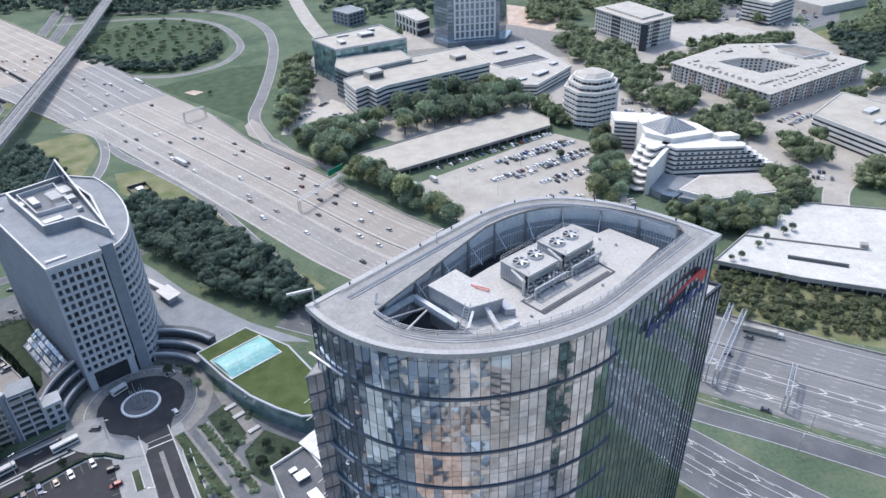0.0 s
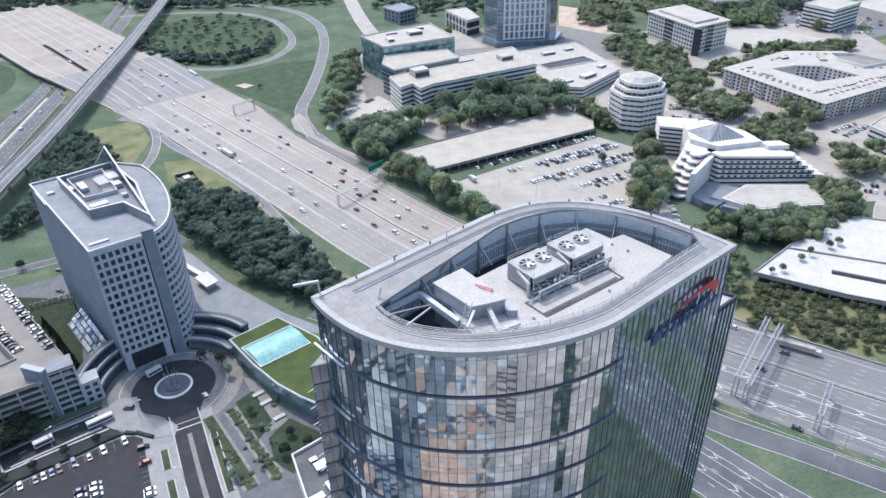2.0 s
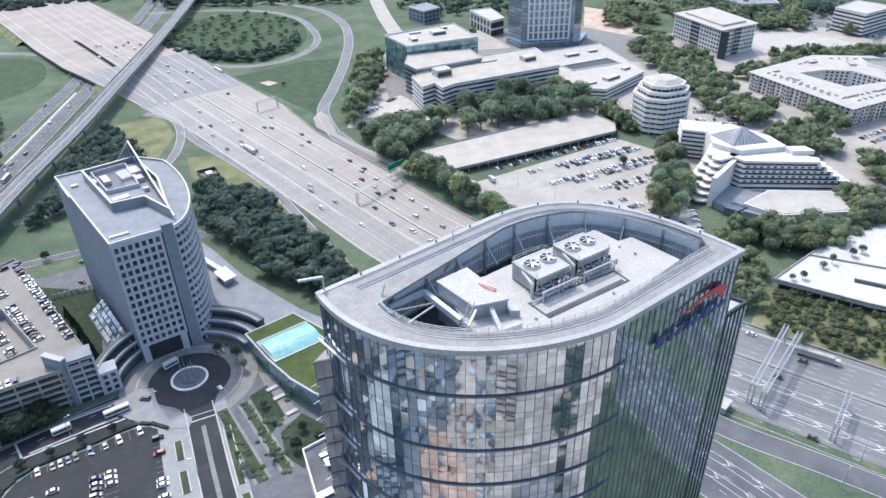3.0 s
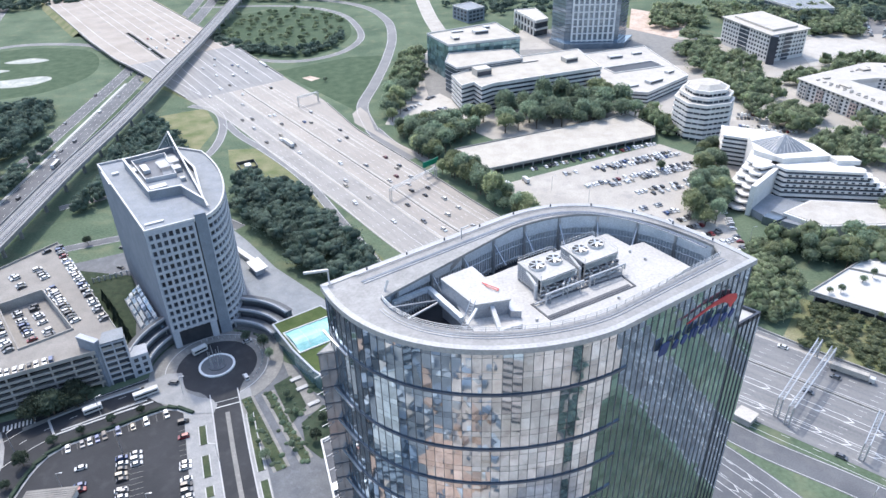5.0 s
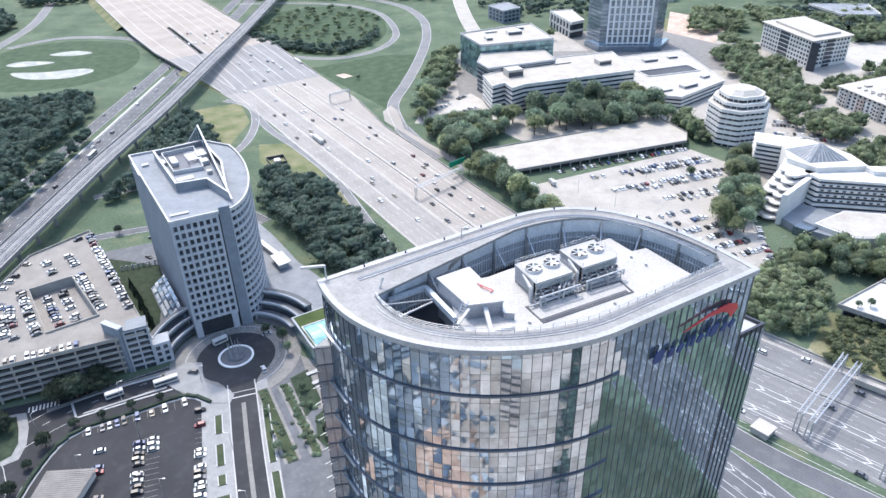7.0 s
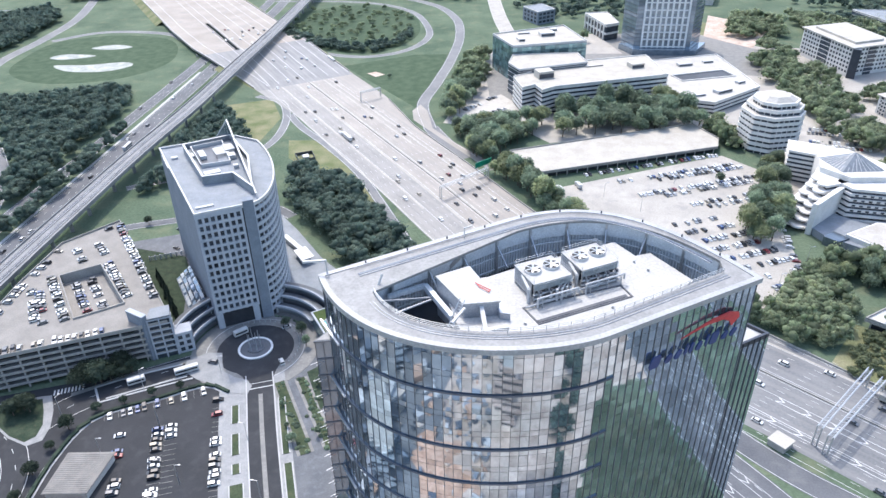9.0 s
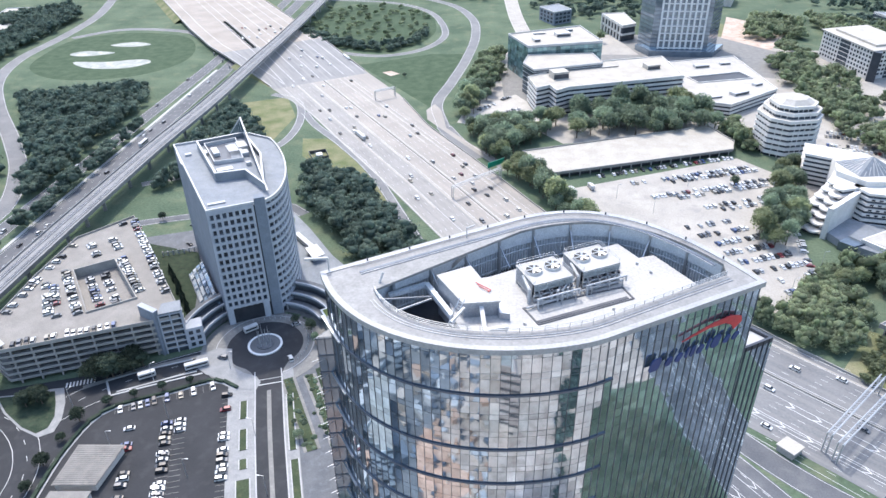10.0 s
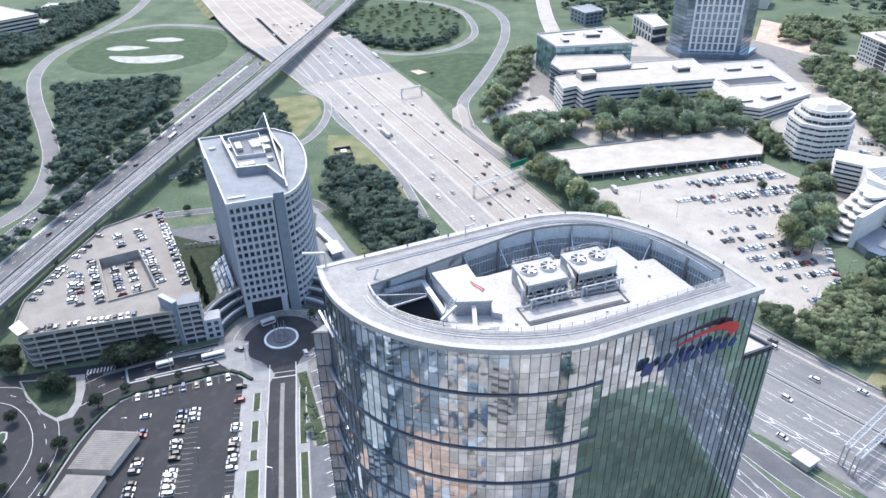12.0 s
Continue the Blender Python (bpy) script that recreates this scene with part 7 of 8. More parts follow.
part("stair_hut", prism([(296, 162), (299, 160), (301, 163), (298, 165)], 5.2, 8.2), M["concrete"], wg, "small stair hut on the deck")
wl = mesh_of(box(-0.35, 0.35, -1.2, -0.5, 0, 3.6), M["concrete"], "column")
for a, b in (((214, 174), (248, 146)), ((248, 146), (282, 124))):
    for k in range(6):
        put("column", wl, wg, wall_pose(a, b, 3 + 6.8 * k, 0))
striped("ribbon_office", "white office slab with dark ribbon windows", "office building", [(386, 318), (398, 254), (470, 280), (440, 352)], 15.0, 4, M["white_wall"], M["roof_cream"], M["window_band"], 0.5)
roof_units([(430, 310, 14, 6, 2.2, 20), (420, 290, 8, 5, 1.8, 20)], 15.1, rnd)
striped("ribbon_office", "white office slab with dark ribbon windows", "office building", [(540, 634), (553, 598), (602, 622), (584, 660)], 24.0, 6, M["white_wall"], M["roof_white"], M["window_band"], 0.5)
striped("ribbon_office", "white office slab with dark ribbon windows", "office building", [(352, 196), (362, 150), (420, 160), (410, 214)], 22.0, 5, M["white_wall"], M["roof_white"], M["window_band"], 0.45)
striped("red_roof_office", "brown and white striped office among woods", "office building", [(-660, 668), (-600, 640), (-560, 700), (-640, 740)], 21.0, 5, M["beige_wall"], M["roof_white"], M["window_band"], 0.5)
for poly, h in (([(-622, 792), (-575, 800), (-580, 830), (-630, 822)], 7), ([(-596, 742), (-560, 752), (-545, 720), (-580, 712)], 5), ([(640, 620), (720, 640), (700, 700), (630, 680)], 9), ([(680, 720), (760, 690), (780, 740), (700, 770)], 8), ([(250, 890), (330, 860), (345, 900), (270, 930)], 14)):
    w = thing("low_building", "low pale building with a flat white roof among trees", "building")
    part("wall", prism(poly, 0, h), M["beige_wall"], w)
    parapet_roof(w, poly, h, M["roof_white"], M["white_wall"])
far_glass = thing("glass_pavilion", "low blue glass building among far trees", "office building")
fg = [(467, 773), (480, 716), (522, 712), (534, 764)]
part("wall", prism(fg, 0, 13), M["glass_blue"], far_glass)
for f in range(1, 4):
    part("floor_line", ring(inset(fg, -0.2), inset(fg, 0.2), 4 * f - 0.3, 4 * f + 0.3), M["white_wall"], far_glass)
parapet_roof(far_glass, fg, 13, M["roof_grey"], M["white_wall"])
# mid-rise blocks south of the tower, seen in its glass
for poly, h, f, wm in (([(40, -150), (66, -140), (72, -205), (44, -210)], 30, 7, "brick_wall"), ([(-160, -110), (-120, -90), (-104, -140), (-150, -160)], 22, 5, "white_wall"), ([(-120, -20), (-84, -4), (-70, -50), (-112, -64)], 18, 4, "white_wall"), ([(0, -330), (60, -320), (60, -380), (0, -390)], 20, 5, "white_wall")):
    striped("brick_office", "office block with ribbon windows south of the tower", "office building", poly, h, f, M[wm], M["roof_white"], M["window_band"], 0.5)
# building-site clutter and low roofs, too many to count
yard = random.Random(17)
clutter = bmesh.new()
for k in range(900):
    if k < 450:
        x, y = yard.uniform(-75, 34), yard.uniform(-240, -85)
        s = yard.uniform(0.5, 3.2)
    else:
        x, y = yard.uniform(-280, -70), yard.uniform(-230, 20)
        s = yard.uniform(1.0, 6.5)
    if -62 < x < 8 and -120 < y < -82 and yard.random() < 0.7:
        continue
    add_box(clutter, -s, s, -s * yard.uniform(0.3, 0.9), s * yard.uniform(0.3, 0.9), 0, yard.uniform(1.0, 3.0 + s * 0.5), pose(x, y, 0.02, 0, 0, yard.choice((12, 30, 48, 75))))
single("site_clutter", clutter, M["clutter"], "stacked materials, huts and low roofs of a building site", "clutter", kind="stuff")

# ---- gantries, signs and lamps along the highway ----
def gantry(a, b, h, label, lattice=True):
    t = thing("sign_gantry", label, "gantry", "gantries over the highway")
    a, b = Vector(a), Vector(b)
    u = (b - a).normalized()
    n = Vector((-u.y, u.x))
    for p in (a, b):
        for s in (-1, 1):
            bm = bmesh.new()
            q = p + n * s * 0.9
            add_bar(bm, (q.x, q.y, 0), (q.x, q.y, h + 1.2), 0.45)
            part("leg", bm, M["galvanised"], t)
        bm = bmesh.new()
        for k in range(5):
            z0, z1 = h * k / 5, h * (k + 1) / 5
            add_bar(bm, (*(p + n * 0.9), z0), (*(p - n * 0.9), z1), 0.16)
        part("leg_brace", bm, M["galvanised"], t)
    for s in (-1, 1):
        for z in (h, h + 1.2):
            bm = bmesh.new()
            add_bar(bm, (*(a + n * s * 0.9), z), (*(b + n * s * 0.9), z), 0.3)
            part("chord", bm, M["galvanised"], t)
    bm = bmesh.new()
    L = (b - a).length
    k = 0.0
    while k < L - 2:
        add_bar(bm, (*(a + u * k + n * 0.9), h), (*(a + u * (k + 2) + n * 0.9), h + 1.2), 0.14)
        add_bar(bm, (*(a + u * k + n * 0.9), h + 1.2), (*(a + u * (k + 2) - n * 0.9), h + 1.2), 0.14)
        k += 2.0
    part("lattice", bm, M["galvanised"], t)
    return t


gantry((161, 97), (196, 132), 9.0, "pale lattice toll gantry across the highway")
gantry((163, 92), (199, 126), 9.0, "pale lattice toll gantry across the highway")
gantry((182.5, 72), (198, 88), 7.5, "slim pale sign gantry over the lanes")
gantry((3, 306), (34, 336), 7.5, "grey sign gantry over the far lanes")
gantry((-78, 494), (-62, 506), 7.5, "grey sign gantry over the lanes")
sg = thing("highway_sign", "green highway sign panel on its gantry", "road sign")
part("panel", box(-7.5, 7.5, -0.15, 0.15, 6.2, 10.2), M["sign_green"], sg, at=pose(31, 345, 0, 0, 0, 42))
for s in (-5, 5):
    part("post", box(s - 0.2, s + 0.2, 0.15, 0.5, 0, 10), M["galvanised"], sg, at=pose(31, 345, 0, 0, 0, 42))
hut = thing("roadside_cabinet", "pale concrete equipment hut on the verge", "equipment hut")
part("wall", prism([(143, 97), (148, 101), (152.5, 96), (147.5, 92)], 0, 3.0), M["concrete"], hut)
part("roof", prism(inset([(143, 97), (148, 101), (152.5, 96), (147.5, 92)], -0.4), 3.0, 3.4), M["roof_white"], hut)
enc = thing("fenced_compound", "small fenced utility compound on the verge", "compound")
part("fence", ring(ccw([(-110, 374), (-98, 379), (-93, 367), (-104, 362)]), inset([(-110, 374), (-98, 379), (-93, 367), (-104, 362)], 0.2), 0, 2.4), M["dark_metal"], enc)
part("cabinet", prism([(-104, 372), (-100, 374), (-98, 369), (-102, 367)], 0, 2.0), M["grey_metal"], enc)
pole = thing("lamp_post", "tall thin grey lamp post", "lamp post", "lamp posts")
bm = bmesh.new()
add_tube(bm, 0.16, 0.09, 0, 10, 8)
part("pole", bm, M["galvanised"], pole)
bm = bmesh.new()
add_bar(bm, (0, 0, 10), (1.8, 0, 10.3), 0.12)
part("arm", bm, M["galvanised"], pole)
part("lamp_head", box(1.5, 2.4, -0.2, 0.2, 10.2, 10.4), M["grey_metal"], pole)
pole.matrix_world = pose(-88, 132, 0.1)
for x, y, r in ((-120, 122, 30), (-148, 104, 60), (-104, 100, 0), (-84, 70, 0), (-120, 82, 0), (172, 50, 40), (186, 60, 30), (210, 232, 0), (185, 205, 0), (130, 290, 0), (160, 330, 0), (110, 310, 0), (-64, 92, 180), (-51, 64, 180)):
    copy_thing(pole, pose(x, y, 0.1, 0, 0, r))


# ---- cars ----
def car_mesh(kind):
    """Body and glasshouse of a car along y, in metres; suv is taller."""
    L, W, H, roof = (4.7, 1.82, 0.92, 1.46) if kind == "sedan" else (4.8, 1.92, 1.05, 1.75)
    bm = bmesh.new()
    prof = [(-L / 2, 0.42), (-L / 2 + 0.08, H * 0.82), (-L / 2 + 0.9, H), (L / 2 - 1.2, H), (L / 2 - 0.15, H * 0.76), (L / 2, 0.45), (L / 2 - 0.1, 0.25), (-L / 2 + 0.1, 0.25)]
    a = [bm.verts.new((-W / 2, y, z)) for y, z in prof]
    b = [bm.verts.new((W / 2, y, z)) for y, z in prof]
    bm.faces.new(a)
    bm.faces.new(b[::-1])
    for i in range(len(a)):
        j = (i + 1) % len(a)
        bm.faces.new((a[i], b[i], b[j], a[j]))
    r0, r1 = (-1.15, 0.55) if kind == "sedan" else (-1.95, 0.5)
    add_box(bm, -W / 2 + 0.22, W / 2 - 0.22, r0, r1, roof - 0.05, roof)
    bmesh.ops.recalc_face_normals(bm, faces=bm.faces)
    body = mesh_of(bm, M["car_paint"], "car")
    g = bmesh.new()
    lo = [(-W / 2 + 0.06, r0 - 0.75), (W / 2 - 0.06, r0 - 0.75), (W / 2 - 0.06, r1 + 0.85), (-W / 2 + 0.06, r1 + 0.85)]
    if kind != "sedan":
        lo = [(x, max(y, -L / 2 + 0.1)) for x, y in lo]
    hi = [(-W / 2 + 0.24, r0), (W / 2 - 0.24, r0), (W / 2 - 0.24, r1), (-W / 2 + 0.24, r1)]
    p, q = [g.verts.new((x, y, H - 0.02)) for x, y in lo], [g.verts.new((x, y, roof - 0.05)) for x, y in hi]
    g.faces.new(p[::-1])
    g.faces.new(q)
    for i in range(4):
        g.faces.new((p[i], p[(i + 1) % 4], q[(i + 1) % 4], q[i]))
    glass = mesh_of(g, M["car_glass"], "glasshouse")
    w = bmesh.new()
    add_tube(w, 0.33, 0.33, -0.11, 0.11, 10, pose(0, 0, 0, 0, 90, 0))
    return body, glass, mesh_of(w, M["tyre"], "wheel"), L, W


CARS = {k: car_mesh(k) for k in ("sedan", "suv")}
car_rnd = random.Random(21)


FAR_CARS = []


def car(x, y, z, heading, group, wheels=True):
    """A car with its nose along the heading (degrees from +y, anticlockwise). Distant ones, without wheels, are joined later."""
    if not wheels:
        FAR_CARS.append(pose(x, y, z, 0, 0, heading))
        return None
    kind = "suv" if car_rnd.random() < 0.45 else "sedan"
    body, glass, wheel, L, W = CARS[kind]
    ob = put("car", body, None, pose(x, y, z, 0, 0, heading))
    tagged(ob, "parked sedan car with dark windows" if kind == "sedan" else "tall family car with dark windows", "car", group)
    if group.startswith("moving"):
        tagged(ob, "sedan car in a lane of the highway" if kind == "sedan" else "tall family car in a lane of the highway")
    put("glasshouse", glass, ob)
    if wheels:
        for sx in (-1, 1):
            for sy in (-1.42, 1.42):
                put("wheel", wheel, ob, pose(sx * (W / 2 - 0.1), sy, 0.33))
    return ob


def car_row(a, b, z, group, fill=0.8, pitch=2.75, turn=0, wheels=True):
    """Cars side by side along a line from a to b, noses across it."""
    a, b = Vector(a), Vector(b)
    u = (b - a).normalized()
    h = math.degrees(math.atan2(u.y, u.x)) + turn
    n = int((b - a).length / pitch)
    for k in range(n):
        if car_rnd.random() < fill:
            p = a + u * (k + 0.5) * pitch
            car(p.x + car_rnd.uniform(-0.2, 0.2), p.y + car_rnd.uniform(-0.3, 0.3), z, h + (180 if car_rnd.random() < 0.5 else 0) + car_rnd.uniform(-2, 2), group, wheels)


# fresh lot beside the drive
LZ = 0.04
car_row((-128, 103), (-90, 120.5), LZ, "cars in the dark lot", 0.75)
for a, b, f in (((-103.5, 98), (-78, 18), 0.92), ((-98.5, 100), (-92, 80), 0.5), ((-118, 94), (-112, 76), 0.7), ((-110, 74), (-104, 50), 0.6), ((-84, 116), (-62, 40), 0.55), ((-99, 82), (-80, 22), 0.3)):
    car_row(a, b, LZ, "cars in the dark lot", f, 2.9)
car_row((-222, 50), (-170, 52), LZ, "cars in the dark lot", 0.7)
car_row((-222, 30), (-165, 30), LZ, "cars in the dark lot", 0.7)
# garage top
GZ = GH + 0.01
for a, b, f in (((-180, 120), (-136, 138.5), 0.7), ((-196, 142), (-197.5, 176), 0.6), ((-197, 180), (-196, 208), 0.5), ((-176, 233), (-127, 163), 0.92), ((-181, 229), (-172, 220), 0.5), ((-187, 179), (-161, 143), 0.92), ((-164, 193), (-137, 159), 0.92), ((-168, 196), (-150, 176), 0.5), ((-191, 168), (-174, 141), 0.85), ((-186, 166), (-169, 139), 0.85), ((-180, 214), (-168, 200), 0.6), ((-188, 206), (-176, 192), 0.5)):
    car_row(a, b, GZ, "cars on the garage top", f, 2.75)
for a, b in (((-176, 180), (-156, 153)), ((-170, 184), (-148, 155))):
    car_row(a, b, 15.21, "cars on the garage top", 0.85, 2.75)
# large pale lot: rows beside the low deck
e = Vector((0.945, 0.327))
n = Vector((0.327, -0.945))
o = Vector((71, 337))
PZ = 0.035
for d, s0, s1, f in ((5, 30, 138, 0.75), (22, 30, 60, 0.35), (22, 70, 140, 0.85), (27.5, 74, 142, 0.85), (44, 50, 146, 0.8), (49.5, 66, 146, 0.8), (66, 72, 150, 0.7), (71.5, 78, 128, 0.6)):
    a, b = o + e * s0 + n * d, o + e * s1 + n * d
    car_row(a, b, PZ, "cars in the pale lot", f, 2.8, wheels=False)
for k in range(8):
    a = Vector((146, 272)) + Vector((5.2, -9.5)) * k
    car_row(a, a + e * 34, PZ, "cars in the pale lot", 0.72, 2.8, wheels=False)
car_row((214, 300), (203, 222), PZ, "cars in the pale lot", 0.8, 2.9, wheels=False)
for a, b in (((12, 468), (30, 486)), ((20, 450), (52, 476)), ((26, 443), (58, 468)), ((34, 496), (44, 506)), ((40, 450), (66, 458))):
    car_row(a, b, 0.045, "cars in the yard", 0.75, 3.0, wheels=False)
for a, b in (((272, 396), (316, 386)), ((274, 404), (320, 394)), ((282, 420), (328, 410)), ((286, 428), (330, 418))):
    car_row(a, b, 0.07, "cars behind the stepped office", 0.85, 2.8, wheels=False)
for a, b in (((326, 262), (352, 244)), ((332, 268), (352, 256)), ((520, 500), (560, 470)), ((560, 600), (600, 580)), ((450, 640), (500, 670)), ((516, 640), (548, 712)), ((524, 636), (560, 706)), ((534, 628), (580, 694)), ((606, 600), (650, 668)), ((622, 606), (668, 670)), ((384, 336), (414, 350)), ((380, 344), (408, 356))):
    car_row(a, b, 0.08, "cars by the office blocks", 0.7, 2.9, wheels=False)
for p, h in (((-62, 140), 30), ((-94, 139), 80), ((-66, 166), -60), ((-150, 240), 60), ((-156, 262), 70)):
    car(*p, 0.34 if p[0] > -100 else 0.1, h, "cars at the turning circle")
# traffic: near carriageways run one way, far ones the other
lanes = [(-35.3, 0), (-31.6, 0), (-24.2, 0), (-20.5, 0), (-16.8, 0), (-9.4, 0), (-5.7, 0), (3.6, 180), (7.3, 180), (11, 180), (18.4, 180), (22.1, 180)]
for off, flip in lanes:
    a = 330 + car_rnd.uniform(0, 60)
    while a < 1350:
        i = max(k for k in range(len(arc)) if arc[k] <= a)
        p, u = HWY[i]
        n2 = Vector((-u.y, u.x))
        q = p + u * (a - arc[i]) + n2 * off
        z = along("high", a) + 0.1
        if not (-222 < q.x < -196):
            car(q.x, q.y, z, math.degrees(math.atan2(-u.x, u.y)) + flip, "moving cars on the highway", a > 780 and (a > 1000 or off > -12))
        a += car_rnd.expovariate(1 / 95) + 14
for x in (-276, -272, -252, -248.5):
    y = car_rnd.uniform(80, 120)
    while y < 560:
        car(x, y, 0.08, 0 if x > -262 else 180, "moving cars on the dual road", y < 330)
        y += car_rnd.expovariate(1 / 60) + 9
# distant cars, joined: one painted shell, dark glass bands and a dark underside box each
bm_body, bm_glass = bmesh.new(), bmesh.new()
for m in FAR_CARS:
    suv = car_rnd.random() < 0.45
    H, roof, r0, r1 = (1.02, 1.75, -2.1, 0.6) if suv else (0.92, 1.45, -1.3, 0.6)
    prof = [(-2.33, 0.3), (-2.28, H * 0.85), (r0 - 0.35, H), (r0, roof), (r1, roof), (r1 + 0.75, H), (2.2, H * 0.78), (2.35, 0.3)]
    a, b = [[bm_body.verts.new(m @ Vector((x, yy, zz))) for yy, zz in prof] for x in (-0.9, 0.9)]
    bm_body.faces.new(a)
    bm_body.faces.new(b[::-1])
    for i in range(len(a)):
        j = (i + 1) % len(a)
        bm_body.faces.new((a[i], b[i], b[j], a[j]))
    add_box(bm_glass, -0.93, 0.93, r0 + 0.15, r1 - 0.1, H + 0.04, roof - 0.12, m)
    add_box(bm_glass, -0.75, 0.75, r1 + 0.12, r1 + 0.62, H + 0.02, H + 0.36, m)
    add_box(bm_glass, -0.75, 0.75, r0 - 0.28, r0 - 0.02, H + 0.02, H + 0.36, m)
    # Dark box fills the gap between body and ground.
    add_box(bm_glass, -0.86, 0.86, -1.75, 1.75, 0.02, 0.32, m)
bmesh.ops.recalc_face_normals(bm_body, faces=bm_body.faces)
single("distant_cars", bm_body, M["car_paint_far"], "many small distant cars of mixed colours", "cars", kind="stuff")
single("distant_car_darks", bm_glass, M["car_glass"], "dark windows and underside boxes of the distant cars", "cars", kind="stuff")


# long vehicles
def long_vehicle(name, label, category, x, y, z, h, L, mat, cab=True):
    t = thing(name, label, category, at=pose(x, y, z, 0, 0, h))
    part("box_body", box(-1.25, 1.25, -L / 2, L / 2 - (2.6 if cab else 0), 0.9 if cab else 0.45, 3.6 if cab else 3.1, 0.12), M[mat], t)
    if cab:
        part("cab", box(-1.2, 1.2, L / 2 - 2.3, L / 2, 0.6, 2.8, 0.15), M["white_metal"], t)
        part("windscreen", box(-1.1, 1.1, L / 2 - 0.05, L / 2 + 0.03, 1.6, 2.6), M["car_glass"], t)
    else:
        part("window_strip", box(-1.28, 1.28, -L / 2 + 0.6, L / 2 - 0.4, 1.5, 2.4), M["car_glass"], t, "dark side windows")
    w = mesh_of(tube(0.48, 0.48, -0.14, 0.14, 10), M["tyre"], "wheel")
    for sx in (-1.1, 1.1):
        for yy in (-L / 2 + 1.4, -L / 2 + 2.6, L / 2 - 1.3):
            put("wheel", w, t, pose(sx, yy, 0.48, 0, 90, 0))
    return t


long_vehicle("bus", "white shuttle bus at the kerb", "bus", -104, 132.5, 0.17, 118, 10.5, "white_metal", False)
long_vehicle("bus", "small white shuttle bus on the street", "bus", -124, 124.5, 0.17, 120, 7.5, "white_metal", False)
long_vehicle("bus", "white minibus on the turning circle", "bus", -87, 160, 0.34, 130, 7.0, "white_metal", False)
long_vehicle("truck", "white box truck on the highway", "truck", -76.5, 408, 0.1, 32.4, 17, "white_metal")
long_vehicle("truck", "white box truck on the highway", "truck", -128, 618, 0.3, 212, 18, "white_metal")
long_vehicle("truck", "white box truck in the pale lot", "truck", 82, 318, 0.04, 20, 8.5, "white_metal")
long_vehicle("truck", "white box truck in the pale lot", "truck", 95, 324, 0.04, 15, 8.0, "white_metal")
long_vehicle("truck", "flatbed truck with a red cab on the highway", "truck", 205, 118, 0.1, 230, 18, "asphalt_pale")
long_vehicle("bus", "white bus on the dual road", "bus", -245, 388, 0.08, 0, 12, "white_metal", False)

# ---- trees ----
def ico():
    bm = bmesh.new()
    bmesh.ops.create_icosphere(bm, subdivisions=1, radius=1.0)
    v, f = np.array([x.co[:] for x in bm.verts]), [[y.index for y in x.verts] for x in bm.faces]
    bm.free()
    return v, f


ICO_V, ICO_F = ico()


def crown_data(seed, clumps, leaves, flat=1.0, leaf=0.8):
    """Vertices and faces of a crown of unit radius, sitting on z = 0.3: uneven clumps and loose leaf sprays."""
    r = np.random.RandomState(seed)
    V, F = [], []
    base = 0
    for k in range(clumps):
        d = r.normal(size=3)
        d /= np.linalg.norm(d)
        if d[2] < -0.35:
            d[2] *= -0.6
        rad = r.uniform(0.45, 0.82) * (0.55 if k < clumps // 4 else 1.0)
        c = d * rad * np.array([1, 1, flat]) + np.array([0, 0, 1.05])
        s = r.uniform(0.24, 0.42)
        v = ICO_V * (s * (1 + r.uniform(-0.34, 0.34, (len(ICO_V), 1)))) * np.array([1, 1, 0.8]) + c
        V.append(v)
        F += [[i + base for i in f] for f in ICO_F]
        base += len(v)
    for k in range(leaves):
        d = r.normal(size=3)
        d /= np.linalg.norm(d)
        if d[2] < -0.5:
            d[2] *= -0.7
        c = d * r.uniform(0.72, 1.12) * np.array([1, 1, flat]) + np.array([0, 0, 1.05])
        a, b = r.normal(size=3), r.normal(size=3)
        a, b = a / np.linalg.norm(a) * r.uniform(0.08, 0.16) * leaf, b / np.linalg.norm(b) * r.uniform(0.08, 0.16) * leaf
        V.append(np.array([c - a, c - b * 0.6, c + a, c + b]))
        F.append([base, base + 1, base + 2, base + 3])
        base += 4
    return np.concatenate(V), F


def tree_kind(seed, R, H, mat, x, y):
    """A tree with a tapered trunk, limbs and a crown of clumps; R and H in metres."""
    t = thing("tree", "broad leafy green tree with an uneven crown" if mat == "leaf" else "leafy tree with a loose crown, light green or darkened for shade", "tree", "trees", at=pose(x, y, 0))
    bm = bmesh.new()
    add_tube(bm, R * 0.075, R * 0.045, 0, H * 0.55, 8)
    rr = random.Random(seed)
    for k in range(5):
        a = math.tau * k / 5 + rr.uniform(-0.3, 0.3)
        add_bar(bm, (0, 0, H * rr.uniform(0.28, 0.45)), (R * 0.55 * math.cos(a), R * 0.55 * math.sin(a), H * rr.uniform(0.55, 0.75)), R * 0.05)
    part("trunk", bm, M["bark"], t)
    V, F = crown_data(seed, 24, 850, 0.85)
    V = V * np.array([R, R, (H * 0.5)]) + np.array([0, 0, H * 0.5 - 0.28 * H])
    me = bpy.data.meshes.new("crown")
    me.from_pydata(V.tolist(), [], F)
    me.materials.append(M[mat])
    me.polygons.foreach_set("use_smooth", [len(f) == 3 for f in F])
    put("crown", me, t)
    return t


tr_rnd = random.Random(5)
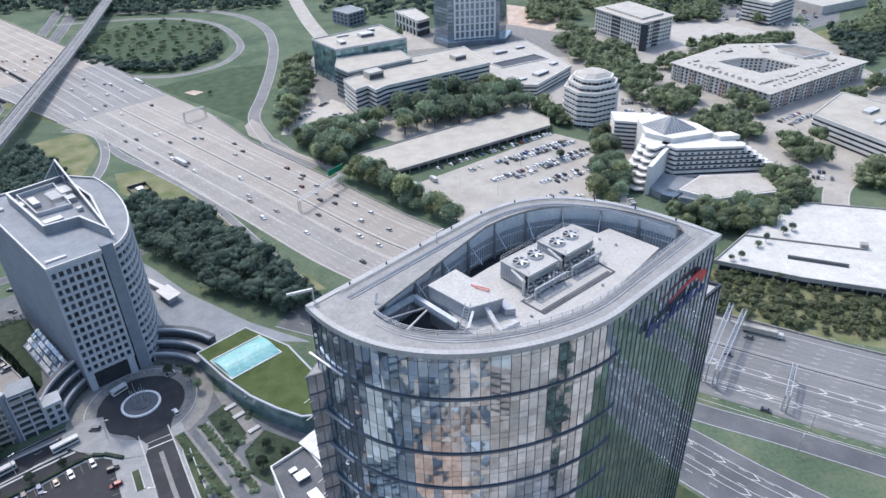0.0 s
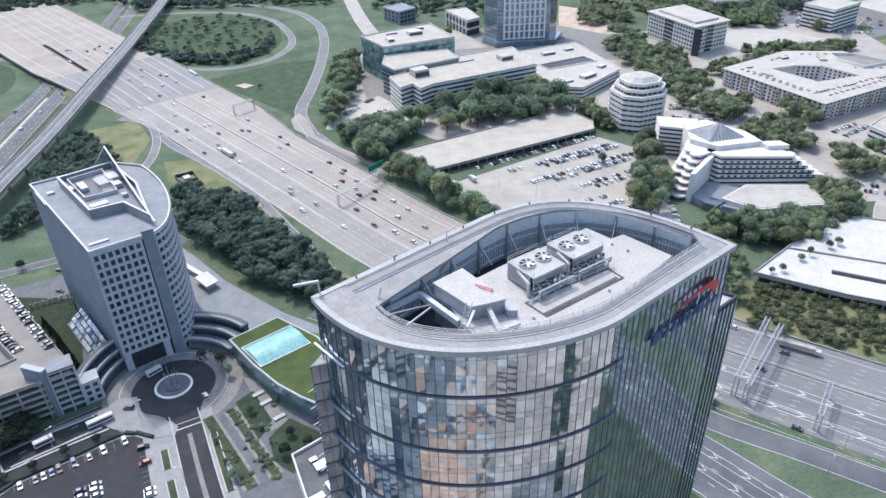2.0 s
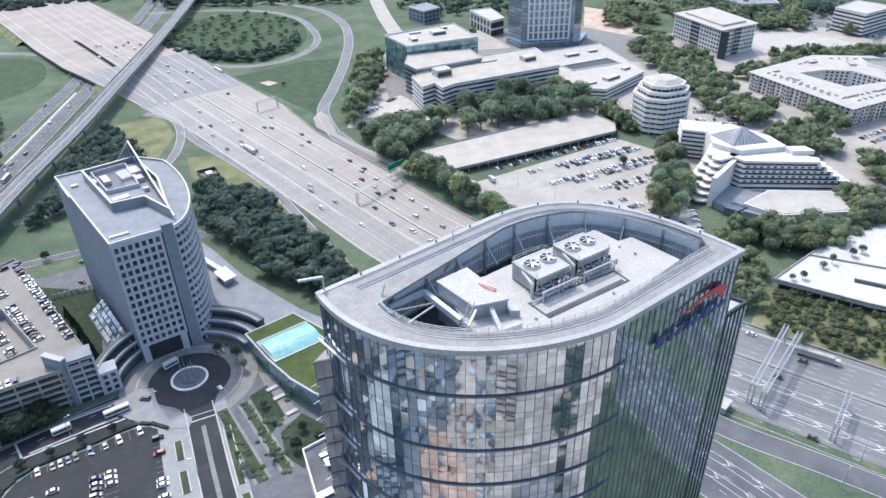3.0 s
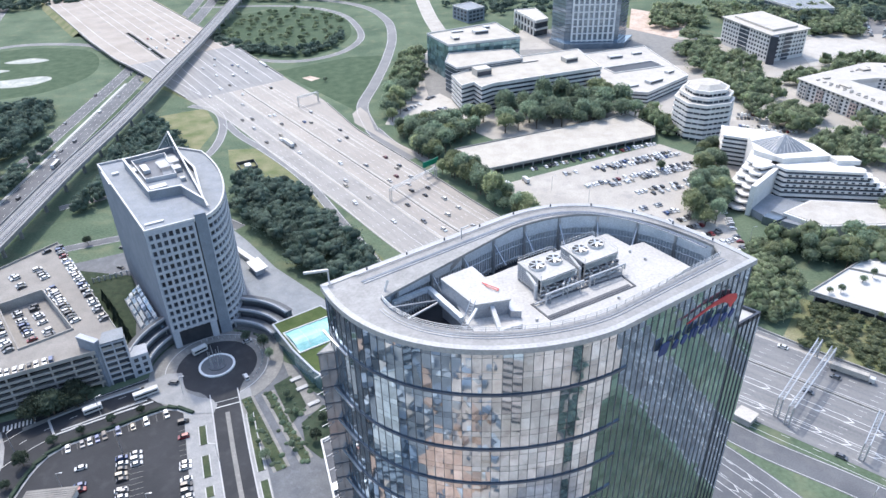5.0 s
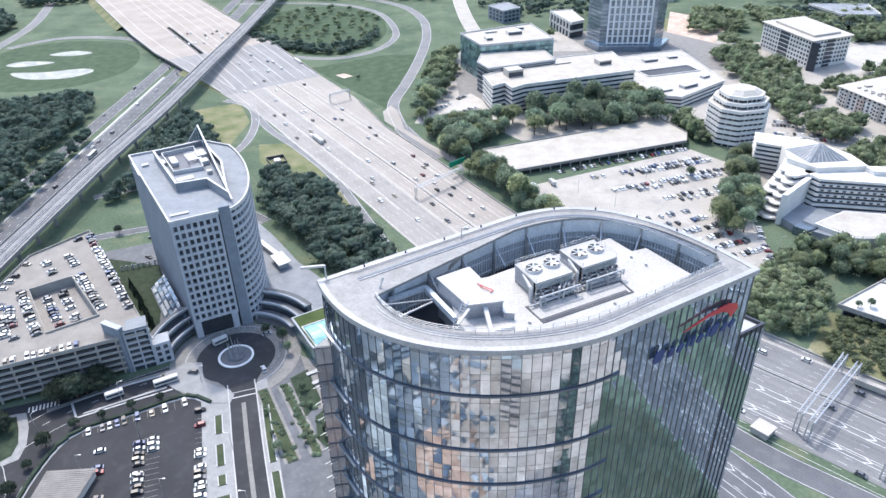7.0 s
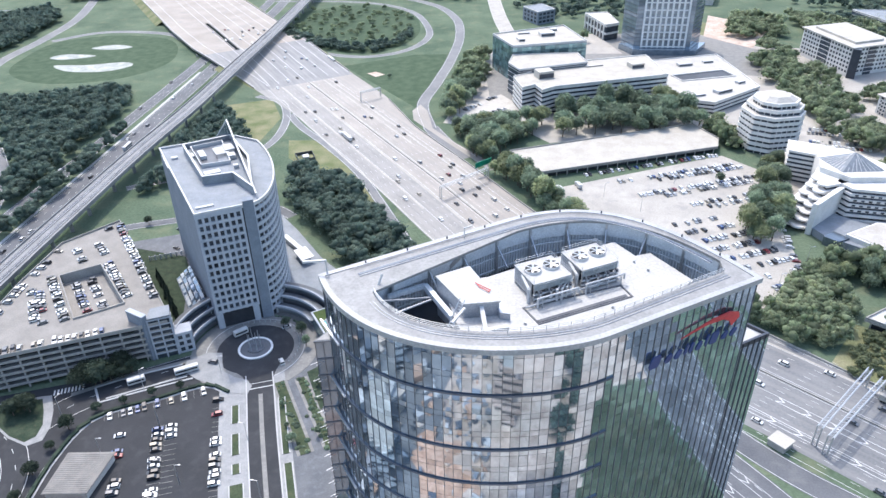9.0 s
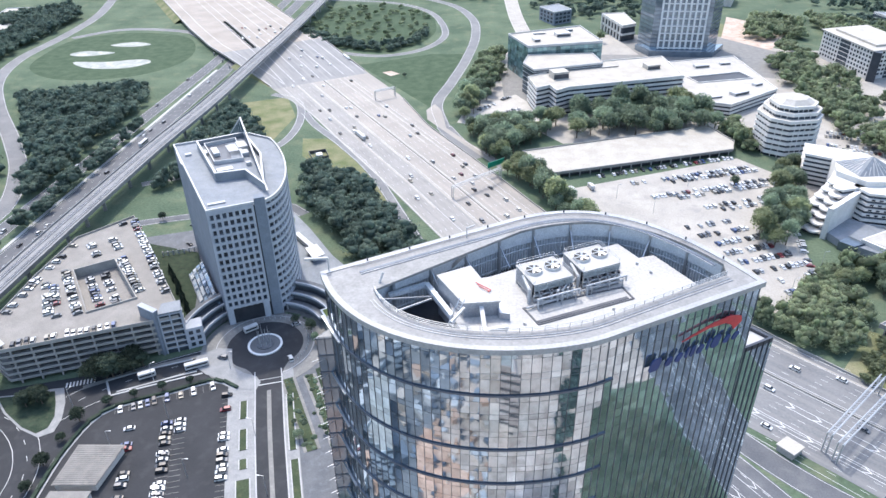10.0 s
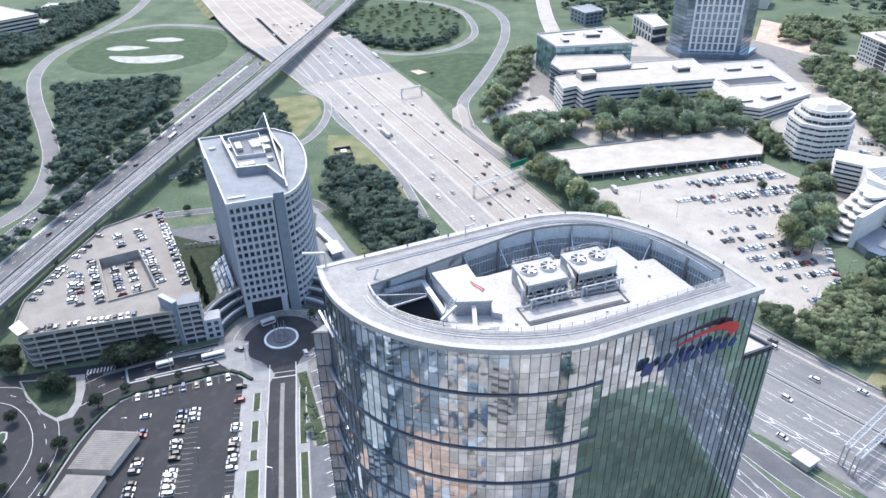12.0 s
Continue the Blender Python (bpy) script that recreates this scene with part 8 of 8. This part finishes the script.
KINDS = [tree_kind(1, 5.2, 11, "leaf", 96, 470), tree_kind(2, 4.4, 12.5, "leaf", 104, 446), tree_kind(3, 5.8, 10.5, "leaf", 118, 462), tree_kind(4, 4.8, 10, "leaf_light", 130, 440), tree_kind(5, 5.4, 11.5, "leaf_light", 142, 470)]
# Tree copy with the shade put into its leaf colour.
SHADED_TREE = tree_kind(6, 5.4, 10.5, "leaf_shaded", -140, 124)


def plant(x, y, size=1.0, light=0.3, z=0.0):
    k = SHADED_TREE if light < 0 else tr_rnd.choice(KINDS[3:]) if tr_rnd.random() < light else tr_rnd.choice(KINDS[:3])
    s = size * tr_rnd.uniform(0.75, 1.25)
    return copy_thing(k, pose(x, y, z, 0, 0, tr_rnd.uniform(0, 360)) @ Matrix.Diagonal((s, s, s * tr_rnd.uniform(0.85, 1.15), 1)))


GROVES = [
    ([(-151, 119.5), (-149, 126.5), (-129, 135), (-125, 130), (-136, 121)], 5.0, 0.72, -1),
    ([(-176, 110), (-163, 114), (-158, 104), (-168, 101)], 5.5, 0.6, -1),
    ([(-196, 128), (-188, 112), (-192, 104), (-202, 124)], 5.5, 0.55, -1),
    ([(84, 404), (146, 414), (210, 424), (216, 452), (186, 490), (96, 462)], 8.2, 1.35, 0.15),
    ([(8, 430), (24, 436), (60, 432), (80, 440), (70, 410), (46, 385), (38, 362), (30, 366), (12, 402)], 6.6, 1.1, 0.3),
    ([(40, 352), (66, 330), (92, 270), (98, 262), (92, 252), (60, 306), (38, 344)], 6.4, 1.05, 0.35),
    ([(-4, 450), (2, 520), (14, 600), (30, 640), (34, 560), (24, 500), (6, 446)], 7.0, 1.05, 0.3),
    ([(208, 262), (200, 300), (226, 352), (240, 362), (222, 300)], 8.0, 1.0, 0.5),
    ([(180, 262), (206, 300), (204, 262), (196, 246)], 8.0, 1.0, 0.6),
    ([(212, 226), (236, 232), (258, 226), (300, 224), (318, 236), (300, 214), (252, 200), (214, 210)], 7.6, 0.95, 0.3),
    ([(300, 258), (328, 262), (308, 214), (290, 222)], 8.0, 0.95, 0.3),
    ([(318, 368), (356, 346), (340, 312), (310, 322), (292, 346)], 9.0, 1.0, 0.5),
    ([(350, 316), (378, 300), (360, 262), (336, 272)], 10.0, 0.9, 0.6),
    ([(318, 632), (345, 600), (350, 520), (352, 480), (326, 390), (300, 396), (296, 440), (300, 540)], 8.0, 1.3, 0.6),
    ([(205, 440), (222, 430), (222, 384), (212, 384)], 7.5, 1.0, 0.2),
    ([(262, 372), (284, 366), (272, 330), (246, 352)], 8.0, 0.9, 0.4),
    ([(300, 700), (372, 690), (380, 770), (340, 800)], 11, 1.2, 0.4),
    ([(60, 640), (120, 650), (146, 690), (100, 690)], 11, 1.0, 0.3),
    ([(293, 606), (340, 676), (343, 591), (321, 538), (326, 467), (318, 427), (287, 442), (287, 492)], 9.5, 1.25, 0.6),
    ([(321, 433), (347, 412), (331, 374), (308, 386)], 9.0, 1.2, 0.7),
    ([(500, 640), (512, 630), (560, 730), (545, 745)], 9.0, 0.7, 0.4),
    ([(540, 610), (552, 604), (612, 690), (600, 700)], 10.0, 0.7, 0.4),
    ([(470, 700), (500, 690), (548, 760), (520, 790), (480, 760)], 9.0, 1.1, 0.3),
    ([(388, 700), (462, 668), (470, 720), (400, 800)], 9.5, 1.2, 0.4),
    ([(590, 540), (680, 580), (720, 640), (700, 560), (620, 510)], 10.0, 1.0, 0.4),
    ([(450, 366), (520, 396), (524, 388), (454, 356)], 9.0, 0.7, 0.4),
    ([(372, 352), (384, 362), (376, 392), (362, 388)], 8.0, 0.8, 0.5),
    ([(356, 480), (378, 494), (432, 512), (430, 522), (360, 500)], 8.0, 0.8, 0.5),
    ([(470, 250), (540, 300), (600, 330), (600, 310), (520, 250)], 9.0, 0.9, 0.4),
    ([(352, 232), (372, 246), (384, 250), (380, 222)], 7.5, 0.8, 0.5),
    ([(465, 677), (543, 707), (504, 638), (465, 642)], 10.0, 1.1, 0.4),
    ([(309, 355), (352, 367), (323, 316), (307, 335)], 9.0, 1.1, 0.7),
    ([(405, 560), (430, 545), (540, 540), (520, 520), (420, 530)], 9.0, 0.9, 0.4),
]
FAR_TREES = []
planted = 0
for poly, gap, size, light in GROVES:
    for x, y in scatter(poly, gap, tr_rnd, 60):
        if planted < 250 and y < 520 and x < 340:
            plant(x, y, size, light)
            planted += 1
        else:
            FAR_TREES.append((x, y))
for x, y, s in ((-133.8, 107, .45), (-124, 111.5, .42), (-113.5, 116.8, .42), (-103, 122, .4), (-140.6, 96, .46), (-142.4, 85, .46), (-142.6, 72, .46), (-142, 60, .46), (-152, 50, .5), (-172, 84, .5), (-165, 66, .5),
                (-67, 168, .45), (-57, 160, .5), (-53, 152, .45), (-42, 126, .3), (-37, 116, .3), (-55, 112, .25), (-50, 100, .25), (-46, 92, .3), (-36, 96, .4),
                (190, 330, .9), (203, 306, .7), (-178, 268, .6), (-25, 110, .4), (-18, 104, .45), (-14, 100, .4), (-27, 100, .35), (-60, 560, .4), (230, 660, .5)):
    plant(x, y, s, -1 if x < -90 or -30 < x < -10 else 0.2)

for x, y, s in ((245, 180, .3), (252, 183, .42), (223, 172, .3), (229, 172, .4), (267, 188, .3), (274, 190, .42), (236, 150, .35)):
    plant(x, y, s, 0.3, 5.2)


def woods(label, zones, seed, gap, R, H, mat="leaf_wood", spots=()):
    """Dense far woodland in one mesh."""
    r = random.Random(seed)
    kinds = [crown_data(40 + k, 20, 170, 0.9, 0.62) for k in range(4)]
    V, F, base = [], [], 0
    for poly in [*zones, None]:
        for x, y in (spots if poly is None else scatter(poly, gap, r, 900)):
            v, f = kinds[r.randrange(4)]
            s, h, a = R * r.uniform(0.7, 1.3), H * r.uniform(0.7, 1.25), r.uniform(0, 6.28)
            c, sn = math.cos(a), math.sin(a)
            w = np.stack([(v[:, 0] * c - v[:, 1] * sn) * s + x, (v[:, 0] * sn + v[:, 1] * c) * s + y, np.maximum(v[:, 2] - 0.18, -0.1) * h * 0.55], 1)
            V.append(w)
            F += [[i + base for i in g] for g in f]
            base += len(w)
    me = bpy.data.meshes.new("woods")
    me.from_pydata(np.concatenate(V).tolist(), [], F)
    me.materials.append(M[mat])
    me.polygons.foreach_set("use_smooth", [len(f) == 3 for f in F])
    return tagged(put("woods", me), label, "woods", kind="stuff")


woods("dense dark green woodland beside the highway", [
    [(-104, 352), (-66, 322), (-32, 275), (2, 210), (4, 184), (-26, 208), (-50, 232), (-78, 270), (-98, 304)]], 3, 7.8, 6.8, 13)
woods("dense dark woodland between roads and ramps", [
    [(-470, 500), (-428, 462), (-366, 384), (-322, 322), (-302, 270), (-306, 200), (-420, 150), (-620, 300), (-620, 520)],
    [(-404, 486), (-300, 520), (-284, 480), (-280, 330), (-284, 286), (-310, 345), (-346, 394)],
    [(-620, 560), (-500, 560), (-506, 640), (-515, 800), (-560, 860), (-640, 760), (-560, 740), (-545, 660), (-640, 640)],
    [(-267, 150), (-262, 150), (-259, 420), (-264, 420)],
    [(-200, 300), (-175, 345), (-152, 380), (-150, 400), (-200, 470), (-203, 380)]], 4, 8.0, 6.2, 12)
woods("young scrub trees inside the loop ramp", [
    [(-224, 760), (-196, 850), (-118, 872), (-62, 820), (-46, 740), (-60, 690), (-86, 665), (-124, 668), (-180, 700)]], 6, 19.0, 4.0, 6.0, "leaf_hazed")
woods("belt of trees along the loop ramp", [
    [(-215, 730), (-180, 688), (-124, 648), (-86, 648), (-58, 676), (-46, 730), (-56, 730), (-70, 690), (-92, 672), (-128, 676), (-176, 712), (-205, 750)]], 16, 8.0, 4.8, 8.0)
woods("trees between the pale lot and the highway", [
    [(146, 200), (172, 184), (210, 226), (220, 214), (214, 180), (190, 150), (162, 176)]], 18, 7.5, 5.4, 10, "leaf_hazed")
woods("overgrown scrub and trees on the bank", [
    [(190, 140), (206, 162), (216, 172), (250, 145), (284, 122), (262, 100), (254, 98), (215, 122)]], 7, 5.4, 2.9, 3.6, "leaf_light")
woods("far woodland on the horizon", [
    [(-560, 900), (-300, 1010), (-240, 930), (20, 900), (30, 1000), (-300, 1200), (-700, 1150)],
    [(66, 830), (150, 770), (250, 720), (300, 820), (240, 880), (340, 940), (500, 800), (640, 740), (900, 700), (900, 1100), (100, 1100)],
    [(390, 690), (450, 670), (520, 700), (540, 680), (620, 700), (560, 760), (430, 790)],
    [(540, 440), (620, 480), (640, 560), (600, 560), (560, 500)], [(610, 360), (760, 420), (760, 560), (660, 500)]], 8, 11, 6.0, 11)
woods("trees south of the tower, seen in its glass", [[(-60, -250), (90, -245), (90, -320), (-90, -320)], [(-300, -60), (-200, -10), (-215, -120), (-290, -200)], [(96, -80), (150, -110), (190, -150), (120, -130)]], 12, 9, 5.5, 11)
woods("leafy trees between the far office blocks", [], 9, 9, 7.0, 13.5, "leaf_hazed", FAR_TREES)
